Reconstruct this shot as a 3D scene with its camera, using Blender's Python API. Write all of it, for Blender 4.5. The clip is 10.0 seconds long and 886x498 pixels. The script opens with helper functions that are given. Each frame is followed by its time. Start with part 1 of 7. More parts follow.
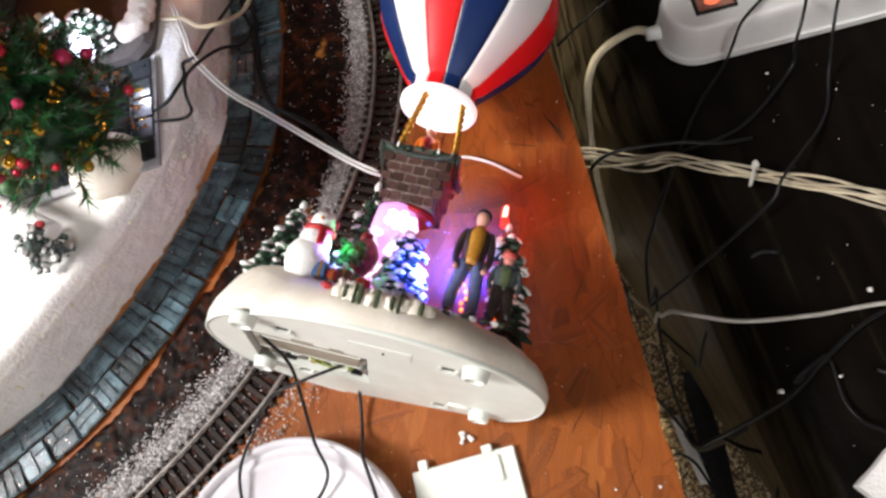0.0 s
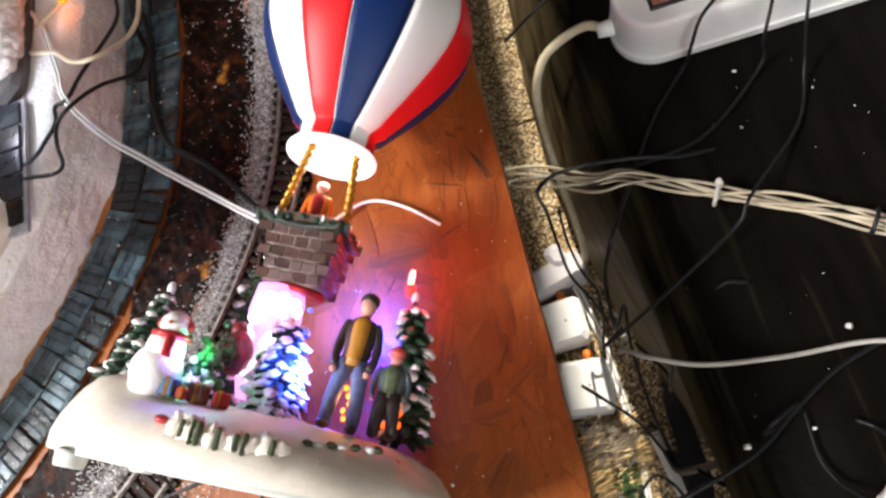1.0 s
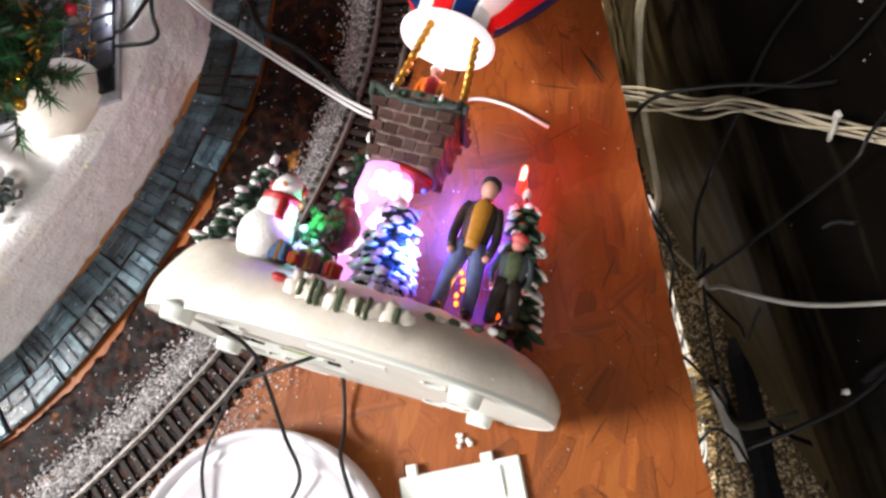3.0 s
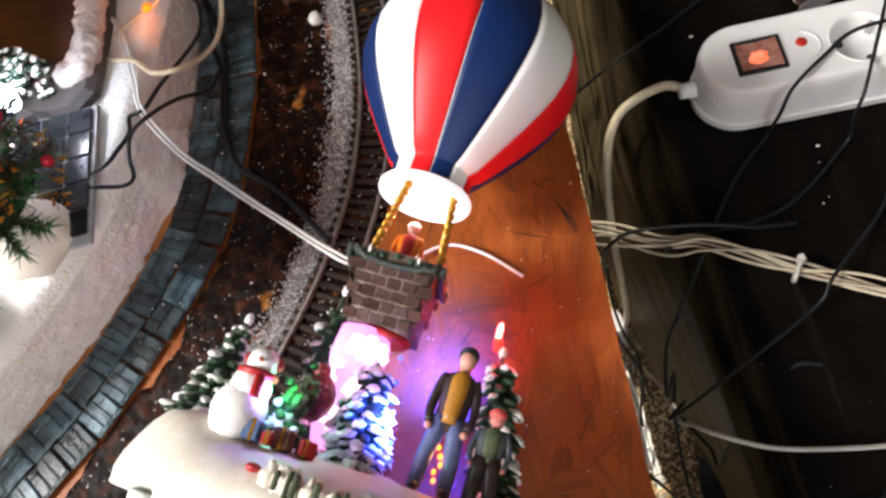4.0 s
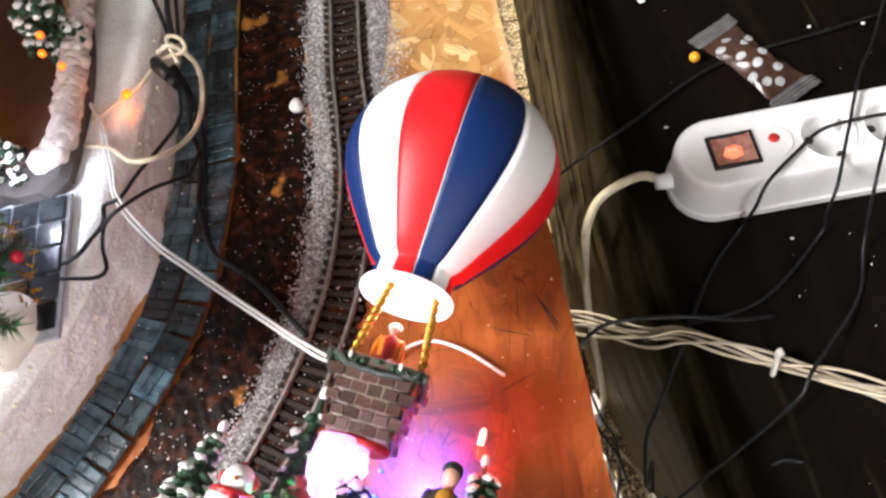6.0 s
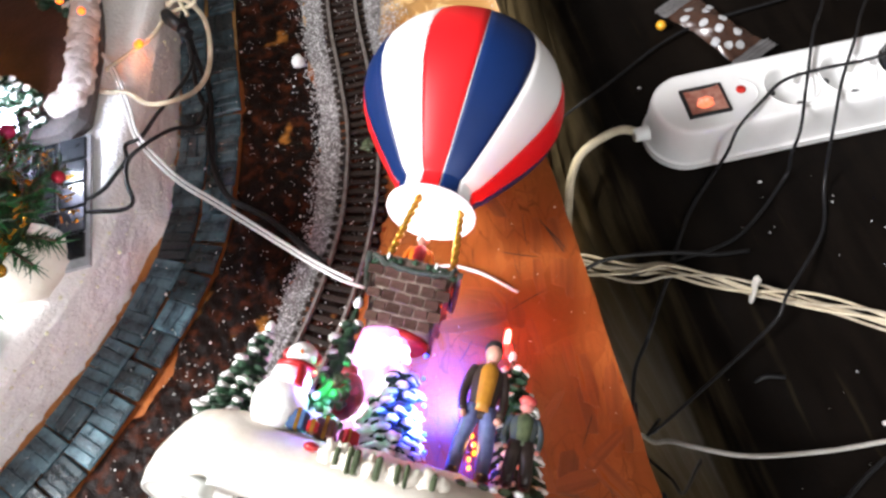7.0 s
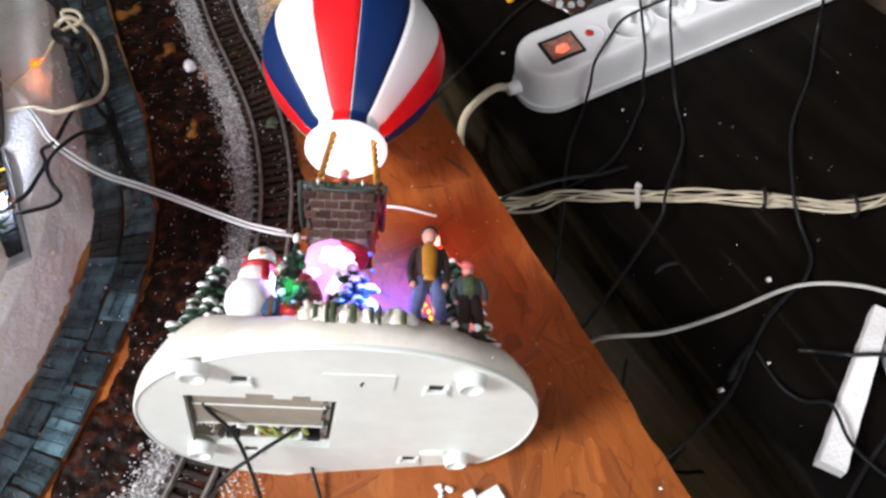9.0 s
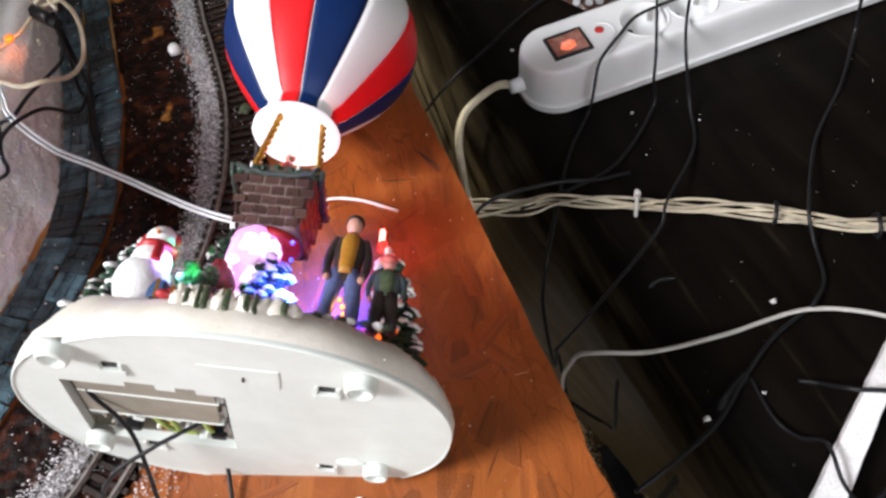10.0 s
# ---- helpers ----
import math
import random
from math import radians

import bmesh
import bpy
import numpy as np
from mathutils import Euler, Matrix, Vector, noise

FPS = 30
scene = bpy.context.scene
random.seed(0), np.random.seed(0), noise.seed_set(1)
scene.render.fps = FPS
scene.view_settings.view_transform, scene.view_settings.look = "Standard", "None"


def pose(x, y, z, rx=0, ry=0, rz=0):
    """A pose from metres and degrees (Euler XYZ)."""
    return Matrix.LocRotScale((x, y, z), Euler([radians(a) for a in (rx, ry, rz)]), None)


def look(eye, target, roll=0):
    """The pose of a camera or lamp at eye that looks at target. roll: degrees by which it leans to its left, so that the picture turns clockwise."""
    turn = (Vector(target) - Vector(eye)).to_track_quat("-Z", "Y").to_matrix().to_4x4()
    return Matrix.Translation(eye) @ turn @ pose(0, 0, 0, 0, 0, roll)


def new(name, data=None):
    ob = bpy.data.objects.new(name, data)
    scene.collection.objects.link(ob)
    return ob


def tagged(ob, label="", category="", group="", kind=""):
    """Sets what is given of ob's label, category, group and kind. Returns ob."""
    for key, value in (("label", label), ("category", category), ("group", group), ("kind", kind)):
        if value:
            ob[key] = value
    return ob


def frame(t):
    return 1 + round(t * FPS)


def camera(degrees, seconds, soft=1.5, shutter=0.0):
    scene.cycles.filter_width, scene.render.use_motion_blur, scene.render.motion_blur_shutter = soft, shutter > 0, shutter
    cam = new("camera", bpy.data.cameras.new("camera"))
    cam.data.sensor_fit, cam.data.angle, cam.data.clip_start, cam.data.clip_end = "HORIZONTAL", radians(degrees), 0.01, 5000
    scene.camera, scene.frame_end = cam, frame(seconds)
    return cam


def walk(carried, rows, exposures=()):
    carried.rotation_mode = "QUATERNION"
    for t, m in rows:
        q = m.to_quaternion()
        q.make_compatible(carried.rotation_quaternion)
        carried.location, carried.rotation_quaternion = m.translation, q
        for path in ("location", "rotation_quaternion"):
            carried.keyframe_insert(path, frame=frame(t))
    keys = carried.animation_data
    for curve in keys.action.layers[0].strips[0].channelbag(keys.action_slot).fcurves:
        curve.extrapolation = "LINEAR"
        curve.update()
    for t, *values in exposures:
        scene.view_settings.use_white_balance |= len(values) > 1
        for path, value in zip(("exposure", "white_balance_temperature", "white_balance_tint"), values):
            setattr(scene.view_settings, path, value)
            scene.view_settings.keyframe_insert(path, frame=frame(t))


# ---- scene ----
cam = camera(60.4, 10.0, soft=2.7)
METRES, EYE, TILT, LEAN, TURN = 0.475, 0.3553, -66.0, 12.4, 0.0
ROWS = [
    (0.0, 0.0, 0.0, 0.0, -0.0, 0.0, 0.0),
    (0.5, 0.0596, 0.0767, 0.0466, 1.47, -3.99, -1.75),
    (1.0, 0.1066, 0.1072, 0.1034, 1.2, -3.71, 2.64),
    (1.5, 0.0798, 0.1517, 0.1034, 2.57, -6.74, 2.96),
    (2.0, 0.0317, 0.1439, 0.0691, 3.38, -6.82, -0.66),
    (3.5, 0.0337, 0.1367, 0.0416, 2.68, -5.32, -2.35),
    (4.0, 0.0219, 0.1412, 0.109, 0.84, -0.62, -2.71),
    (4.5, 0.0251, 0.1561, 0.1935, -1.21, 4.73, -2.32),
    (5.0, 0.0218, 0.1612, 0.1711, -0.89, 3.7, -3.34),
    (6.5, -0.0114, 0.1366, 0.1103, -2.63, 4.34, -3.26),
    (7.0, -0.0583, 0.1154, 0.0461, -5.72, 5.7, -1.45),
    (7.5, -0.0624, 0.0868, -0.0146, -10.65, 7.0, 3.53),
    (8.0, -0.1043, 0.0736, -0.0564, -11.61, 8.05, 3.06),
    (8.5, -0.1199, 0.0779, -0.0869, -12.34, 8.17, 3.32),
    (9.0, -0.1036, 0.0659, -0.0874, -11.98, 9.39, 10.85),
    (9.5, -0.0638, 0.0639, -0.102, -13.32, 11.49, 10.12),
    (10.0, 0.0109, 0.1026, -0.1096, -7.61, 11.05, 7.03),
]

EXPOSURES = [(0.0, 0.27, 6500, 10), (0.5, 0.22, 6500, 10), (1.0, 0.68, 6450, 10), (1.6, 0.82, 6450, 10), (2.0, 0.64, 6500, 10), (3.5, 0.43, 6450, 10), (4.0, 0.48, 6500, 10), (4.5, 0.70, 6350, 10), (5.0, 0.96, 6350, 10), (6.5, 1.00, 6250, 10), (7.5, 0.88, 6180, 10), (8.0, 0.82, 6150, 10), (8.5, 0.44, 6100, 10), (9.0, 0.38, 6000, 10), (9.5, 0.26, 6000, 10), (10.0, 0.40, 6000, 10)]
walk(cam, [(t, pose(0, 0, EYE, TILT, LEAN, TURN) @ pose(METRES * x, METRES * y, METRES * z, 90 + pitch, roll, yaw)) for t, x, y, z, yaw, pitch, roll in ROWS], EXPOSURES)

# ---- light ----
W = bpy.data.worlds.new("sky")
scene.world = W
W.use_nodes = True
sky = W.node_tree.nodes.new("ShaderNodeTexSky")
sky.sky_type, sky.sun_disc = "NISHITA", False
sky.sun_elevation, sky.sun_rotation = radians(47), radians(350)
W.node_tree.links.new(sky.outputs[0], W.node_tree.nodes["Background"].inputs[0])
W.node_tree.nodes["Background"].inputs[1].default_value = 0.06


def area_lamp(name, m, sx, sy, watts, colour):
    d = bpy.data.lights.new(name, "AREA")
    d.shape, d.size, d.size_y, d.energy, d.color = "RECTANGLE", sx, sy, watts, colour
    ob = new(name, d)
    ob.matrix_world = m
    return ob


def spot_lamp(name, p, q, watts, colour, degrees, size=0.003):
    d = bpy.data.lights.new(name, "SPOT")
    d.energy, d.color, d.shadow_soft_size, d.spot_size, d.spot_blend = 0.6 * watts, colour, size, radians(degrees), 1.0
    ob = new(name, d)
    ob.matrix_world = look(p, q)
    return ob


def point_lamp(name, p, watts, colour, size=0.002):
    d = bpy.data.lights.new(name, "POINT")
    d.energy, d.color, d.shadow_soft_size = 0.6 * watts, colour, size
    ob = new(name, d)
    ob.location = p
    return ob


# daylight of the window in the west wall
area_lamp("window_daylight", look((-1.36, -0.25, 1.30), (-0.12, 0.15, 0.0)), 0.6, 0.55, 50, (1.0, 0.965, 0.945))
area_lamp("front_daylight", look((0.45, -1.60, 1.20), (0.0, 0.15, 0.0)), 0.9, 1.0, 15.0, (1.0, 0.97, 0.94))
# sun through a slit added in the unseen north wall to shape its patch
sun = new("sun", bpy.data.lights.new("sun", "SUN"))
sun.data.energy, sun.data.angle, sun.data.color = 5.0, radians(0.6), (1.0, 0.91, 0.76)
sun.matrix_world = look((-0.088, 0.676, 0.731), (0, 0, 0))

# ---- materials ----


def aim(t, vec, turn, scale, loc=(0, 0, 0)):
    """Coordinates turned about z by degrees and then scaled, so that a small first scale draws long streaks that way."""
    mp = t.nodes.new("ShaderNodeMapping")
    mp.vector_type = "TEXTURE"
    mp.inputs["Rotation"].default_value = (0, 0, radians(turn))
    mp.inputs["Scale"].default_value = tuple(1 / s for s in scale)
    mp.inputs["Location"].default_value = loc
    t.links.new(vec, mp.inputs["Vector"])
    return mp.outputs["Vector"]


def link(t, a, b):
    t.links.new(a, b)


def surf(name, a, b=None, rough=0.5, scale=60.0, fine=500.0, bump=0.2, metal=0.0, spec=0.5, rv=0.12, rand=0.0,
         emit=0.0, glow=None, coat=0.0, island=False, sss=0.0, lo=0.35, hi=0.65, stretch=None, turn=0.0):
    """A surface whose colour wanders between a and b, with fine relief and uneven gloss."""
    m = bpy.data.materials.new(name)
    m.use_nodes = True
    t = m.node_tree
    p = t.nodes["Principled BSDF"]
    b = b or tuple(c * 0.72 for c in a)
    tc = t.nodes.new("ShaderNodeTexCoord")
    n1 = t.nodes.new("ShaderNodeTexNoise")
    n1.inputs["Scale"].default_value, n1.inputs["Detail"].default_value, n1.inputs["Roughness"].default_value = scale, 6, 0.62
    n2 = t.nodes.new("ShaderNodeTexNoise")
    n2.inputs["Scale"].default_value, n2.inputs["Detail"].default_value = fine, 3
    vec = tc.outputs["Object"]
    if stretch:
        vec = aim(t, vec, turn, stretch)
    link(t, vec, n1.inputs["Vector"])
    link(t, tc.outputs["Object"], n2.inputs["Vector"])
    mr = t.nodes.new("ShaderNodeMapRange")
    mr.inputs["From Min"].default_value, mr.inputs["From Max"].default_value = lo, hi
    link(t, n1.outputs["Fac"], mr.inputs["Value"])
    mix = t.nodes.new("ShaderNodeMix")
    mix.data_type = "RGBA"
    mix.inputs["A"].default_value, mix.inputs["B"].default_value = (*a, 1), (*b, 1)
    link(t, mr.outputs["Result"], mix.inputs["Factor"])
    col = mix.outputs["Result"]
    if rand:
        rnd = t.nodes.new("ShaderNodeNewGeometry") if island else t.nodes.new("ShaderNodeObjectInfo")
        r2 = t.nodes.new("ShaderNodeMapRange")
        r2.inputs["To Min"].default_value, r2.inputs["To Max"].default_value = 1 - rand, 1 + rand
        link(t, rnd.outputs["Random Per Island" if island else "Random"], r2.inputs["Value"])
        hs = t.nodes.new("ShaderNodeHueSaturation")
        link(t, r2.outputs["Result"], hs.inputs["Value"])
        link(t, col, hs.inputs["Color"])
        col = hs.outputs["Color"]
    link(t, col, p.inputs["Base Color"])
    r3 = t.nodes.new("ShaderNodeMapRange")
    r3.inputs["To Min"].default_value, r3.inputs["To Max"].default_value = max(0.03, rough - rv), min(1, rough + rv)
    link(t, n1.outputs["Fac"], r3.inputs["Value"])
    link(t, r3.outputs["Result"], p.inputs["Roughness"])
    bp = t.nodes.new("ShaderNodeBump")
    bp.inputs["Strength"].default_value, bp.inputs["Distance"].default_value = bump, 0.001
    link(t, n2.outputs["Fac"], bp.inputs["Height"])
    link(t, bp.outputs["Normal"], p.inputs["Normal"])
    p.inputs["Metallic"].default_value, p.inputs["Specular IOR Level"].default_value = metal, spec
    p.inputs["Coat Weight"].default_value, p.inputs["Coat Roughness"].default_value = coat, 0.12
    if sss:
        p.inputs["Subsurface Weight"].default_value = sss
        p.inputs["Subsurface Radius"].default_value = (0.006, 0.005, 0.004)
        p.inputs["Subsurface Scale"].default_value = 1.0
    if emit:
        p.inputs["Emission Color"].default_value = (*(glow or a), 1)
        p.inputs["Emission Strength"].default_value = 0.6 * emit
    return m


def osb(name):
    """Pressed strand board: long flakes lying in three directions, stained brown over most of it."""
    m = bpy.data.materials.new(name)
    m.use_nodes = True
    t = m.node_tree
    p = t.nodes["Principled BSDF"]
    tc = t.nodes.new("ShaderNodeTexCoord")
    wob = t.nodes.new("ShaderNodeTexNoise")
    wob.inputs["Scale"].default_value, wob.inputs["Detail"].default_value = 70, 3
    link(t, tc.outputs["Object"], wob.inputs["Vector"])
    bent = t.nodes.new("ShaderNodeVectorMath")
    bent.operation = "MULTIPLY_ADD"
    bent.inputs[1].default_value = (0.010, 0.010, 0.0)
    link(t, wob.outputs["Color"], bent.inputs[0])
    link(t, tc.outputs["Object"], bent.inputs[2])
    col, hgt = None, None
    for i, (turn, sx, sy) in enumerate(((22, 34, 100), (142, 38, 110), (78, 30, 90))):
        v = t.nodes.new("ShaderNodeTexVoronoi")
        v.inputs["Scale"].default_value = 1.0
        v.inputs["Randomness"].default_value = 1.0
        link(t, aim(t, bent.outputs["Vector"], turn, (sx, sy, 1), (0.31 * i, 0.17 * i, 0)), v.inputs["Vector"])
        g = t.nodes.new("ShaderNodeTexNoise")
        g.inputs["Scale"].default_value, g.inputs["Detail"].default_value, g.inputs["Distortion"].default_value = 1.2, 5, 0.4
        link(t, aim(t, tc.outputs["Object"], turn, (30, 500, 1)), g.inputs["Vector"])
        sep = t.nodes.new("ShaderNodeSeparateColor")
        link(t, v.outputs["Color"], sep.inputs["Color"])
        add = t.nodes.new("ShaderNodeMath")
        add.operation = "MULTIPLY_ADD"
        add.inputs[1].default_value, add.inputs[2].default_value = 0.9, -0.45
        link(t, g.outputs["Fac"], add.inputs[0])
        sm = t.nodes.new("ShaderNodeMath")
        link(t, add.outputs[0], sm.inputs[0])
        link(t, sep.outputs[0], sm.inputs[1])
        rp = t.nodes.new("ShaderNodeValToRGB")
        e = rp.color_ramp.elements
        e[0].position, e[0].color = 0.0, (0.40, 0.20, 0.060, 1)
        e[1].position, e[1].color = 1.0, (0.60, 0.37, 0.145, 1)
        k = rp.color_ramp.elements.new(0.74)
        k.color = (0.49, 0.26, 0.085, 1)
        link(t, sm.outputs[0], rp.inputs["Fac"])
        if col is None:
            col, hgt = rp.outputs["Color"], sm.outputs[0]
        else:
            st = t.nodes.new("ShaderNodeMath")
            st.operation = "GREATER_THAN"
            st.inputs[1].default_value = 0.55
            link(t, sep.outputs[1], st.inputs[0])
            mx = t.nodes.new("ShaderNodeMix")
            mx.data_type = "RGBA"
            link(t, st.outputs[0], mx.inputs["Factor"])
            link(t, col, mx.inputs["A"])
            link(t, rp.outputs["Color"], mx.inputs["B"])
            col = mx.outputs["Result"]
            mh = t.nodes.new("ShaderNodeMix")
            link(t, st.outputs[0], mh.inputs["Factor"])
            link(t, hgt, mh.inputs["A"])
            link(t, sm.outputs[0], mh.inputs["B"])
            hgt = mh.outputs["Result"]
    # brown stain, brushed on up to an uneven line
    sp = t.nodes.new("ShaderNodeSeparateXYZ")
    link(t, tc.outputs["Object"], sp.inputs[0])
    nz = t.nodes.new("ShaderNodeTexNoise")
    nz.inputs["Scale"].default_value, nz.inputs["Detail"].default_value = 22, 5
    link(t, tc.outputs["Object"], nz.inputs["Vector"])
    ad = t.nodes.new("ShaderNodeMath")
    ad.operation = "MULTIPLY_ADD"
    ad.inputs[1].default_value = 0.06
    link(t, nz.outputs["Fac"], ad.inputs[0])
    link(t, sp.outputs[1], ad.inputs[2])
    mr = t.nodes.new("ShaderNodeMapRange")
    mr.inputs["From Min"].default_value, mr.inputs["From Max"].default_value = 0.415, 0.375
    link(t, ad.outputs[0], mr.inputs["Value"])
    stain = t.nodes.new("ShaderNodeMix")
    stain.data_type, stain.blend_type = "RGBA", "MULTIPLY"
    link(t, mr.outputs["Result"], stain.inputs["Factor"])
    link(t, col, stain.inputs["A"])
    stain.inputs["B"].default_value = (0.68, 0.37, 0.20, 1)
    veil = t.nodes.new("ShaderNodeMix")
    veil.data_type = "RGBA"
    vf = t.nodes.new("ShaderNodeMath")
    vf.operation = "MULTIPLY"
    vf.inputs[1].default_value = 0.50
    link(t, mr.outputs["Result"], vf.inputs[0])
    link(t, vf.outputs[0], veil.inputs["Factor"])
    link(t, stain.outputs["Result"], veil.inputs["A"])
    tone = t.nodes.new("ShaderNodeMix")
    tone.data_type = "RGBA"
    tone.inputs["A"].default_value, tone.inputs["B"].default_value = (0.29, 0.080, 0.017, 1), (0.10, 0.021, 0.007, 1)
    ns = t.nodes.new("ShaderNodeTexNoise")
    ns.inputs["Scale"].default_value, ns.inputs["Detail"].default_value, ns.inputs["Distortion"].default_value = 1.0, 6, 0.6
    link(t, aim(t, tc.outputs["Object"], 96, (10, 130, 1)), ns.inputs["Vector"])
    tr = t.nodes.new("ShaderNodeMapRange")
    tr.inputs["From Min"].default_value, tr.inputs["From Max"].default_value = 0.25, 0.85
    link(t, ns.outputs["Fac"], tr.inputs["Value"])
    link(t, tr.outputs["Result"], tone.inputs["Factor"])
    wide = t.nodes.new("ShaderNodeTexNoise")
    wide.inputs["Scale"].default_value, wide.inputs["Detail"].default_value = 16, 1.5
    link(t, tc.outputs["Object"], wide.inputs["Vector"])
    wr = t.nodes.new("ShaderNodeMapRange")
    wr.inputs["From Min"].default_value, wr.inputs["From Max"].default_value = 0.3, 0.7
    wr.inputs["To Min"].default_value, wr.inputs["To Max"].default_value = 0.65, 1.25
    link(t, wide.outputs["Fac"], wr.inputs["Value"])
    hv = t.nodes.new("ShaderNodeHueSaturation")
    link(t, wr.outputs["Result"], hv.inputs["Value"])
    link(t, tone.outputs["Result"], hv.inputs["Color"])
    link(t, hv.outputs["Color"], veil.inputs["B"])
    # thin dark seams round some flakes
    ev = t.nodes.new("ShaderNodeTexVoronoi")
    ev.feature = "DISTANCE_TO_EDGE"
    link(t, aim(t, bent.outputs["Vector"], 97, (7, 34, 1)), ev.inputs["Vector"])
    er = t.nodes.new("ShaderNodeMapRange")
    er.inputs["From Min"].default_value, er.inputs["From Max"].default_value = 0.022, 0.006
    link(t, ev.outputs["Distance"], er.inputs["Value"])
    ek = t.nodes.new("ShaderNodeMapRange")
    ek.inputs["From Min"].default_value, ek.inputs["From Max"].default_value = 0.40, 0.54
    link(t, wide.outputs["Fac"], ek.inputs["Value"])
    ex = t.nodes.new("ShaderNodeMath")
    ex.operation = "MULTIPLY"
    link(t, er.outputs["Result"], ex.inputs[0])
    link(t, ek.outputs["Result"], ex.inputs[1])
    seam = t.nodes.new("ShaderNodeMix")
    seam.data_type = "RGBA"
    ey = t.nodes.new("ShaderNodeMath")
    ey.operation = "MULTIPLY"
    link(t, ex.outputs[0], ey.inputs[0])
    link(t, mr.outputs["Result"], ey.inputs[1])
    link(t, ey.outputs[0], seam.inputs["Factor"])
    link(t, veil.outputs["Result"], seam.inputs["A"])
    seam.inputs["B"].default_value = (0.15, 0.036, 0.007, 1)
    link(t, seam.outputs["Result"], p.inputs["Base Color"])
    p.inputs["Specular IOR Level"].default_value = 0.32
    rr = t.nodes.new("ShaderNodeMapRange")
    rr.inputs["To Min"].default_value, rr.inputs["To Max"].default_value = 0.25, 0.5
    link(t, nz.outputs["Fac"], rr.inputs["Value"])
    link(t, rr.outputs["Result"], p.inputs["Roughness"])
    bp = t.nodes.new("ShaderNodeBump")
    bp.inputs["Strength"].default_value, bp.inputs["Distance"].default_value = 0.35, 0.0006
    link(t, hgt, bp.inputs["Height"])
    link(t, bp.outputs["Normal"], p.inputs["Normal"])
    return m


M_osb = osb("stained strand board")
M_ground = surf("dark brown scatter", (0.0040, 0.0014, 0.0008), (0.070, 0.016, 0.0050), rough=0.36, lo=0.49, hi=0.72, scale=150, fine=1100, bump=0.5, rv=0.18, spec=0.10)
t_ = M_ground.node_tree
n_ = t_.nodes.new("ShaderNodeTexNoise")
n_.inputs["Scale"].default_value, n_.inputs["Detail"].default_value = 34, 6
r_ = t_.nodes.new("ShaderNodeMapRange")
r_.inputs["From Min"].default_value, r_.inputs["From Max"].default_value = 0.645, 0.70
x_ = t_.nodes.new("ShaderNodeMix")
x_.data_type = "RGBA"
x_.inputs["B"].default_value = (0.40, 0.16, 0.03, 1)
p_ = t_.nodes["Principled BSDF"]
old = p_.inputs["Base Color"].links[0].from_socket
link(t_, t_.nodes["Texture Coordinate"].outputs["Object"], n_.inputs["Vector"])
link(t_, n_.outputs["Fac"], r_.inputs["Value"])
link(t_, r_.outputs["Result"], x_.inputs["Factor"])
link(t_, old, x_.inputs["A"])
link(t_, x_.outputs["Result"], p_.inputs["Base Color"])
M_bareground = surf("bare ochre wood", (0.50, 0.19, 0.040), (0.32, 0.11, 0.022), rough=0.45, scale=90, fine=500, bump=0.3)
M_foam = surf("snowy foam", (0.92, 0.90, 0.88), (0.82, 0.79, 0.77), rough=0.7, scale=70, fine=520, bump=0.8, rv=0.1)
M_snow = surf("white snow", (0.86, 0.85, 0.84), (0.78, 0.76, 0.74), rough=0.7, scale=90, fine=700, bump=0.3)
M_slate = surf("slate blue resin", (0.009, 0.017, 0.024), (0.072, 0.128, 0.155), rough=0.22, spec=0.7, scale=110, fine=900, bump=0.4, rand=0.85, rv=0.12)
M_tile = surf("black glazed tile", (0.012, 0.013, 0.017), (0.030, 0.032, 0.038), rough=0.16, scale=120, fine=600, bump=0.15, rand=0.6)
M_grout = surf("pale grout", (0.50, 0.50, 0.53), (0.36, 0.36, 0.38), rough=0.8, scale=200, bump=0.5)
M_ballast = surf("grey ballast", (0.24, 0.22, 0.215), (0.07, 0.058, 0.052), rough=0.6, scale=420, fine=1500, bump=1.0)
M_grain = surf("ballast grain", (0.66, 0.64, 0.64), (0.34, 0.32, 0.315), rough=0.35, scale=300, fine=900, rand=0.6, island=True)
M_rail = surf("weathered rail", (0.24, 0.215, 0.20), (0.13, 0.105, 0.09), rough=0.5, scale=200, metal=0.35, bump=0.2)
M_sleeper = surf("dark plastic sleeper", (0.014, 0.009, 0.007), (0.032, 0.020, 0.015), rough=0.55, spec=0.2, scale=300, fine=1200, bump=0.4, rand=0.3)
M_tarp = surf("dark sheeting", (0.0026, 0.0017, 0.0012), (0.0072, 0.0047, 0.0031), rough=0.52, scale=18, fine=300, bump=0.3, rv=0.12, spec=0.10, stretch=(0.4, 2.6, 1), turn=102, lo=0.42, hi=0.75)


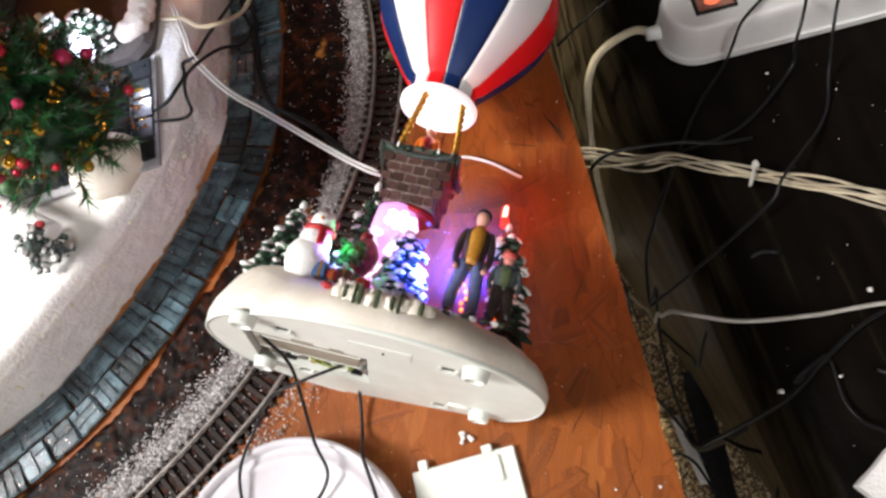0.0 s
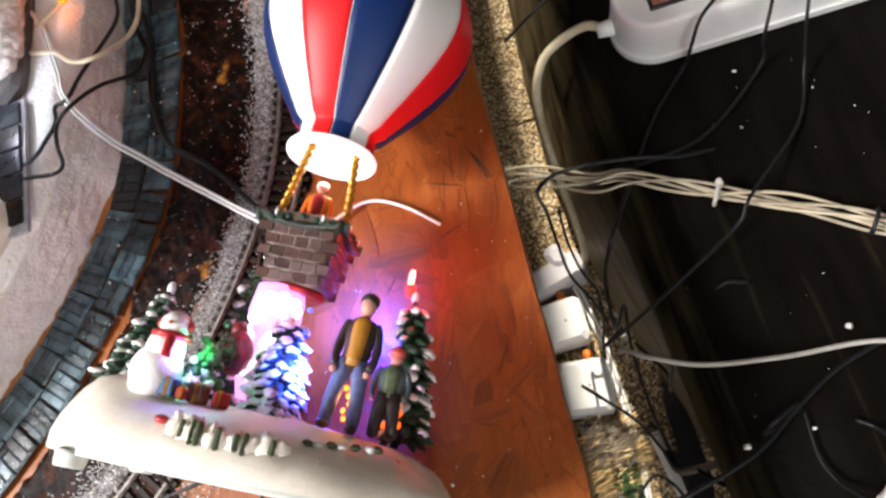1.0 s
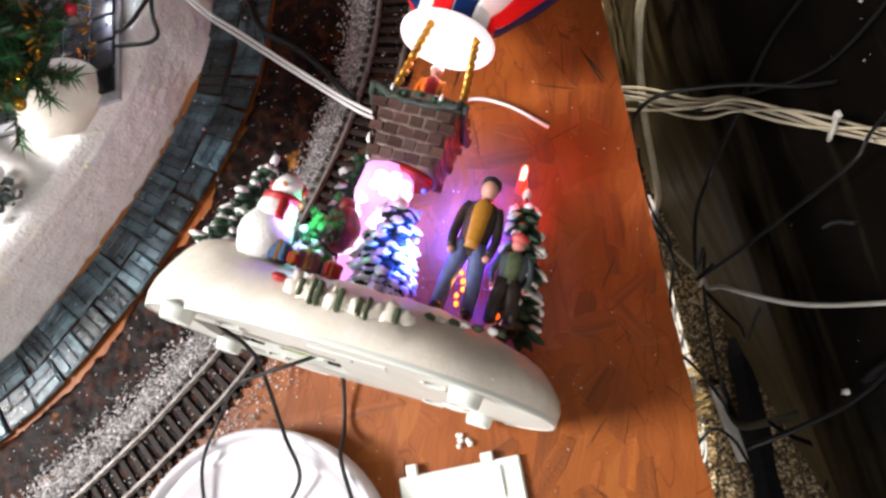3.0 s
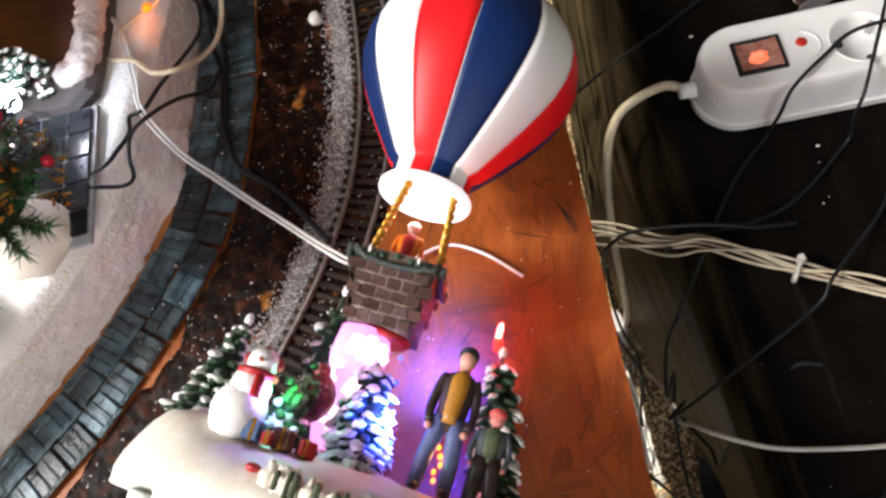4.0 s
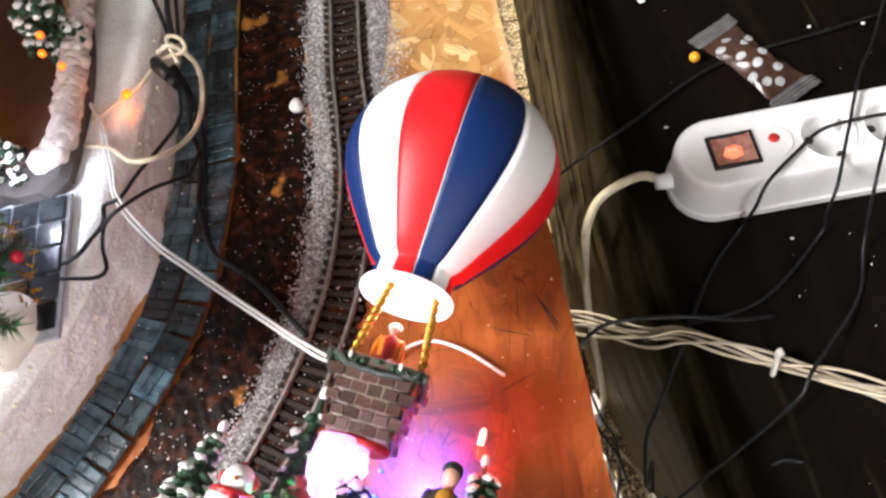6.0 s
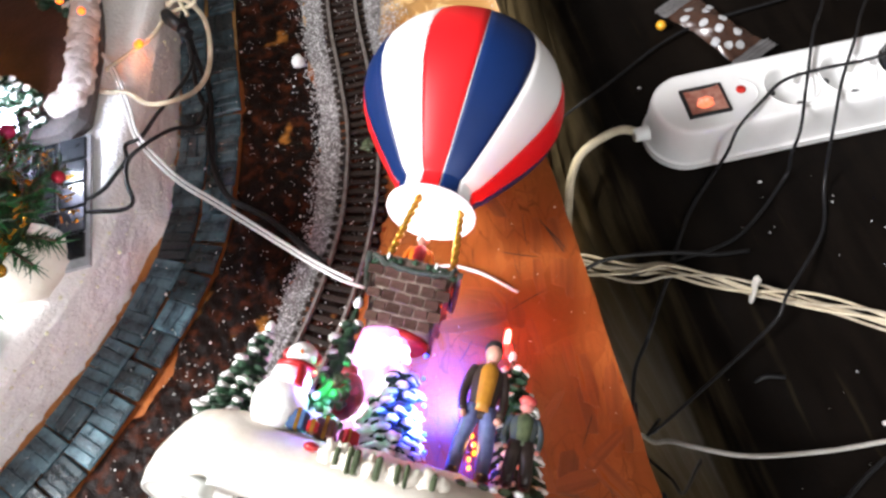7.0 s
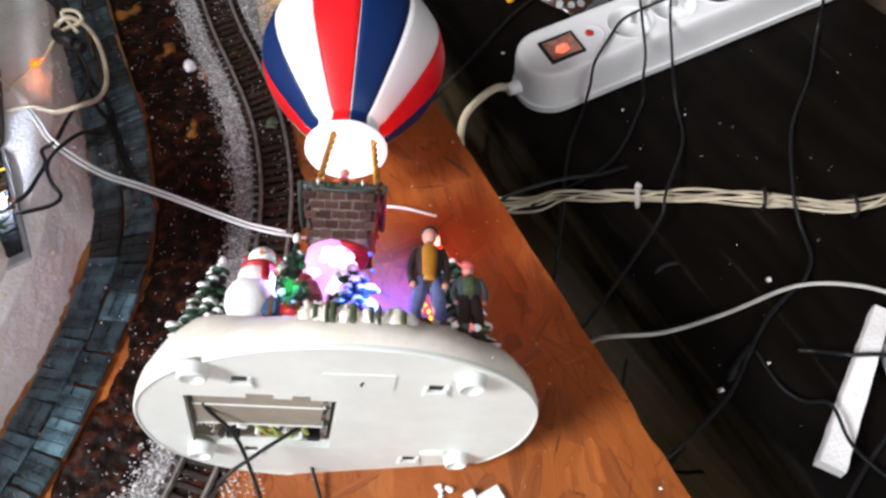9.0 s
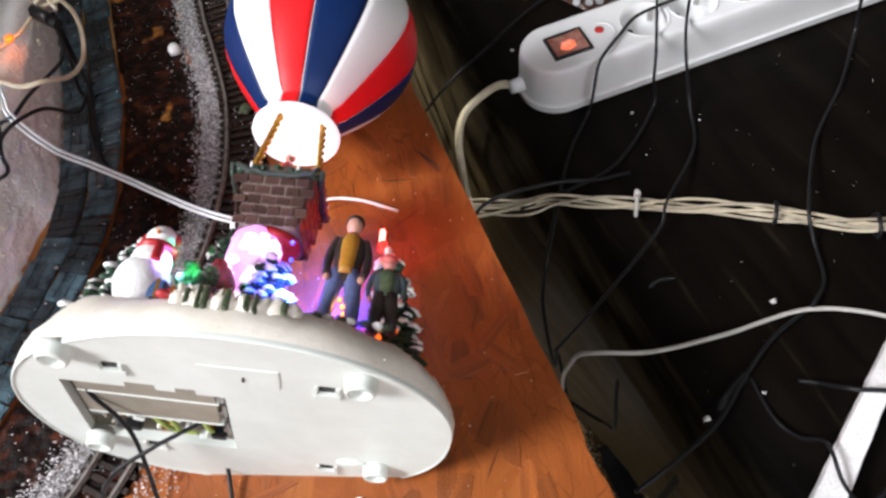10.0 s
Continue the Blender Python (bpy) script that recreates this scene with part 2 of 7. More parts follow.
def aggregate(name):
    """Washed concrete: small pebbles of many browns set close together."""
    m = bpy.data.materials.new(name)
    m.use_nodes = True
    t = m.node_tree
    p = t.nodes["Principled BSDF"]
    tc = t.nodes.new("ShaderNodeTexCoord")
    v = t.nodes.new("ShaderNodeTexVoronoi")
    v.inputs["Scale"].default_value = 460
    link(t, tc.outputs["Object"], v.inputs["Vector"])
    sp = t.nodes.new("ShaderNodeSeparateColor")
    link(t, v.outputs["Color"], sp.inputs["Color"])
    rp = t.nodes.new("ShaderNodeValToRGB")
    e = rp.color_ramp.elements
    e[0].position, e[0].color = 0.0, (0.06, 0.035, 0.016, 1)
    e[1].position, e[1].color = 1.0, (0.92, 0.80, 0.58, 1)
    k = rp.color_ramp.elements.new(0.35)
    k.color = (0.44, 0.29, 0.13, 1)
    k = rp.color_ramp.elements.new(0.7)
    k.color = (0.68, 0.50, 0.26, 1)
    link(t, sp.outputs[0], rp.inputs["Fac"])
    d = t.nodes.new("ShaderNodeMapRange")
    d.inputs["From Min"].default_value, d.inputs["From Max"].default_value = 0.45, 0.75
    link(t, v.outputs["Distance"], d.inputs["Value"])
    mx = t.nodes.new("ShaderNodeMix")
    mx.data_type = "RGBA"
    mx.inputs["B"].default_value = (0.06, 0.04, 0.02, 1)
    link(t, d.outputs["Result"], mx.inputs["Factor"])
    link(t, rp.outputs["Color"], mx.inputs["A"])
    link(t, mx.outputs["Result"], p.inputs["Base Color"])
    p.inputs["Roughness"].default_value = 0.45
    b = t.nodes.new("ShaderNodeBump")
    b.inputs["Strength"].default_value, b.inputs["Distance"].default_value = 1.0, 0.0015
    b.invert = True
    link(t, v.outputs["Distance"], b.inputs["Height"])
    link(t, b.outputs["Normal"], p.inputs["Normal"])
    return m


M_floor = aggregate("exposed aggregate")
M_joint = surf("sandy joint", (0.22, 0.16, 0.09), rough=0.9)
M_wall = surf("plaster", (0.26, 0.23, 0.20), rough=0.85, scale=8, fine=200)
M_ceil = surf("grey ceiling", (0.32, 0.31, 0.29), rough=0.9, scale=8)
M_white = surf("white plastic", (0.80, 0.80, 0.79), (0.75, 0.745, 0.73), rough=0.32, scale=40, fine=900, bump=0.04, rv=0.06)
M_cream = surf("cream moulded plastic", (0.71, 0.735, 0.685), (0.65, 0.67, 0.62), rough=0.42, scale=60, fine=1200, bump=0.05, rv=0.08)
M_lidw = surf("translucent white plastic", (0.62, 0.59, 0.625), (0.56, 0.535, 0.57), rough=0.38, scale=50, fine=700, bump=0.05, sss=0.2)
M_ivory = surf("ivory cable", (0.64, 0.57, 0.42), (0.50, 0.42, 0.28), rough=0.4, scale=120, bump=0.05)
M_lead = surf("white lead", (0.60, 0.58, 0.54), (0.48, 0.455, 0.41), rough=0.4, scale=120, bump=0.05)
M_wcable = surf("white cable", (0.50, 0.445, 0.345), (0.36, 0.30, 0.21), rough=0.4, scale=120, bump=0.05)
M_black = surf("black plastic", (0.007, 0.007, 0.008), (0.013, 0.013, 0.014), spec=0.3, rough=0.42, scale=150, bump=0.05)
M_dark = surf("near black fill", (0.015, 0.014, 0.014), rough=0.6)
M_bred = surf("red satin plastic", (0.70, 0.012, 0.016), (0.63, 0.010, 0.013), rough=0.40, spec=0.22, scale=30, fine=900, bump=0.03, rv=0.05, rand=0.03)
M_bblue = surf("navy satin plastic", (0.006, 0.022, 0.098), (0.005, 0.018, 0.080), rough=0.40, spec=0.20, scale=30, fine=900, bump=0.03, rv=0.05, rand=0.05)
M_bwhite = surf("white satin plastic", (0.80, 0.79, 0.78), (0.76, 0.75, 0.74), rough=0.42, scale=30, fine=900, bump=0.03, rv=0.05)
M_mouth = surf("lit white mouth", (0.9, 0.85, 0.86), rough=0.4, emit=0.95, glow=(1.0, 0.86, 0.88), bump=0.03)
M_gold = surf("gold cord", (0.62, 0.33, 0.045), (0.35, 0.16, 0.02), rough=0.3, metal=0.7, scale=400, bump=0.1)
M_basket = surf("brown basket brick", (0.098, 0.052, 0.042), (0.052, 0.027, 0.022), rough=0.24, scale=300, fine=1400, bump=0.4, rand=0.3)
M_mortar = surf("brown mortar", (0.20, 0.145, 0.118), (0.09, 0.062, 0.050), rough=0.42, scale=300, bump=0.5)
M_fir = surf("fir green", (0.018, 0.060, 0.024), (0.008, 0.028, 0.014), rough=0.5, scale=300, fine=1200, bump=0.8)
M_darkfir = surf("blackish green", (0.012, 0.026, 0.018), (0.05, 0.06, 0.05), rough=0.35, scale=500, fine=1500, bump=0.8)
M_leaf = surf("bright green", (0.06, 0.17, 0.05), (0.03, 0.08, 0.03), rough=0.45, scale=300, bump=0.5)
M_needle = surf("needle green", (0.006, 0.058, 0.018), (0.022, 0.135, 0.032), rough=0.30, scale=100, rand=0.7, island=True)
M_bark = surf("bark", (0.06, 0.035, 0.02), rough=0.8, scale=200)
M_red = surf("red paint", (0.42, 0.018, 0.02), (0.30, 0.012, 0.015), rough=0.4, scale=200, bump=0.1)
M_orange = surf("orange paint", (0.75, 0.20, 0.015), (0.60, 0.12, 0.01), rough=0.4, scale=200)
M_skin = surf("painted flesh", (0.55, 0.27, 0.20), (0.48, 0.22, 0.17), rough=0.5, scale=200)
M_jacket = surf("dark jacket paint", (0.020, 0.013, 0.012), (0.035, 0.022, 0.018), rough=0.4, scale=200)
M_shirt = surf("mustard paint", (0.40, 0.18, 0.012), (0.30, 0.12, 0.01), rough=0.5, scale=250)
M_jeans = surf("denim paint", (0.17, 0.20, 0.42), (0.10, 0.12, 0.27), rough=0.5, scale=250)
M_cap = surf("red knitted cap", (0.50, 0.04, 0.04), (0.40, 0.12, 0.10), rough=0.5, scale=250)
M_olive = surf("olive paint", (0.085, 0.105, 0.05), (0.035, 0.05, 0.025), rough=0.5, scale=250)
M_blue = surf("blue paint", (0.06, 0.12, 0.26), (0.04, 0.08, 0.18), rough=0.45, scale=250)
M_brownp = surf("brown paint", (0.16, 0.06, 0.025), (0.10, 0.035, 0.015), rough=0.45, scale=250)
M_roof = surf("brown roof paint", (0.085, 0.032, 0.020), (0.05, 0.02, 0.014), rough=0.45, scale=60, bump=0.3)
M_hwall = surf("dark house wall", (0.05, 0.04, 0.04), (0.09, 0.075, 0.07), rough=0.6, scale=120, bump=0.5)
M_lampon = surf("warm lit pane", (1.0, 0.5, 0.12), rough=0.4, emit=6.0, glow=(1.0, 0.36, 0.04))
M_redled = surf("red led", (0.9, 0.03, 0.02), rough=0.3, emit=26.0, glow=(1.0, 0.085, 0.06))
M_litsnow = surf("lit snow", (0.8, 0.7, 0.8), rough=0.6, emit=2.6, glow=(1.0, 0.76, 0.98), scale=300, bump=0.3)
M_fire = surf("camp fire lamp", (0.8, 0.3, 0.02), rough=0.3, emit=5.0, glow=(1.0, 0.24, 0.008))
M_redglow = surf("red lamp sleeve", (0.9, 0.03, 0.02), rough=0.3, emit=6.0, glow=(1.0, 0.012, 0.007))
M_amber = surf("amber led", (0.6, 0.12, 0.01), rough=0.3, emit=3.2, glow=(1.0, 0.10, 0.004))
M_blueled = surf("blue led", (0.2, 0.3, 1.0), rough=0.3, emit=3.0, glow=(0.03, 0.05, 1.0))
M_wled = surf("cool white led", (0.9, 0.9, 1.0), rough=0.3, emit=14.0, glow=(0.72, 0.74, 1.0))
M_pinkglow = surf("pink column glow", (0.55, 0.22, 0.40), rough=0.4, emit=1.6, glow=(0.95, 0.38, 1.0), scale=200, bump=0.4)
# same sheeting everywhere: dark on the bench, light on its flank painted in olive
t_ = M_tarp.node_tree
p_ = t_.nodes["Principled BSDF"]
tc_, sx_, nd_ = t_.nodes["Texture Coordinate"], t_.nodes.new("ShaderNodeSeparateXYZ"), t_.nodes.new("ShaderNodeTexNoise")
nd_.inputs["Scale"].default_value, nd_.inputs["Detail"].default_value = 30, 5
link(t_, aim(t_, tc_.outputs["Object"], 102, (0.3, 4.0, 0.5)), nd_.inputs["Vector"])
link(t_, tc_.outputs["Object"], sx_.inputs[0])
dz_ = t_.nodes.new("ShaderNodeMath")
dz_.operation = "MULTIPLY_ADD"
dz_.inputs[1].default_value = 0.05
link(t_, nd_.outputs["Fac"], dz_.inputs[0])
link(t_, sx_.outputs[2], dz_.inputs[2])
# lower heights get the paler olive, standing for light on the flank
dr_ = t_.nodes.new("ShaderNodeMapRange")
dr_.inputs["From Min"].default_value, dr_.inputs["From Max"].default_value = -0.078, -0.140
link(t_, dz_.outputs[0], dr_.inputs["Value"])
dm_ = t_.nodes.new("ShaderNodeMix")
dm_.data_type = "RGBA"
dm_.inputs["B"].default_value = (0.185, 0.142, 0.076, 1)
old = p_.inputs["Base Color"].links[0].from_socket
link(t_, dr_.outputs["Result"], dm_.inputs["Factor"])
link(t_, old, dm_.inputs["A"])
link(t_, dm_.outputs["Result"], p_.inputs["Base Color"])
M_sackc = surf("maroon sack paint", (0.24, 0.012, 0.018), (0.11, 0.020, 0.014), rough=0.45, scale=260, bump=0.5)
M_neon = surf("switch lamp", (0.9, 0.25, 0.12), (0.8, 0.5, 0.4), rough=0.25, emit=0.9, glow=(1.0, 0.16, 0.06), scale=120, lo=0.45, hi=0.6)
M_switch = surf("clear rocker", (0.50, 0.26, 0.20), (0.30, 0.11, 0.08), rough=0.2, scale=150)
M_reddot = surf("red button", (0.62, 0.025, 0.015), rough=0.35)
M_metal = surf("bright contact", (0.55, 0.54, 0.52), rough=0.3, metal=0.9)
M_grey = surf("grey plastic", (0.30, 0.30, 0.31), (0.24, 0.24, 0.25), rough=0.4)
M_wrap = surf("brown printed film", (0.060, 0.030, 0.020), (0.035, 0.018, 0.013), rough=0.22, scale=60, fine=200, bump=0.4)
M_wrapend = surf("grey crimped film", (0.17, 0.165, 0.165), (0.10, 0.095, 0.095), rough=0.28, scale=80, bump=0.4)
M_straw = surf("straw", (0.72, 0.55, 0.29), (0.46, 0.31, 0.13), rough=0.6, rand=0.4, island=True)
M_yellow = surf("yellow bead", (0.75, 0.36, 0.02), rough=0.25)
M_berry = surf("red bauble", (0.60, 0.02, 0.05), rough=0.12, metal=0.4)
M_pinkb = surf("pink bauble", (0.72, 0.05, 0.16), rough=0.10, metal=0.3)
M_goldb = surf("gold bauble", (0.75, 0.42, 0.05), rough=0.14, metal=0.9)
M_rug = surf("red brown brick", (0.15, 0.055, 0.035), (0.07, 0.03, 0.022), rough=0.7, scale=120, fine=400, bump=0.8)
M_chip = surf("floor chips", (0.20, 0.12, 0.06), (0.07, 0.045, 0.03), rough=0.6, scale=200, rand=0.6, island=True)
M_film = surf("clear film", (0.9, 0.9, 0.92), rough=0.08, scale=60, bump=0.1, rv=0.04)
M_film.node_tree.nodes["Principled BSDF"].inputs["Transmission Weight"].default_value = 0.95
M_film.node_tree.nodes["Principled BSDF"].inputs["IOR"].default_value = 1.1
M_glit = surf("pale glitter", (0.92, 0.88, 0.62), rough=0.12, scale=300)
M_rim = surf("rose grey snow", (0.76, 0.67, 0.62), (0.58, 0.49, 0.45), rough=0.6, scale=90, fine=500, bump=0.4)
M_frost = surf("frosted green", (0.11, 0.15, 0.145), (0.06, 0.085, 0.08), rough=0.6, scale=200)

# ---- building helpers ----
rng = random.Random(7)


def spline(pts, n):
    """n points evenly spaced along a smooth curve through pts."""
    P = [Vector(p) for p in pts]
    P = [P[0] * 2 - P[1]] + P + [P[-1] * 2 - P[-2]]
    out = []
    for i in range(1, len(P) - 2):
        a, b, c, d = P[i - 1:i + 3]
        for k in range(24):
            s = k / 24
            out.append(0.5 * (2 * b + (c - a) * s + (2 * a - 5 * b + 4 * c - d) * s * s + (3 * b - a - 3 * c + d) * s ** 3))
    out.append(P[-2])
    L = [0.0]
    for p, q in zip(out, out[1:]):
        L.append(L[-1] + (q - p).length)
    res, j = [], 0
    for i in range(n):
        w = L[-1] * i / (n - 1)
        while j < len(L) - 2 and L[j + 1] < w:
            j += 1
        s = (w - L[j]) / max(1e-9, L[j + 1] - L[j])
        res.append(out[j].lerp(out[j + 1], min(1, s)))
    return res


def ring_faces(bm, rings, closed=True, caps=True, mi=0, smooth=True):
    n = len(rings[0])
    for a, b in zip(rings, rings[1:]):
        for i in range(n if closed else n - 1):
            f = bm.faces.new((a[i], a[(i + 1) % n], b[(i + 1) % n], b[i]))
            f.material_index, f.smooth = mi, smooth
    if caps and closed and n > 2:
        for r, rev in ((rings[0], True), (rings[-1], False)):
            f = bm.faces.new(list(reversed(r)) if rev else r)
            f.material_index = mi


def tube(bm, pts, r, n=8, mi=0, taper=None, flat=1.0):
    """A round cord along pts; r is its radius."""
    pts = [Vector(p) for p in pts]
    up, rings = Vector((0.0137, 0.0271, 1)).normalized(), []
    for i, p in enumerate(pts):
        d = (pts[min(i + 1, len(pts) - 1)] - pts[max(i - 1, 0)]).normalized()
        if abs(d.dot(up)) > 0.98:
            up = Vector((1, 0.02, 0.03)).normalized()
        x = d.cross(up).normalized()
        y = x.cross(d).normalized()
        up = y
        rr = r * (taper(i / (len(pts) - 1)) if taper else 1)
        rings.append([bm.verts.new(p + rr * (math.cos(k * math.tau / n) * x + flat * math.sin(k * math.tau / n) * y)) for k in range(n)])
    ring_faces(bm, rings, mi=mi)


def ball(bm, c, r, nu=12, nv=8, mi=0, turn=None, rough=0.0):
    """An ellipsoid at c; r: one radius or three."""
    r = (r, r, r) if isinstance(r, (int, float)) else r
    c = Vector(c)
    rings = []
    for j in range(1, nv):
        a = math.pi * j / nv
        row = []
        for i in range(nu):
            b = math.tau * i / nu
            v = Vector((math.sin(a) * math.cos(b), math.sin(a) * math.sin(b), -math.cos(a)))
            if rough:
                v *= 1 + rough * noise.noise((v + c * 90) * 2.1)
            v = Vector((v.x * r[0], v.y * r[1], v.z * r[2]))
            row.append(bm.verts.new(c + (turn @ v if turn else v)))
        rings.append(row)
    ring_faces(bm, rings, caps=False, mi=mi)
    for k, row in ((-1, rings[0]), (1, rings[-1])):
        v = Vector((0, 0, k * r[2]))
        tip = bm.verts.new(c + (turn @ v if turn else v))
        for i in range(nu):
            a, b = row[i], row[(i + 1) % nu]
            f = bm.faces.new((b, a, tip) if k < 0 else (a, b, tip))
            f.material_index, f.smooth = mi, True


def lathe(bm, prof, n=32, c=(0, 0, 0), mi=0, a0=0.0, a1=math.tau, smooth=True, caps=True):
    """Turns a profile of (radius, height) about z."""
    closed = abs(a1 - a0 - math.tau) < 1e-6
    k = n if closed else n + 1
    rings = [[bm.verts.new((c[0] + r * math.sin(a0 + (a1 - a0) * i / n), c[1] - r * math.cos(a0 + (a1 - a0) * i / n), c[2] + z)) for i in range(k)] for r, z in prof]
    ring_faces(bm, rings, closed=closed, caps=caps, mi=mi, smooth=smooth)


def prism(bm, poly, z0, z1, mi=0, smooth=False, bev=0.0):
    """An upright slab over a polygon; bev chamfers its upper rim."""
    def ring(pl, z):
        return [bm.verts.new((p[0], p[1], z)) for p in pl]
    rings = [ring(poly, z0)]
    if bev:
        cx, cy = sum(p[0] for p in poly) / len(poly), sum(p[1] for p in poly) / len(poly)
        inner = []
        for p in poly:
            d = Vector((cx - p[0], cy - p[1]))
            d = d.normalized() * min(bev * 1.3, d.length * 0.5)
            inner.append((p[0] + d.x, p[1] + d.y))
        rings += [ring(poly, z1 - bev), ring(inner, z1)]
    else:
        rings.append(ring(poly, z1))
    ring_faces(bm, rings, mi=mi, smooth=smooth)


def box(bm, c, s, turn=0.0, mi=0, bev=0.0, m=None):
    """A box at c with full sizes s, turned about z (degrees), edges chamfered by bev."""
    h = [v / 2 for v in s]
    ca, sa = math.cos(radians(turn)), math.sin(radians(turn))
    b = min(bev, *[v * 0.9 for v in h])

    def ring(hx, hy, z):
        out = []
        bb = min(b, hx * 0.9, hy * 0.9)
        pts = [(-hx + bb, -hy), (hx - bb, -hy), (hx, -hy + bb), (hx, hy - bb), (hx - bb, hy), (-hx + bb, hy), (-hx, hy - bb), (-hx, -hy + bb)] if b else [(-hx, -hy), (hx, -hy), (hx, hy), (-hx, hy)]
        for x, y in pts:
            v = Vector((c[0] + x * ca - y * sa, c[1] + x * sa + y * ca, c[2] + z))
            out.append(bm.verts.new(m @ v if m else v))
        return out
    if b:
        rings = [ring(h[0] - b, h[1] - b, -h[2]), ring(h[0], h[1], -h[2] + b), ring(h[0], h[1], h[2] - b), ring(h[0] - b, h[1] - b, h[2])]
    else:
        rings = [ring(h[0], h[1], -h[2]), ring(h[0], h[1], h[2])]
    ring_faces(bm, rings, mi=mi, smooth=False)


def mesh_of(name, bm, mats):
    me = bpy.data.meshes.new(name)
    bmesh.ops.recalc_face_normals(bm, faces=bm.faces)
    bm.to_mesh(me)
    bm.free()
    for m in (mats if isinstance(mats, (list, tuple)) else [mats]):
        me.materials.append(m)
    return me


def part(name, bm, material, parent, label=""):
    """Links a bmesh as one mesh object under a thing or a part."""
    ob = new(name, mesh_of(name, bm, material) if isinstance(bm, bmesh.types.BMesh) else bm)
    ob.parent = parent
    return tagged(ob, label)


def single(name, bm, material, label, category, group="", kind=""):
    return tagged(new(name, mesh_of(name, bm, material)), label, category, group, kind)


def thing(name, m, label, category, group="", kind=""):
    ob = new(name)
    ob.empty_display_size = 0.01
    ob.matrix_world = m
    return tagged(ob, label, category, group, kind)


def B():
    return bmesh.new()


def cut(ob, cutters):
    """Cuts the cutter meshes (a list of bmeshes) out of ob for good."""
    tmp = []
    for bm in cutters:
        c = new("cutter", mesh_of("cutter", bm, M_dark))
        c.matrix_world = ob.matrix_world.copy() if ob.parent is None else Matrix()
        tmp.append(c)
        md = ob.modifiers.new("cut", "BOOLEAN")
        md.object, md.operation, md.solver = c, "DIFFERENCE", "EXACT"
    keep = ob.parent
    ob.parent = None
    bpy.context.view_layer.update()
    me = bpy.data.meshes.new_from_object(ob.evaluated_get(bpy.context.evaluated_depsgraph_get()))
    ob.modifiers.clear()
    ob.data = me
    ob.parent = keep
    for c in tmp:
        bpy.data.objects.remove(c)


def grid(bm, nx, ny, f, mi=0):
    """A sheet of (nx+1) x (ny+1) points f(u, v)."""
    V = [[bm.verts.new(f(i / nx, j / ny)) for i in range(nx + 1)] for j in range(ny + 1)]
    for j in range(ny):
        for i in range(nx):
            q = bm.faces.new((V[j][i], V[j][i + 1], V[j + 1][i + 1], V[j + 1][i]))
            q.smooth, q.material_index = True, mi
    return V


def cable(name, pts, r, mat, label, n=8, seg=None, category="cable", group=""):
    bm = B()
    tube(bm, spline(pts, seg or max(12, len(pts) * 7)), r, n)
    return single(name, bm, mat, label, category, group)


def nz(x, y, s, seed=0.0):
    return noise.noise(Vector((x * s, y * s, seed)))


# ---- the unseen room that closes the place ----
FLOOR, TARP, SLAB, EDGE = -0.325, -0.095, 0.048, 0.040
bm = B()
box(bm, (0.1, 0.2, FLOOR - 0.056), (3.4, 4.0, 0.1))
floor = single("floor", bm, M_joint, "dark bedding under the paving slabs", "floor", kind="structure")
for nm, c, s in (("wall_east", (1.75, 0.2, 0.9), (0.1, 4.0, 2.4)),):
    bm = B()
    box(bm, c, s)
    single(nm, bm, M_wall, "plain light plastered wall of the room", "wall", kind="structure")
# walls with openings: west window, south window, north slit added for the sun
for nm, lb, boxes in (
        ("wall_west", "plain light plastered wall with a window opening", (((-1.5, 0.2, 0.25), (0.1, 3.9, 1.10)), ((-1.5, 0.2, 1.98), (0.1, 3.9, 0.26)), ((-1.5, -1.32, 1.325), (0.1, 0.86, 1.05)), ((-1.5, 1.225, 1.325), (0.1, 1.85, 1.05)))),
        ("wall_south", "plain light plastered wall with a window opening", (((0.1, -1.75, 0.165), (3.1, 0.1, 0.97)), ((0.1, -1.75, 1.92), (3.1, 0.1, 0.38)), ((-0.78, -1.75, 1.19), (1.34, 0.1, 1.08)), ((1.33, -1.75, 1.19), (0.64, 0.1, 1.08)))),
        ("wall_north", "unseen plastered wall with a slit that shapes the sun patch", (((0.1, 2.15, 2.06), (3.1, 0.1, 0.10)), ((-0.857, 2.15, 0.855), (1.186, 0.1, 2.31)), ((0.72, 2.15, 0.855), (1.86, 0.1, 2.31))))):
    bm = B()
    for c, s in boxes:
        box(bm, c, s)
    single(nm, bm, M_wall, lb, "wall", kind="structure")
bm = B()
box(bm, (0.1, 0.2, 2.16), (3.4, 4.0, 0.1))
single("ceiling", bm, M_ceil, "plain grey ceiling over the room", "ceiling", kind="structure")

# ---- the board of the layout ----


def edge_x(y):
    return 0.029 - 0.18 * (y - 0.033)


bm = B()
right = [(edge_x(y) + 0.0012 * nz(y, 0, 38) + 0.0008 * nz(y, 3, 160) - (0.0014 if 0.058 < y < 0.075 else 0), y) for y in [-0.45 + 1.35 * i / 180 for i in range(181)]]
poly = right + [(-1.05, 0.9), (-1.05, -0.45)]
prism(bm, poly, -0.018, 0.0)
board = single("layout_board", bm, M_osb, "brown stained strand board carrying the model railway", "board")
bm = B()
box(bm, (-0.56, 0.22, (FLOOR - 0.018) / 2), (0.84, 1.2, -0.018 - FLOOR), bev=0.004)
single("table_base", bm, M_bark, "plain dark wooden base under the layout board", "table")

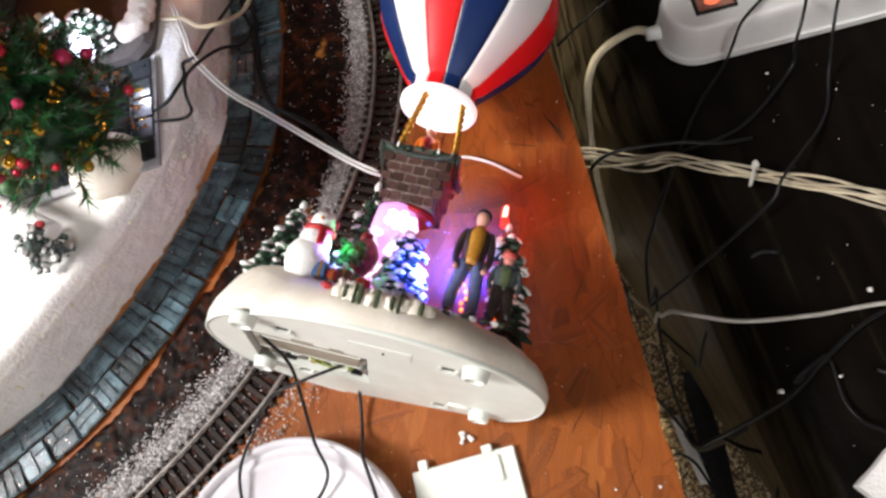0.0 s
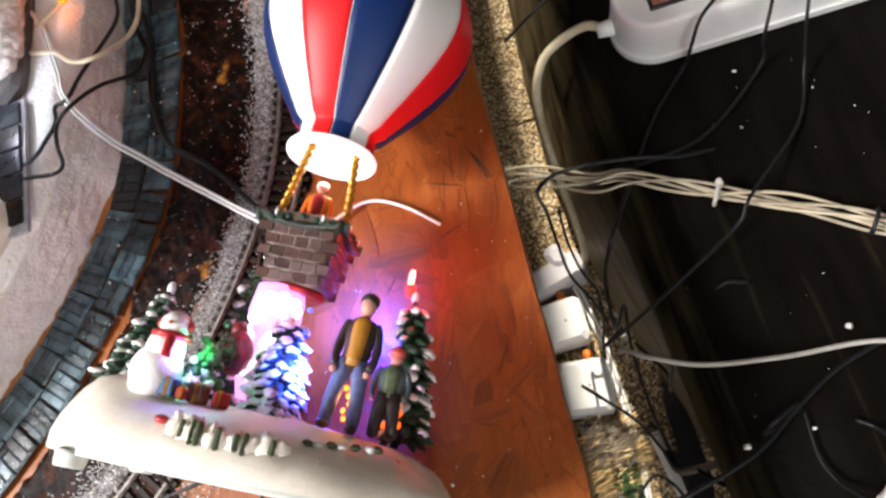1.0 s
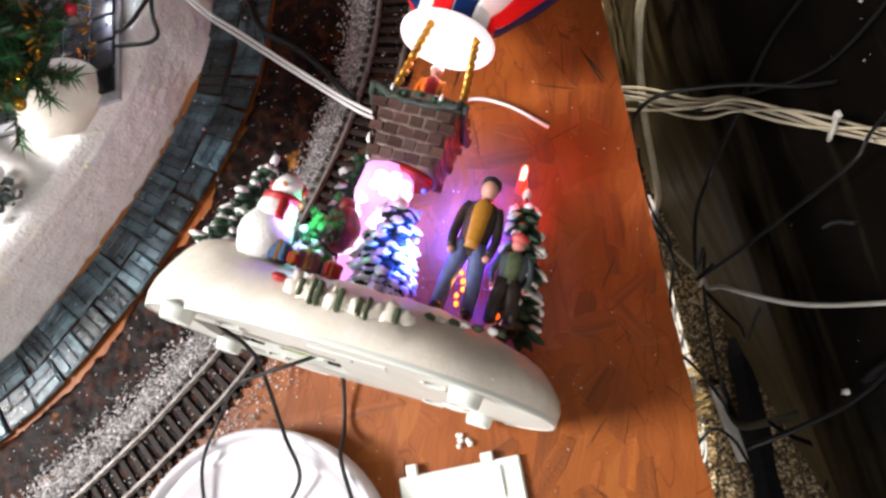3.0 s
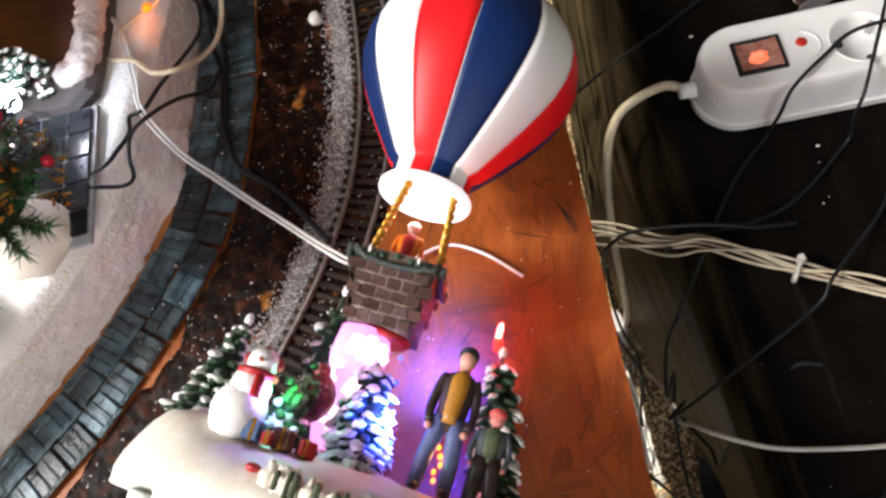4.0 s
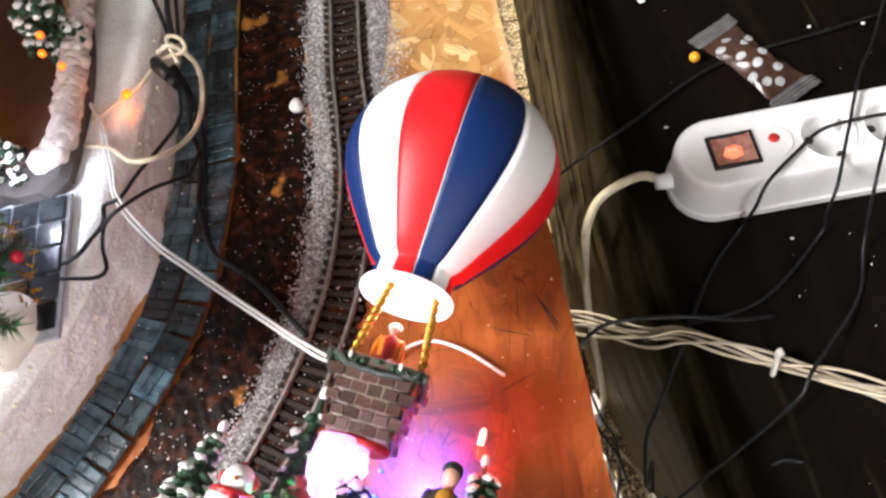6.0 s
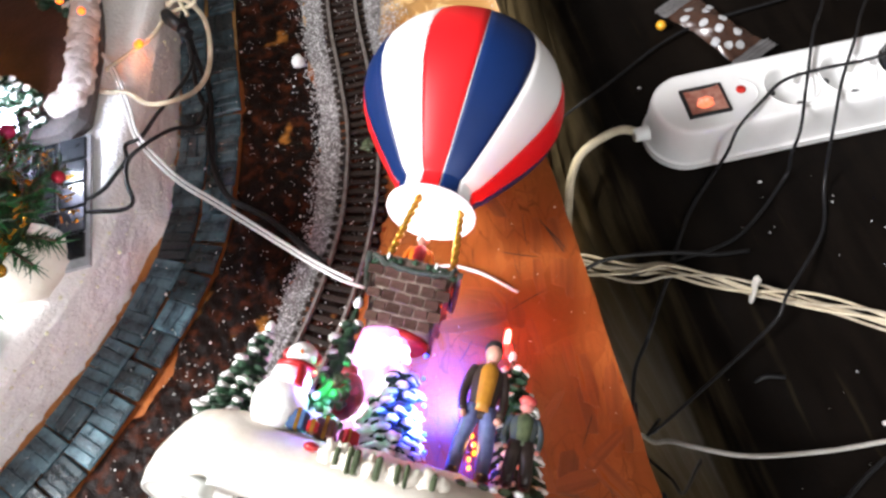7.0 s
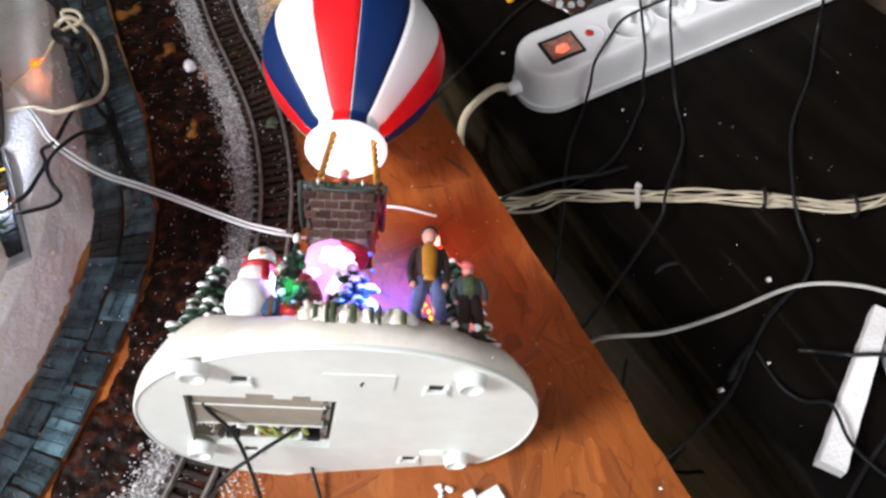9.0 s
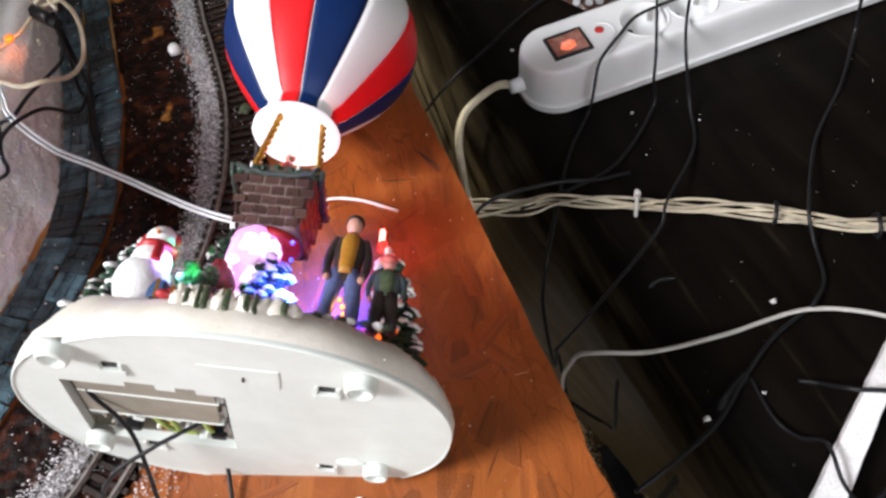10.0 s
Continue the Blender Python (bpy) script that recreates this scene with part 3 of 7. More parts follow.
# ---- paths along the layout ----
TRACK = [(-0.20, 0.72), (-0.165, 0.58), (-0.138, 0.465), (-0.126, 0.384), (-0.1185, 0.345), (-0.1115, 0.30), (-0.1115, 0.256), (-0.1165, 0.222), (-0.127, 0.186), (-0.146, 0.142), (-0.171, 0.097), (-0.190, 0.073), (-0.213, 0.048), (-0.26, 0.004), (-0.33, -0.05)]
PAVE = [(-0.29, 0.72), (-0.25, 0.58), (-0.225, 0.475), (-0.211, 0.387), (-0.199, 0.317), (-0.1962, 0.262), (-0.2005, 0.224), (-0.2155, 0.184), (-0.2375, 0.142), (-0.2610, 0.108), (-0.2880, 0.077), (-0.323, 0.05), (-0.37, 0.02)]
track_c = spline([(*p, 0) for p in TRACK], 400)
pave_c = spline([(*p, 0) for p in PAVE], 400)


def along(curve, s):
    """Point, direction and left-hand normal at s (0..1) of a curve that runs towards the viewer."""
    x = s * (len(curve) - 1)
    i = min(int(x), len(curve) - 2)
    p = curve[i].lerp(curve[i + 1], x - i)
    a, b = curve[max(0, i - 3)], curve[min(len(curve) - 1, i + 4)]
    d = (b - a).normalized()
    return p, d, Vector((-d.y, d.x, 0))   # normal points to the right of the picture


# brown scatter ground between paving and ballast
bm = B()


def ground_f(u, v):
    a, da, na = along(pave_c, v)
    b, db, nb = along(track_c, v)
    j1 = 0.0034 * nz(v * 6, 1, 4.3) + 0.0017 * nz(v * 6, 5, 13) + 0.0008 * nz(v * 6, 8, 31)
    j2 = 0.0034 * nz(v * 6, 2, 5.1) + 0.0017 * nz(v * 6, 7, 15) + 0.0008 * nz(v * 6, 11, 33)
    p = (a + na * (0.0186 + max(-0.001, 2.2 * j1 - 0.001))).lerp(b - nb * (0.0235 + max(-0.003, 1.6 * j2)), u)
    e = min(1, 12 * min(u, 1 - u))
    p.z = 0.0002 + e * (0.0013 + 0.0007 * nz(p.x, p.y, 300) + 0.0006 * nz(p.x, p.y, 90))
    return p


grid(bm, 26, 620, ground_f)
single("scatter_ground", bm, M_ground, "dark brown glittering scatter ground glued beside the track", "ground", kind="structure")

# ballast bed with its grains
bm = B()


def bed_f(lo, hi, h, seed):
    def f(u, v):
        p, d, n = along(track_c, v)
        w = lo + (hi - lo) * u
        jl = 0.005 * nz(v * 8, seed, 4.7) + 0.003 * nz(v * 8, seed, 14)
        q = p + n * (w + jl * (1 if (u < 0.05 or u > 0.95) else 0.3))
        e = math.sin(math.pi * min(1, max(0, u))) ** 0.6
        q.z = 0.0003 + h * e * (0.75 + 0.5 * nz(q.x, q.y, 260)) * (1 if seed < 2 else max(0.0, min(1, 0.6 + 3 * nz(v * 5, 9, 3))))
        return q
    return f


grid(bm, 12, 360, bed_f(-0.0245, -0.0105, 0.0012, 0))
right_f = bed_f(0.0105, 0.0285, 0.0013, 1.5)
grid(bm, 8, 190, lambda u, v: right_f(u * (1 - 0.96 * max(0, (v - 0.66) / 0.34) ** 1.5), 0.475 * v))
mid = B()
grid(mid, 6, 360, bed_f(-0.0112, 0.0112, 0.0012, 1))
single("track_bed", mid, M_ground, "dark brown ground between the rails", "ground", kind="structure")
single("ballast_bed", bm, M_ballast, "grey fine ballast bed under the model track", "ballast", kind="structure")
bm = B()


def grain(bm, c, r, squash=0.7):
    k = [Vector((rng.uniform(0.6, 1), 0, 0)), Vector((0, rng.uniform(0.6, 1), 0)), Vector((-rng.uniform(0.6, 1), 0, 0)), Vector((0, -rng.uniform(0.6, 1), 0))]
    q = Euler((rng.uniform(-0.5, 0.5), rng.uniform(-0.5, 0.5), rng.uniform(0, 6.3))).to_matrix()
    c = Vector(c)
    vs = [bm.verts.new(c + q @ (v * r)) for v in k]
    t, b = bm.verts.new(c + q @ Vector((0, 0, r * squash))), bm.verts.new(c - q @ Vector((0, 0, r * squash)))
    for i in range(4):
        bm.faces.new((vs[i], vs[(i + 1) % 4], t))
        bm.faces.new((vs[(i + 1) % 4], vs[i], b))


for i in range(21000):
    s = rng.random()
    p, d, n = along(track_c, s)
    pick = rng.random()
    if pick < 0.72:
        w = rng.triangular(-0.030, -0.0100, -0.016)
    elif pick < 0.76:
        w = rng.uniform(-0.007, 0.007)
    else:
        w = rng.triangular(0.0105, 0.034, 0.018)
        if 0.12 < p.y < 0.300 or (0.30 <= p.y < 0.365 and w > 0.0115 + 0.018 * (p.y - 0.30) / 0.065):
            continue
    q = p + n * w
    grain(bm, (q.x, q.y, 0.0015 if pick < 0.72 else (0.0016 if pick < 0.76 else 0.0012)), rng.uniform(0.0003, 0.00078))
for i in range(1700):
    y = rng.triangular(0.330, 0.470, 0.385)
    s = min(range(400), key=lambda k: abs(track_c[k].y - y)) / 399
    p, d, n = along(track_c, s)
    wide = 0.022 + 0.018 * math.exp(-((y - 0.385) / 0.030) ** 2)
    q = p + n * rng.triangular(0.012, wide, 0.018)
    grain(bm, (q.x, q.y, 0.0010), rng.uniform(0.0003, 0.00085))
# thicker, coarser heaps towards the near end of the track
for i in range(3000):
    p, d, n = along(track_c, rng.triangular(0.66, 0.98, 0.86))
    q = p + n * (rng.triangular(-0.034, -0.0095, -0.019) if i % 5 else rng.triangular(0.0105, 0.034, 0.014))
    grain(bm, (q.x, q.y, 0.0018), rng.uniform(0.0004, 0.00115))
single("ballast_grains", bm, M_grain, "loose pale grey ballast grains along the model track", "ballast", kind="stuff")

# track: sleepers and two rails
track = thing("model_track", Matrix(), "curved model railway track with brown rails and dark sleepers", "railway track")
for side in (-1, 1):
    bm = B()
    rings = []
    for i in range(401):
        p, d, n = along(track_c, i / 400)
        q = p + n * side * 0.0083
        prof = [(-0.0011, 0.0021), (0.0011, 0.0021), (0.0011, 0.0026), (0.0004, 0.0031), (0.0005, 0.0040), (0.0007, 0.0044), (-0.0007, 0.0044), (-0.0005, 0.0040), (-0.0004, 0.0031), (-0.0011, 0.0026)]
        rings.append([bm.verts.new(q + n * a + Vector((0, 0, z))) for a, z in prof])
    ring_faces(bm, rings, smooth=False)
    part("rail", bm, M_rail, track)
bm = B()
box(bm, (0, 0, 0.0012), (0.0255, 0.0026, 0.0022), bev=0.0003)
for x in (-0.0083, 0.0083):
    box(bm, (x - 0.0016, 0, 0.0026), (0.0008, 0.0018, 0.0008))
    box(bm, (x + 0.0016, 0, 0.0026), (0.0008, 0.0018, 0.0008))
sl_mesh = mesh_of("sleeper", bm, M_sleeper)
length = sum((b - a).length for a, b in zip(track_c, track_c[1:]))
ns = int(length / 0.0056)
for i in range(ns):
    p, d, n = along(track_c, (i + 0.5) / ns)
    ob = part("sleeper", sl_mesh, None, track)
    ob.matrix_basis = Matrix.Translation(p + Vector((0, 0, 0.0002))) @ Matrix.Rotation(math.atan2(n.y, n.x), 4, "Z")

# paving of two rows of moulded plates
pave = thing("paving", Matrix(), "two rows of dark slate blue moulded paving plates", "pavement", kind="structure")
pl_meshes = []
for k in range(5):
    bm = B()
    w, h, ridges = 0.0165, 0.0158, (3, 3, 2, 3, 4)[k]
    box(bm, (0, 0, 0.0010), (w, h, 0.0020), bev=0.0004)
    for r in range(ridges):
        y = -h / 2 + h * (r + 0.5) / ridges
        off = (0.0, 0.3, 0.55, 0.2, 0.4)[(r + k) % 5]
        cuts = [-w / 2 + 0.0006, w / 2 - 0.0006] if (r + k) % 3 else [-w / 2 + 0.0006, -w / 2 + w * (0.25 + 0.5 * off), w / 2 - 0.0006]
        for a, b in zip(cuts, cuts[1:]):
            box(bm, ((a + b) / 2, y, 0.0021 + 0.0002 * rng.random()), (b - a - 0.0004, h / ridges - 0.0004, 0.0010), bev=0.0004, turn=rng.uniform(-2, 2))
    pl_meshes.append(mesh_of("paving_plate", bm, M_slate))
plen = sum((b - a).length for a, b in zip(pave_c, pave_c[1:]))
npl = int(plen / 0.0163)
for i in range(npl):
    for side in (-1, 1):
        s = (i + 0.5 + (0.3 if side > 0 else 0) + rng.uniform(-0.06, 0.06)) / (npl + 1)
        p, d, n = along(pave_c, s)
        q = p + n * side * (0.0088 + rng.uniform(-0.0006, 0.0006))
        ob = part("plate", pl_meshes[rng.randrange(5)], None, pave)
        a = math.atan2(n.y, n.x) + radians(rng.uniform(-4, 4)) + (math.pi / 2 if rng.random() < 0.22 else 0)
        ob.matrix_basis = Matrix.Translation((q.x, q.y, 0.0008 + rng.uniform(0, 0.0004))) @ Euler((radians(rng.uniform(-2, 2)), radians(rng.uniform(-2, 2)), a)).to_matrix().to_4x4()

# white foam slab of the village
TOP = [(-0.29, 0.72), (-0.245, 0.56), (-0.222, 0.45), (-0.2125, 0.365), (-0.2105, 0.322), (-0.209, 0.289), (-0.209, 0.262), (-0.2105, 0.235), (-0.216, 0.209), (-0.228, 0.180), (-0.243, 0.152), (-0.263, 0.122), (-0.284, 0.095), (-0.33, 0.055), (-0.40, 0.01), (-0.55, -0.06)]
BOT = [(-0.32, 0.72), (-0.27, 0.56), (-0.241, 0.45), (-0.2265, 0.375), (-0.2185, 0.322), (-0.2155, 0.289), (-0.2120, 0.2535), (-0.2200, 0.237), (-0.2283, 0.2065), (-0.2405, 0.1790), (-0.2572, 0.152), (-0.2714, 0.128), (-0.2975, 0.093), (-0.345, 0.059), (-0.41, 0.015), (-0.56, -0.055)]
tc_, bc_ = spline([(*p, 0) for p in TOP], 300), spline([(*p, 0) for p in BOT], 300)
bm = B()


def slab_f(u, v):
    """Nearly upright rough flank, a shoulder that rises to the flat top, then the top itself."""
    i = min(299, int(round(v * 299)))
    b = bc_[i]
    t = tc_[i] + Vector((-0.0059, 0.0034, 0))
    if u < 0.30:
        k = u / 0.30
        p = b.lerp(t, k)
        p.z = EDGE * k
        p.x += 0.0016 * nz(v * 8, k * 0.5, 24) + 0.0013 * nz(v * 10, k, 90) + 0.0007 * nz(v * 30, k * 3, 120)
        p.x += 0.0030 * max(0, nz(v * 16, 3, 9)) * (1 - k) ** 2
    else:
        k = (u - 0.30) / 0.70
        far = Vector((-1.0, 0.72 - 0.98 * v, 0))
        p = t.lerp(far, k ** 2.2)
        up = min(1, (p - t).length / 0.007)
        p.z = EDGE + (SLAB - EDGE) * math.sin(up * math.pi / 2) + 0.0012 * nz(p.x, p.y, 45) + 0.0006 * nz(p.x, p.y, 220)
        if k == 0:
            p.x += 0.0010 * nz(v * 10, 1, 90) + 0.0008 * nz(v * 10, 2, 260)
            p.z += 0.0012 * nz(v * 10, 4, 220)
    return p


grid(bm, 60, 299, slab_f)
bs = B()
grid(bs, 3, 260, lambda u, v: along(bc_, 0.02 + 0.96 * v)[0] + along(bc_, 0.02 + 0.96 * v)[2] * (0.0110 * u - 0.002 + 0.0025 * nz(v * 40, u, 2)) + Vector((0, 0, 0.0006)))
single("bare_strip", bs, M_bareground, "strip of bare ochre wood along the foot of the slab", "board strip", kind="structure")
single("foam_slab", bm, M_foam, "thick white foam slab dusted with snow under the village", "foam slab", kind="structure")

# lower dark sheeting on the right
FOLD = [(-0.04, 0.95, 0), (-0.010, 0.62, 0), (0.006, 0.45, 0), (0.013, 0.36, 0), (0.0245, 0.302, 0), (0.037, 0.256, 0), (0.049, 0.213, 0), (0.060, 0.170, 0), (0.069, 0.135, 0), (0.077, 0.105, 0), (0.098, 0.035, 0), (0.14, -0.09, 0), (0.25, -0.35, 0)]
HEM = [(-0.080, 0.95, 0), (-0.050, 0.68, 0), (-0.036, 0.56, 0), (-0.025, 0.46, 0), (-0.011, 0.382, 0), (0.003, 0.322, 0), (0.019, 0.277, 0), (0.034, 0.242, 0), (0.051, 0.205, 0), (0.073, 0.161, 0), (0.096, 0.113, 0), (0.13, 0.040, 0), (0.18, -0.09, 0), (0.28, -0.35, 0)]
fold_c, hem_c = spline(FOLD, 240), spline(HEM, 240)
bm = B()


def tarp_f(u, v):
    p, d, n = along(fold_c, v)
    if u < 0.4:
        k = u / 0.4                       # hanging flank, k = 0 at the floor
        q = along(hem_c, v)[0].lerp(p, k ** 1.3)
        q -= n * (0.003 * (1 - k) * nz(v * 9, k, 3) + 0.0015 * nz(v * 30, k * 2, 3) * (1 - k * 0.6) + 0.0022 * nz(k * 9, v * 3, 1) * k * (1 - k) * 4 + 0.0020 * nz(k * 22, v * 5, 1, 3.0) + 0.0009 * nz(k * 46, v * 9, 1, 6.0))
        q.z = FLOOR + 0.004 + (TARP - 0.028 - FLOOR) * k
    else:
        k = (u - 0.4) / 0.6
        far = Vector((0.345 + 0.35 * (0.33 - p.y) if p.y > -0.2 else 0.53, p.y - 0.02, 0))
        q = p.lerp(far, k ** 1.6)
        q.z = TARP - 0.024 * max(0, 1 - k * 2.9) ** 2 + 0.0040 * math.exp(-((((q.x - 0.19) * 0.17 - (q.y - 0.361) * 0.985) / 0.036) ** 2)) * (1 if 0.03 < q.x else 0.2) + 0.0020 * nz(q.x, q.y, 22) + 0.0008 * nz(q.x * 0.6 + q.y, q.y - q.x, 45) + 0.0022 * max(0, 1 - k * 3) * nz(k * 9, v * 2, 5)
    return q


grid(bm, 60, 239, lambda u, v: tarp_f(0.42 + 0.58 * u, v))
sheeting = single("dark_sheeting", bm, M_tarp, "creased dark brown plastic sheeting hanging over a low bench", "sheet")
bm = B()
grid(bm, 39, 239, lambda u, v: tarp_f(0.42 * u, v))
part("hanging_flank", bm, M_tarp, sheeting, "hanging side, olive grey from the light put into its colour")
bm = B()
box(bm, (0.33, 0.38, (FLOOR + TARP) / 2 - 0.01), (0.30, 1.0, TARP - FLOOR - 0.03), turn=20)
single("low_bench", bm, M_bark, "plain dark bench under the plastic sheeting", "bench")

# ---- the lit balloon ornament lying on its back ----
Zo = Vector((0.226, 0.974, -0.024)).normalized()
Xo = Vector((0.952, -0.226, -0.206))
Xo = (Xo - Zo * Xo.dot(Zo)).normalized()
Yo = Zo.cross(Xo)
ORN = Matrix.Translation((-0.0948, 0.0785, 0.065)) @ Matrix((Xo, Yo, Zo)).transposed().to_4x4()
orn = thing("balloon_ornament", ORN, "lit christmas ornament with striped hot air balloon lying on its back", "ornament")


def sup(a, f=1.0, ax=0.0730, ay=0.0625, cy=0.0105):
    """A point of the base's rounded outline, fuller on its lower side."""
    c, s = math.cos(a), math.sin(a)
    p = 2.4 if s > 0 else 2.08
    return (0.0003 + f * ax * math.copysign(abs(c) ** (2 / p), c), cy + f * ay * math.copysign(abs(s) ** (2 / p), s))



N = 96
bm = B()
rings = []
for f, z in ((0.976, 0.0085), (0.985, 0.0062), (0.993, 0.0063), (0.997, 0.0072), (0.996, 0.0084)):
    rings.append([bm.verts.new((*sup(i * math.tau / N, f), z)) for i in range(N)])
ring_faces(bm, rings, caps=False)
part("base_rim", bm, M_cream, orn, "cream plastic rim of the base")
bm = B()
rings = []
for k, (f, z) in enumerate(((0.996, 0.0080), (1.002, 0.0112), (0.987, 0.0150), (0.955, 0.0180), (0.915, 0.0206), (0.86, 0.0230), (0.78, 0.0253), (0.66, 0.0278), (0.5, 0.0300), (0.3, 0.0310), (0.1, 0.0313))):
    row = []
    for i in range(N):
        a = i * math.tau / N
        x, y = sup(a, f)
        w = 0 if k == 0 else 1
        g = w * (0.0016 * nz(x, y, 70, 1.5) + 0.0010 * nz(x, y, 190, 4.0))
        bank = 0.0100 * min(1, max(0, k - 1) / 4) * math.exp(-(x + 0.055) ** 2 / 0.0007 - (y + 0.006) ** 2 / 0.0016)
        row.append(bm.verts.new((x * (1 + g * 6), y * (1 + g * 6), z + 1.1 * g + bank)))
    rings.append(row)
ring_faces(bm, rings[:], caps=False)
M_osnow = surf("glittered snow", (0.89, 0.83, 0.74), (0.79, 0.71, 0.60), rough=0.62, scale=90, fine=700, bump=0.15)
gl, gq = B(), random.Random(41)
for i in range(130):
    v = rings[gq.randrange(1, 9)][gq.randrange(N)].co
    ball(gl, v + Vector((gq.uniform(-0.001, 0.001), gq.uniform(-0.001, 0.001), 0.0001)), gq.uniform(0.00015, 0.00032), 5, 4)
part("snow_mound", bm, M_osnow, orn, "beige white glittered snow mound")
tagged(part("glitter", gl, M_glit, orn, "tiny gold glitter specks"), kind="stuff")
# underside plate with the battery opening, which is turned a little in the plate
UND = Matrix.Translation((-0.0285, 0.0097, 0)) @ Matrix.Rotation(radians(4.6), 4, "Z")


def ubox(bm, c, s, **k):
    box(bm, c, s, m=UND, **k)


SLOTS = ((-0.0324, -0.0279), (0.0322, -0.0231), (0.0277, 0.0491), (-0.0350, 0.0385))
bm = B()
prism(bm, [sup(i * math.tau / N, 0.982) for i in range(N)], 0.0066, 0.0100)
under = part("underside_plate", bm, M_cream, orn)
c1, c2, c3 = B(), B(), B()
ubox(c1, (0, 0.0017, 0.009), (0.0515, 0.0470, 0.01))
ubox(c3, (-0.0005, -0.0228, 0.009), (0.0092, 0.0052, 0.01))
ubox(c3, (0.0135, -0.0226, 0.009), (0.0062, 0.0048, 0.01))
for x, y in SLOTS:
    box(c2, (x, y, 0.009), (0.0050, 0.0042, 0.01), turn=4.6)
cut(under, [c1, c2, c3])
# beige plastic, darkened further to hold the shade inside the recess
M_comp = surf("shaded beige plastic", (0.30, 0.265, 0.205), (0.23, 0.20, 0.155), rough=0.5, scale=60, bump=0.05)
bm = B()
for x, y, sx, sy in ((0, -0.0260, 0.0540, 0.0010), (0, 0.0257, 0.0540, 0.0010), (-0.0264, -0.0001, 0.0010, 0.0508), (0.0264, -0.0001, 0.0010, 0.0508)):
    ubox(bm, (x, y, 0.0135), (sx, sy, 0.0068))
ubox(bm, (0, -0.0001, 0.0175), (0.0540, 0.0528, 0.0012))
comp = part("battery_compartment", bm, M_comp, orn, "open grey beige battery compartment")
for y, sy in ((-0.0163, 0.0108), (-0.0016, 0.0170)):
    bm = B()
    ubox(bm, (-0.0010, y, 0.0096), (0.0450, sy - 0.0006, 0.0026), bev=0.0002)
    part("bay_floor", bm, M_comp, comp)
for y in (-0.0105, 0.0073):
    bm = B()
    ubox(bm, (-0.0005, y, 0.0094), (0.0460, 0.0009, 0.0026), bev=0.0002)
    part("divider", bm, M_cream, comp)
# shelves lie nearly flush; the darker plastic draws the notches' shade
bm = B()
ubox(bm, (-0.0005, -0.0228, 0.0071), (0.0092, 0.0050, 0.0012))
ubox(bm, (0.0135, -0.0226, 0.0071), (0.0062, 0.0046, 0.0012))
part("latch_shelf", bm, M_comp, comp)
for k, y in enumerate((-0.0170, -0.0045, 0.0120)):
    bm = B()
    ubox(bm, (0.0236, y, 0.0112), (0.0012, 0.0095, 0.0058), bev=0.0002)
    ubox(bm, (0.0224, y + 0.002, 0.0102), (0.0014, 0.0022, 0.0030))
    part("contact_plate", bm, M_metal, comp, "bright metal battery contact")
    bm = B()
    tube(bm, [UND @ Vector((-0.0250 + 0.0016 * i / 6, y + 0.0026 * math.cos(i * 1.05), 0.0118 + 0.0026 * math.sin(i * 1.05))) for i in range(22)], 0.0004, 5)
    part("contact_spring", bm, M_metal, comp, "bright metal battery spring")
gc = random.Random(77)
for i in range(22):
    bm = B()
    ubox(bm, (gc.uniform(-0.019, 0.020), gc.uniform(0.0095, 0.0235), 0.0122 - gc.uniform(0, 0.003)), (gc.uniform(0.0010, 0.0040), gc.uniform(0.0008, 0.0030), 0.003), turn=gc.uniform(-50, 50), bev=0.0002)
    part("component", bm, (M_metal, M_goldb, M_cream, M_cream, M_comp)[i % 5], comp)
for x, y in ((-0.0110, 0.0205), (0.0195, 0.0205)):
    bm = B()
    ubox(bm, (x, y, 0.0105), (0.0052, 0.0036, 0.0050), bev=0.0003)
    part("wire_clamp", bm, M_black, comp)
M_lime = surf("lime green wire", (0.42, 0.50, 0.10), (0.30, 0.38, 0.08), rough=0.4, scale=200)
for pts in ([(-0.006, 0.006, 0.0115), (-0.001, 0.010, 0.0095), (0.003, 0.015, 0.0090), (0.010, 0.018, 0.0095)], [(-0.002, 0.005, 0.0115), (0.004, 0.010, 0.0095), (0.006, 0.016, 0.0090), (0.0115, 0.0175, 0.0095)], [(0.013, 0.007, 0.0115), (0.016, 0.012, 0.0095), (0.018, 0.017, 0.0100)]):
    bm = B()
    tube(bm, [UND @ (p + Vector((0, 0.0038, 0))) for p in spline(pts, 20)], 0.0008, 6)
    part("inner_wire", bm, M_lime, comp, "thin lime green wire")
for x, y in ((-0.0452, -0.0365), (0.0429, -0.0315), (0.0468, 0.0450), (-0.0534, 0.0354)):
    bm = B()
    lathe(bm, [(0.0056, 0.0072), (0.0051, 0.0058), (0.0048, 0.0030), (0.0044, 0.0021), (0.0037, 0.0020), (0.0034, 0.0027), (0.0032, 0.0052), (0.0001, 0.0054)], 28, (x, y, 0))
    part("foot", bm, M_cream, orn)
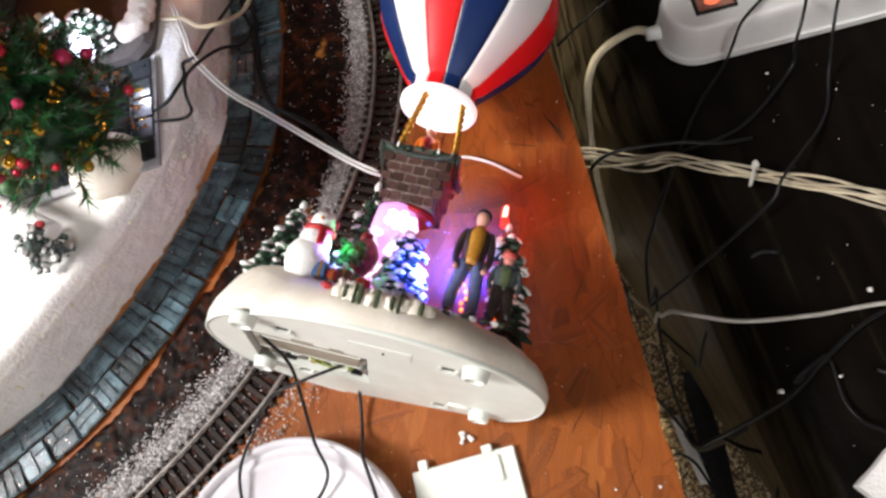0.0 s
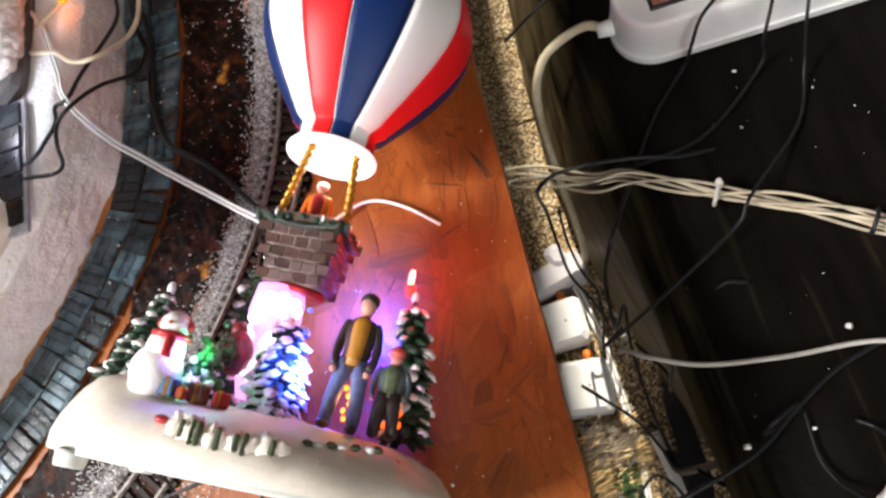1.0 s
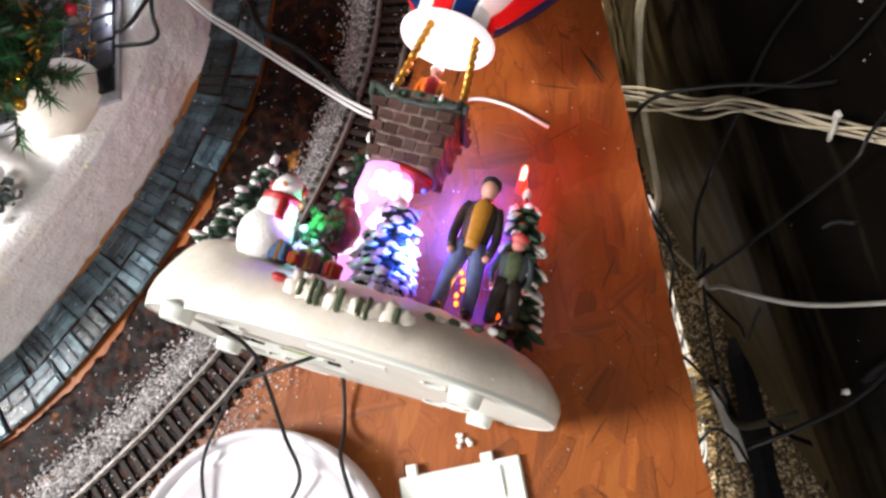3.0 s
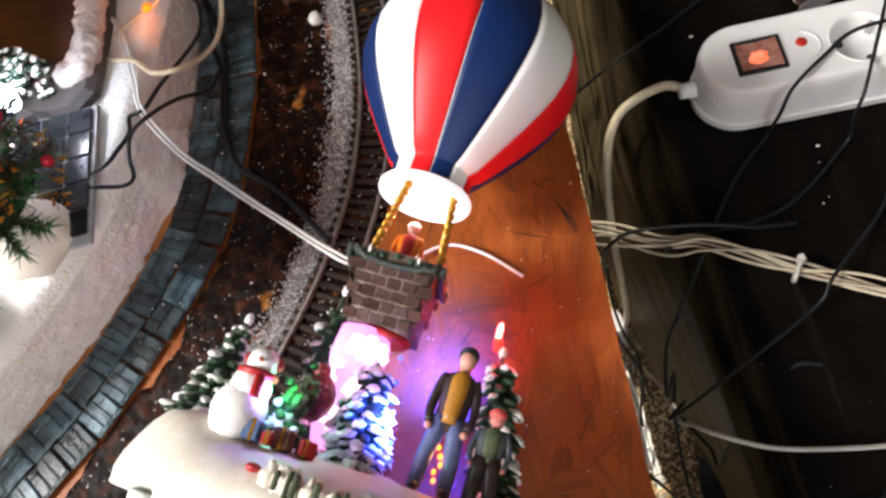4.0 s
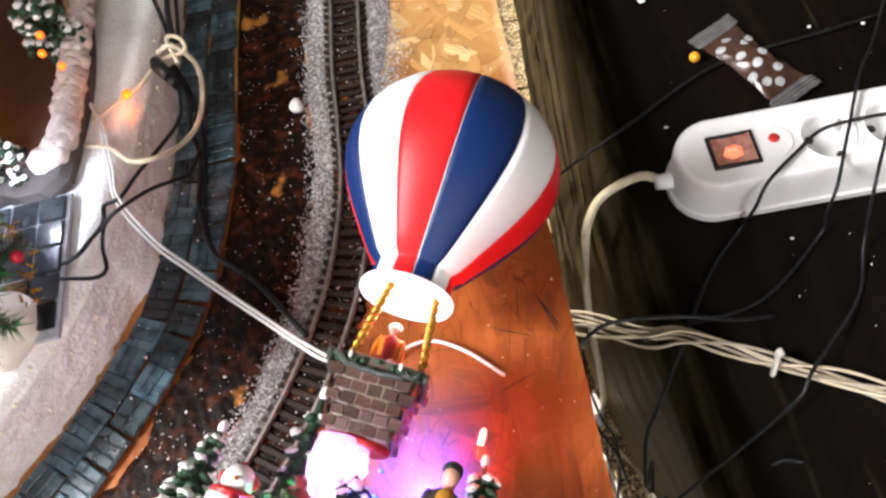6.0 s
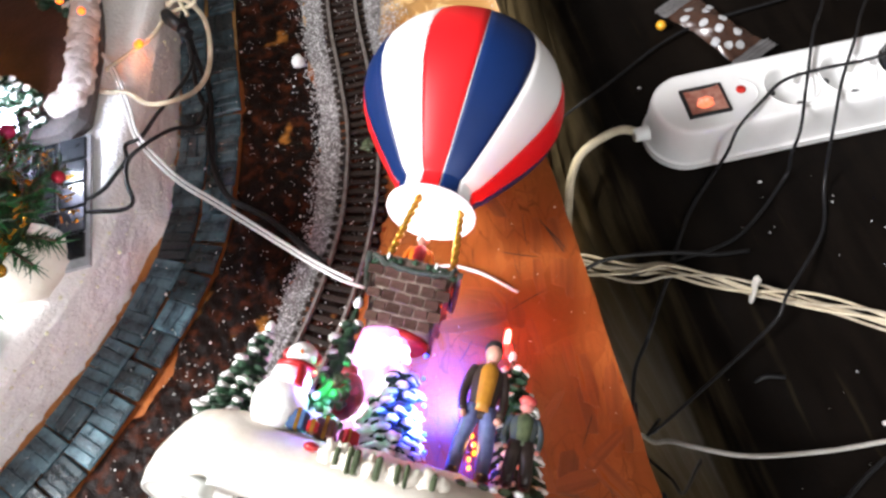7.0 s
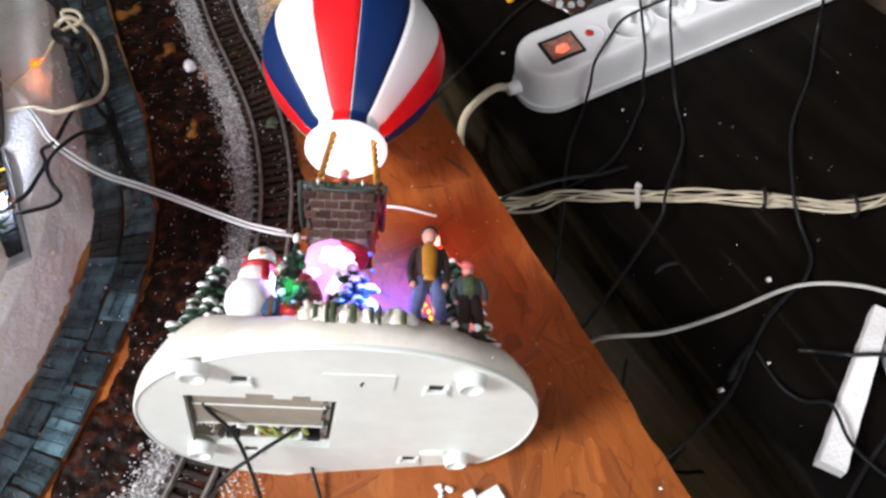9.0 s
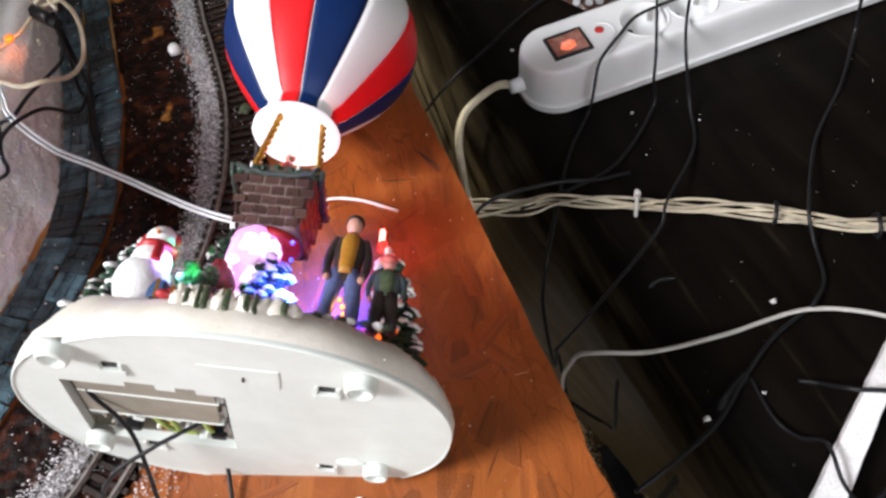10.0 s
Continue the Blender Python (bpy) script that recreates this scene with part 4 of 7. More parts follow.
for x, y in SLOTS:
    bm = B()
    box(bm, (x, y + 0.0040, 0.0063), (0.0086, 0.0036, 0.0014), turn=4.6, bev=0.0003)
    for d in (-1, 1):
        box(bm, (x + d * 0.0034, y + 0.0002, 0.0064), (0.0010, 0.0042, 0.0014), turn=4.6)
    boss = part("screw_boss", bm, M_cream, orn)
    # near-black block fills the slot and stands for the shade in it
    bm = B()
    box(bm, (x, y, 0.0075), (0.0048, 0.0040, 0.0013), turn=4.6)
    part("slot", bm, M_dark, boss, "near black block for the shade in the slot")
bm = B()
ball(bm, (0.0375, 0.0415, 0.0064), (0.0058, 0.0030, 0.0014), 18, 8)
part("thumb_ridge", bm, M_cream, orn)
bm = B()
box(bm, (0.006, -0.0275, 0.0065), (0.024, 0.0115, 0.0006), turn=3)
part("label_patch", bm, M_cream, orn, "small white paper label")
bm = B()
box(bm, (0.0072, -0.0262, 0.00612), (0.0008, 0.0032, 0.0003), turn=10)
part("label_mark", bm, M_dark, orn, "dark unreadable printed mark")

# balloon: inner envelope, twelve proud panels, mouth ring
BX, BY = -0.0008, 0.0110
PROF = [(r, z if z < 0.2025 else 0.2025 + 1.14 * (z - 0.2025)) for r, z in [(0.0164, 0.1395), (0.0164, 0.1440), (0.0165, 0.1487), (0.0170, 0.1494), (0.0198, 0.1515), (0.0238, 0.1568), (0.0291, 0.1640), (0.0347, 0.1720), (0.0397, 0.1800), (0.0437, 0.1880), (0.0460, 0.1955), (0.0467, 0.2025), (0.0455, 0.2098), (0.0424, 0.2168), (0.0378, 0.2230), (0.0316, 0.2284), (0.0240, 0.2326), (0.0150, 0.2353), (0.0060, 0.2364)]]


def axis(z):
    """The balloon's axis leans a little against the base's."""
    return -0.0035 + 0.026 * (z - 0.14), 0.0124 + 0.030 * (z - 0.14)


def shift(b):
    for v in b.verts:
        x, y = axis(v.co.z)
        v.co.x += x - BX
        v.co.y += y - BY


bal = part("balloon", (lambda b: (lathe(b, [(r - 0.0004, z) for r, z in PROF] + [(0.0002, 0.2410)], 72, (BX, BY, 0)), shift(b), b)[-1])(B()), M_bwhite, orn, "striped red white and blue balloon")
SEQ = [M_bred, M_bblue, M_bwhite]
for k in range(12):
    a0 = radians(-25.5 + 30 * k)
    bm = B()
    n = 7
    rings = []
    for r, z in PROF:
        g = 0.00022 / max(r, 0.004)
        lo, hi = a0 + g, a0 + radians(30) - g
        rings.append([bm.verts.new((axis(z)[0] + rr * math.sin(a), axis(z)[1] - rr * math.cos(a), z)) for a, rr in [(lo, r - 0.0004), (lo + g * 0.9, r)] + [(lo + (hi - lo) * i / n, r) for i in range(1, n)] + [(hi - g * 0.9, r), (hi, r - 0.0004)]])
    ring_faces(bm, rings, closed=False)
    part("panel", bm, SEQ[k % 3], bal)
bm = B()
lathe(bm, [(0.0166, 0.1412), (0.0184, 0.1409), (0.0192, 0.1397), (0.0192, 0.1381), (0.0185, 0.1368), (0.0174, 0.1364), (0.0163, 0.1370), (0.0156, 0.1383)], 56, (*axis(0.139), 0), caps=False)
part("mouth_ring", bm, M_mouth, bal, "glowing white mouth ring")
bm = B()
lathe(bm, [(0.0164, 0.1377), (0.0120, 0.1390), (0.0050, 0.1396), (0.0002, 0.1397)], 48, (*axis(0.139), 0), caps=False)
part("mouth_diffuser", bm, M_mouth, bal, "glowing white lamp cover in the mouth")
# twisted gold ropes from basket to mouth
for x0, y0, x1, y1 in ((-0.0150, 0.0005, -0.0088, 0.0005), (0.0118, 0.0040, 0.0090, 0.0040)):
    bm = B()
    for ph in (0, math.pi):
        tube(bm, [Vector((x0 + (x1 - x0) * s, y0 + (y1 - y0) * s, 0.1040 + 0.0345 * s)) + 0.0008 * Vector((math.cos(ph + s * 30), math.sin(ph + s * 30), 0)) for s in [i / 44 for i in range(45)]], 0.00095, 7)
    part("gold_rope", bm, M_gold, orn, "twisted gold rope")
# basket, wider at the rim, faced with small bricks
KX, KY = -0.0035, 0.0110


def bk_half(z):
    s = (z - 0.079) / 0.027
    return 0.0122 + 0.0042 * s + 0.0009 * max(0, s - 0.75) * 4


bm = B()
rings = []
for z, ins in ((0.0790, 0.0), (0.0860, 0.0), (0.0930, 0.0), (0.1000, 0.0), (0.1060, 0.0), (0.1066, 0.0012), (0.1050, 0.0022), (0.0960, 0.0030)):
    h = bk_half(z) - ins
    rings.append([bm.verts.new((KX + h * math.copysign(abs(math.cos(a)) ** 0.45, math.cos(a)), KY + 0.92 * h * math.copysign(abs(math.sin(a)) ** 0.45, math.sin(a)), z)) for a in [i * math.tau / 48 for i in range(48)]])
ring_faces(bm, rings)
basket = part("basket", bm, M_mortar, orn, "dark brown moulded basket with brick relief")
bm = B()
box(bm, (0, 0, 0), (0.0051, 0.0005, 0.0040), bev=0.00022)
br_mesh = mesh_of("brick", bm, M_basket)
for face in range(4):
    for row in range(5):
        z = 0.0816 + 0.0045 * row
        h = bk_half(z)
        n = 5
        for i in range(n):
            u = (i - n / 2 + (0.5 if row % 2 else 0.0) + 0.25) * 2 * h / n
            if abs(u) > h - 0.0012:
                continue
            a = face * math.pi / 2
            off = (h if face % 2 else 0.92 * h) + 0.00005
            base = Matrix.Rotation(a, 4, "Z") @ Vector((u * (0.92 if face % 2 else 1), -off, 0))
            ob = part("brick", br_mesh, None, basket)
            ob.matrix_basis = Matrix.Translation((KX + base.x, KY + base.y, z)) @ Matrix.Rotation(a, 4, "Z") @ Euler((radians(8 + rng.uniform(-4, 4)), radians(rng.uniform(-4, 4)), radians(rng.uniform(-4, 4)))).to_matrix().to_4x4() @ Matrix.Diagonal((h / 0.0135 * rng.uniform(0.85, 1.05), 1, rng.uniform(0.85, 1.05), 1))
bm = B()
for i in range(64):
    a = i * math.tau / 64
    h = bk_half(0.106) + 0.0003
    sag = 0.0016 * abs(math.sin(a * 6))
    ball(bm, (KX + h * math.copysign(abs(math.cos(a)) ** 0.5, math.cos(a)), KY + 0.92 * h * math.copysign(abs(math.sin(a)) ** 0.5, math.sin(a)), 0.1050 - sag), (0.0013, 0.0013, 0.0012), 6, 5, rough=0.4)
part("garland", bm, M_fir, basket, "dark green garland round the rim")
for face in range(4):
    bm = B()
    a = face * math.pi / 2
    h = bk_half(0.105)
    pts = []
    for i in range(13):
        u = -1 + i / 6
        q = Matrix.Rotation(a, 4, "Z") @ Vector((u * h * 0.95, -(h if face % 2 else 0.92 * h) - 0.0008, 0))
        pts.append(Vector((KX + q.x, KY + q.y, 0.1052 - 0.0042 * (1 - u * u) ** 0.5 - 0.0006 * math.sin(u * 17))))
    tube(bm, pts, 0.0012, 7)
    part("swag", bm, M_darkfir, basket, "blackish green sagging swag")
bm = B()
for i in range(12):
    a = i * math.tau / 12 + 0.2
    h = bk_half(0.106) + 0.0012
    ball(bm, (KX + h * math.copysign(abs(math.cos(a)) ** 0.5, math.cos(a)), KY + 0.92 * h * math.copysign(abs(math.sin(a)) ** 0.5, math.sin(a)), 0.1052), (0.0006, 0.0006, 0.0016), 6, 5)
part("icicle", bm, M_snow, basket, "small white icicles")


def figure(name, p, h, mats, label, lean=0.0, slim=1.0, cap=0.0):
    """A small painted standing doll of height h in one mesh. mats: skin, hair, coat, front, trousers, shoes."""
    bm = B()
    k = h / 0.052
    s = slim

    def v(x, y, z):
        return Vector((x * k, y * k, z * k))
    for d in (-1, 1):
        tube(bm, [v(d * 0.0052, 0, 0.001), v(d * 0.0048, -0.0004, 0.010), v(d * 0.0036, -0.0003, 0.019), v(d * 0.0024, 0, 0.0255)], 0.0029 * k * s, 10, 4, taper=lambda u: 0.85 + 0.35 * u)
        ball(bm, v(d * 0.0054, -0.0016, 0.0012), (0.0024 * k, 0.0042 * k, 0.0017 * k), 10, 6, 5)
        tube(bm, spline([v(d * 0.0048 * s, 0.0002, 0.0404), v(d * 0.0064 * s, 0.0004, 0.0365), v(d * 0.0074 * s, 0.0004, 0.0310), v(d * 0.0074 * s, -0.0008, 0.0265), v(d * 0.0066 * s, -0.0026, 0.0225)], 10), 0.0019 * k, 10, 2, taper=lambda u: 1.0 - 0.2 * u)
        ball(bm, v(d * 0.0064 * s, -0.0032, 0.0212), 0.0015 * k, 8, 6, 0)
    for mi, y0, wf, df in ((2, 0.0004, 1.0, 1.0), (3, -0.0013, 0.60, 0.86)):
        rings = []
        for z, w, d in ((0.0210, 0.0046, 0.0030), (0.0235, 0.0054, 0.0036), (0.0270, 0.0051, 0.0034), (0.0310, 0.0055, 0.0036), (0.0355, 0.0061, 0.0037), (0.0390, 0.0060, 0.0034), (0.0412, 0.0044, 0.0028), (0.0425, 0.0020, 0.0018))[0 if mi == 2 else 1:]:
            rings.append([bm.verts.new(v(wf * w * s * math.copysign(abs(math.cos(a)) ** 0.8, math.cos(a)), y0 + df * d * math.sin(a), z)) for a in [i * math.tau / 18 for i in range(18)]])
        ring_faces(bm, rings, mi=mi)
    tube(bm, [v(0, 0, 0.041), v(0, 0, 0.0445)], 0.0020 * k, 8, 0)
    ball(bm, v(0, -0.0003, 0.0468), (0.0031 * k * s ** 0.8, 0.0035 * k, 0.0039 * k), 12, 9, 0)
    ball(bm, v(0, 0.0008 - cap, 0.0490 + 0.4 * cap), (0.0037 * k * s, 0.0039 * k, 0.0034 * k), 12, 8, 1)
    bmesh.ops.transform(bm, matrix=Matrix.Translation(p) @ Matrix.Rotation(lean, 4, "Y"), verts=bm.verts)
    return part(name, bm, mats, orn, label)


figure("man_doll", (0.0303, -0.0152, 0.0280), 0.0488, [M_skin, M_dark, M_jacket, M_shirt, M_jeans, M_jacket], "painted doll in dark jacket mustard shirt and jeans", 0.035)
M_blush = surf("rosy paint", (0.50, 0.13, 0.12), (0.42, 0.20, 0.16), rough=0.5, scale=260)
M_bluecoat = surf("slate blue coat paint", (0.035, 0.05, 0.085), (0.06, 0.07, 0.06), rough=0.4, scale=260)
figure("child_doll", (0.0460, -0.0175, 0.0278), 0.0305, [M_blush, M_cap, M_bluecoat, M_olive, M_jacket, M_jacket], "small painted doll in slate blue coat with red cap", 0.0, 1.4, 0.0022)
figure("pilot_doll", (-0.0035, 0.0110, 0.0965), 0.0300, [M_skin, M_snow, M_orange, M_red, M_red, M_red], "small painted doll in orange and red inside the basket", 0.0, 1.3)
# snowman, one mesh
bm = B()
ball(bm, (-0.0350, -0.0255, 0.0345), (0.0088, 0.0084, 0.0105), 20, 12, 0, rough=0.06)
ball(bm, (-0.0340, -0.0258, 0.0420), (0.0068, 0.0066, 0.0078), 18, 12, 0, rough=0.05)
ball(bm, (-0.0325, -0.0265, 0.0510), (0.0052, 0.0050, 0.0050), 18, 12, 0)
bm2 = [(-0.0330 + 0.0055 * math.cos(a), -0.0262 + 0.0053 * math.sin(a), 0.0472) for a in [i * math.tau / 24 for i in range(25)]]
tube(bm, bm2, 0.0013, 8, 1)
tube(bm, spline([(-0.0308, -0.0312, 0.0470), (-0.0300, -0.0326, 0.0435), (-0.0298, -0.0334, 0.0395)], 10), 0.0017, 8, 1, flat=0.5)
tube(bm, [(-0.0324, -0.0312, 0.0512), (-0.0322, -0.0345, 0.0508)], 0.0008, 8, 2, taper=lambda u: 1 - 0.8 * u)
tube(bm, [(-0.0375, -0.0265, 0.0525), (-0.0325, -0.0265, 0.0562), (-0.0275, -0.0265, 0.0527)], 0.0008, 6, 1)
for d in (-1, 1):
    ball(bm, (-0.0325 + d * 0.0050, -0.0265, 0.0512), (0.0016, 0.0018, 0.0020), 8, 6, 1)
bmesh.ops.translate(bm, vec=(0.0028, 0, 0), verts=bm.verts)
part("snowman_doll", bm, [M_snow, M_red, M_orange], orn, "white snowman doll with red scarf and ear muffs")


def fir(p, top, r, tiers, lobes, mats, label, seed, snow=0.6, droop=0.4, full=0.65):
    """A moulded snowy fir: trunk, drooping green lobes and white snow caps. mats: green, snow."""
    g = random.Random(seed)
    p, top = Vector(p), Vector(top)
    root = part("fir_tree", (lambda b: (tube(b, [p, p.lerp(top, 0.5), top], r * 0.16, 8, taper=lambda u: 1 - 0.8 * u), b)[1])(B()), M_bark, orn, label)
    ax = top - p
    b1, b2 = B(), B()
    tube(b1, [p + ax * (0.08 + 0.9 * i / 8) for i in range(9)], r * 0.60, 12, taper=lambda u: 1.02 - 0.92 * u)
    turn0 = Vector((0, 0, 1)).rotation_difference(ax).to_matrix()
    for t in range(tiers):
        s = 0.10 + 0.86 * t / tiers
        rr = r * (1.06 - s) ** full
        m = max(4, round(lobes * (1.1 - s)))
        for i in range(m):
            a = math.tau * (i + 0.5 * (t % 2) + g.uniform(-0.2, 0.2)) / m
            L = rr * g.uniform(0.85, 1.1)
            d = Vector((math.cos(a), math.sin(a), -droop))
            q = turn0 @ Matrix.Rotation(a, 3, "Z") @ Matrix.Rotation(droop, 3, "Y")
            c = p + ax * s + turn0 @ (d * L * 0.55)
            w = max(0.0012, r * 0.19)
            ball(b1, c, (L * 0.55, w * 1.15, w * 0.75), 9, 6, 0, q, rough=0.35)
            if g.random() < snow:
                c2 = p + ax * s + turn0 @ (d * L * g.uniform(0.7, 0.85) + Vector((0, 0, w * 0.55)))
                k = g.uniform(0.6, 1.15) if snow < 0.9 else g.uniform(0.75, 1.2)
                ball(b2, c2, (L * 0.40 * k, w * 1.15 * k, w * 0.80 * k), 9, 6, 0, q, rough=0.7)
    ball(b2, top, (r * 0.16, r * 0.16, r * 0.24), 8, 6)
    part("foliage", b1, mats[0], root)
    part("snow", b2, mats[1], root, "white snow lying on the branches")
    return root


fir((-0.0525, -0.0040, 0.029), (-0.0502, 0.0052, 0.0700), 0.0108, 9, 10, (M_fir, M_snow), "small dark green fir with white snow", 3, 0.86, 0.35)
fir((0.0515, 0.0080, 0.030), (0.0425, 0.0220, 0.0875), 0.0105, 13, 9, (M_fir, M_snow), "slim dark fir with snow and a red lamp on top", 5, 0.6, 0.6, 0.30)
fir((0.0050, -0.0065, 0.027), (0.0005, 0.0020, 0.0680), 0.0112, 11, 11, (M_fir, M_snow), "snowy fir lit pink and blue under the basket", 6, 0.95, 0.5, 0.28)
fir((-0.0230, 0.0220, 0.029), (-0.0235, 0.0245, 0.0960), 0.0120, 8, 8, (M_fir, M_snow), "dark snowy fir behind the basket", 8, 0.7)
# added column under the basket; its glow replaces pink lamp light on snow
bm = B()
rings = []
for k in range(9):
    z = 0.034 + 0.0055 * k
    w = 0.0068 + 0.0010 * math.sin(k * 1.3) + 0.0004 * k
    rings.append([bm.verts.new((-0.0075 + (w + 0.0022 * nz(a * 2, z * 300, 1)) * math.cos(a), 0.0075 + (w + 0.0022 * nz(a * 2, z * 300, 1, 3)) * math.sin(a), z)) for a in [i * math.tau / 24 for i in range(24)]])
ring_faces(bm, rings)
part("lit_column", bm, M_pinkglow, orn, "self glowing column for the pink lit snow under the basket")
# clumps emit pinkish white themselves, for the lamp light on the snow
gk = random.Random(52)
for i in range(34):
    a, z = gk.uniform(3.3, 5.9), gk.uniform(0.040, 0.0735)
    bm = B()
    q = gk.uniform(0.0012, 0.0024)
    ball(bm, (-0.0060 + 0.0082 * math.cos(a), 0.0060 + 0.0082 * math.sin(a), z), (q * 1.25, q, q), 9, 6, rough=0.5)
    part("lit_snow", bm, M_litsnow, orn, "snow clump with lamp light put in as pinkish glow")
bm = B()
lathe(bm, [(0.0112, 0.0765), (0.0120, 0.0775), (0.0118, 0.0792), (0.0100, 0.0796)], 32, (KX, KY, 0))
part("basket_foot", bm, M_red, orn, "red ring under the basket")
# sack, shrubs, parcels, fence and rocks
bm = B()
ball(bm, (-0.0150, -0.0030, 0.0490), (0.0062, 0.0060, 0.0085), 18, 12, rough=0.12)
ball(bm, (-0.0160, -0.0030, 0.0575), (0.0030, 0.0030, 0.0034), 12, 8, rough=0.2)
sack = part("maroon_sack", bm, M_sackc, orn, "round dark maroon sack")
bm = B()
g = random.Random(15)
for i in range(64):
    a, h = g.uniform(2.4, 4.9), g.uniform(-0.7, 1.0)
    ball(bm, (-0.0158 + 0.0056 * math.cos(a) * math.cos(h), -0.0030 + 0.0058 * math.sin(a) * math.cos(h), 0.0490 + 0.0078 * math.sin(h)), g.uniform(0.0008, 0.0015), 6, 5, rough=0.5)
part("moss", bm, M_olive, sack, "dull green clumps")
bm = B()
g = random.Random(12)
for i in range(70):
    ball(bm, (-0.0208 + g.gauss(0, 0.0032), -0.0155 + g.gauss(0, 0.0022), 0.0325 + abs(g.gauss(0, 0.0068))), g.uniform(0.0011, 0.0022), 7, 5, rough=0.4)
part("shrub", bm, M_leaf, orn, "bright green shrub")
bm = B()
for i in range(22):
    ball(bm, (-0.0208 + g.gauss(0, 0.0034), -0.0185 + g.gauss(0, 0.0020), 0.0310 + abs(g.gauss(0, 0.0045))), g.uniform(0.0010, 0.0018), 7, 5, rough=0.3)
part("shrub_snow", bm, M_snow, orn, "white snow on the shrub")
for x, y, sx, sz, m, lb in ((-0.0245, -0.0290, 0.0058, 0.0062, M_blue, "blue parcel"), (-0.0160, -0.0250, 0.0062, 0.0066, M_brownp, "brown parcel"), (-0.0085, -0.0230, 0.0056, 0.0052, M_red, "red parcel"), (-0.0195, -0.0300, 0.0034, 0.0040, M_red, "small red parcel")):
    bm = B()
    box(bm, (x, y, 0.0272 + sz / 2), (sx, sx * 0.9, sz), turn=g.uniform(-25, 25), bev=0.0006)
    pc = part("parcel", bm, m, orn, lb)
    bm = B()
    box(bm, (x, y, 0.0272 + sz / 2), (0.0011, sx * 0.97, sz + 0.0006), turn=0)
    part("ribbon", bm, M_gold, pc)
FEN = spline([(-0.0130, -0.0470, 0.0165), (-0.002, -0.0495, 0.0155), (0.010, -0.0495, 0.0150), (0.0230, -0.0450, 0.0160)], 60)
for i in range(9):
    p = FEN[min(59, 2 + int(i * 6.4) + g.randrange(4))]
    bm = B()
    ball(bm, (p.x + g.uniform(-0.0006, 0.0006), p.y + 0.0006, p.z + 0.002), (g.uniform(0.0016, 0.0038), 0.0024, g.uniform(0.0022, 0.0052)), 12, 9, rough=0.8)
    part("fence_stone", bm, M_osnow, orn)
for i in (8, 14, 17, 27, 36, 40, 53):
    p = FEN[i]
    bm = B()
    box(bm, (p.x, p.y - 0.0012, p.z + 0.0018), (g.uniform(0.0010, 0.0024), 0.0030, 0.0064 + g.uniform(-0.003, 0.002)), turn=g.uniform(-14, 14), bev=0.0006)
    part("fence_post", bm, M_olive, orn, "dark post between the snowy stones")
bm = B()
tube(bm, [p + Vector((0, 0.0010, 0.0015 + 0.0008 * math.sin(i * 0.6))) for i, p in enumerate(FEN)], 0.0022, 8)
part("fence_bank", bm, M_osnow, orn, "low snow bank along the fence")
bm = B()
ball(bm, (-0.0160, -0.0470, 0.0195), (0.0024, 0.0018, 0.0014), 9, 6)
part("red_glove", bm, M_red, orn)
for k in range(7):
    bm = B()
    x, y = 0.0270 + 0.0036 * k + g.uniform(-0.001, 0.001), -0.0390 + 0.0014 * k
    ball(bm, (x, y, 0.0212 + 0.0004 * k), (0.0018, 0.0015, 0.0012), 10, 7, rough=0.4)
    part("pebble", bm, (M_olive, M_snow)[k % 2], orn)
# lamps: red tip, camp fire, amber and blue points
bm = B()
lathe(bm, [(0.0003, 0.0), (0.0017, 0.001), (0.0019, 0.0040), (0.0015, 0.0052), (0.0004, 0.0056)], 14, (0.0398, 0.0228, 0.0875))
lamp = part("red_lamp", bm, M_redglow, orn, "glowing red lamp on the tree tip")
bm = B()
lathe(bm, [(0.0003, 0.0), (0.0012, 0.001), (0.0013, 0.0050), (0.0009, 0.0068), (0.0002, 0.0074)], 14, (0.0392, 0.0230, 0.0922))
part("lamp_tip", bm, M_redled, lamp, "pale red glowing tip")
bm = B()
for k in range(5):
    ball(bm, (0.0312 + g.uniform(-0.0014, 0.0014), -0.0115 + g.uniform(-0.001, 0.001), 0.0325 + 0.0026 * k), (0.0008, 0.0008, 0.0010), 7, 5)
part("camp_fire", bm, M_fire, orn, "glowing amber camp fire lamp")
for p in ((0.0490, -0.0040, 0.0385), (0.0500, -0.0095, 0.0340), (0.0445, -0.0045, 0.0335)):
    bm = B()
    ball(bm, p, (0.0010, 0.0010, 0.0013), 8, 6)
    part("amber_lamp", bm, M_amber, orn)
bm = B()
for k in range(6):
    ball(bm, (0.0500 + g.uniform(-0.003, 0.003), -0.0140 + g.uniform(-0.002, 0.002), 0.0205 + g.uniform(-0.001, 0.0012)), g.uniform(0.0012, 0.0020), 9, 7, rough=0.2)
part("lantern_heap", bm, M_orange, orn, "small orange painted heap beside the tree")
for p in ((0.0145, -0.0110, 0.0400), (0.0122, -0.0095, 0.0500), (0.0100, -0.0080, 0.0600), (0.0158, -0.0080, 0.0350), (0.0088, -0.0060, 0.0690)):
    bm = B()
    ball(bm, p, 0.0009, 8, 6)
    part("blue_lamp", bm, M_blueled, orn)
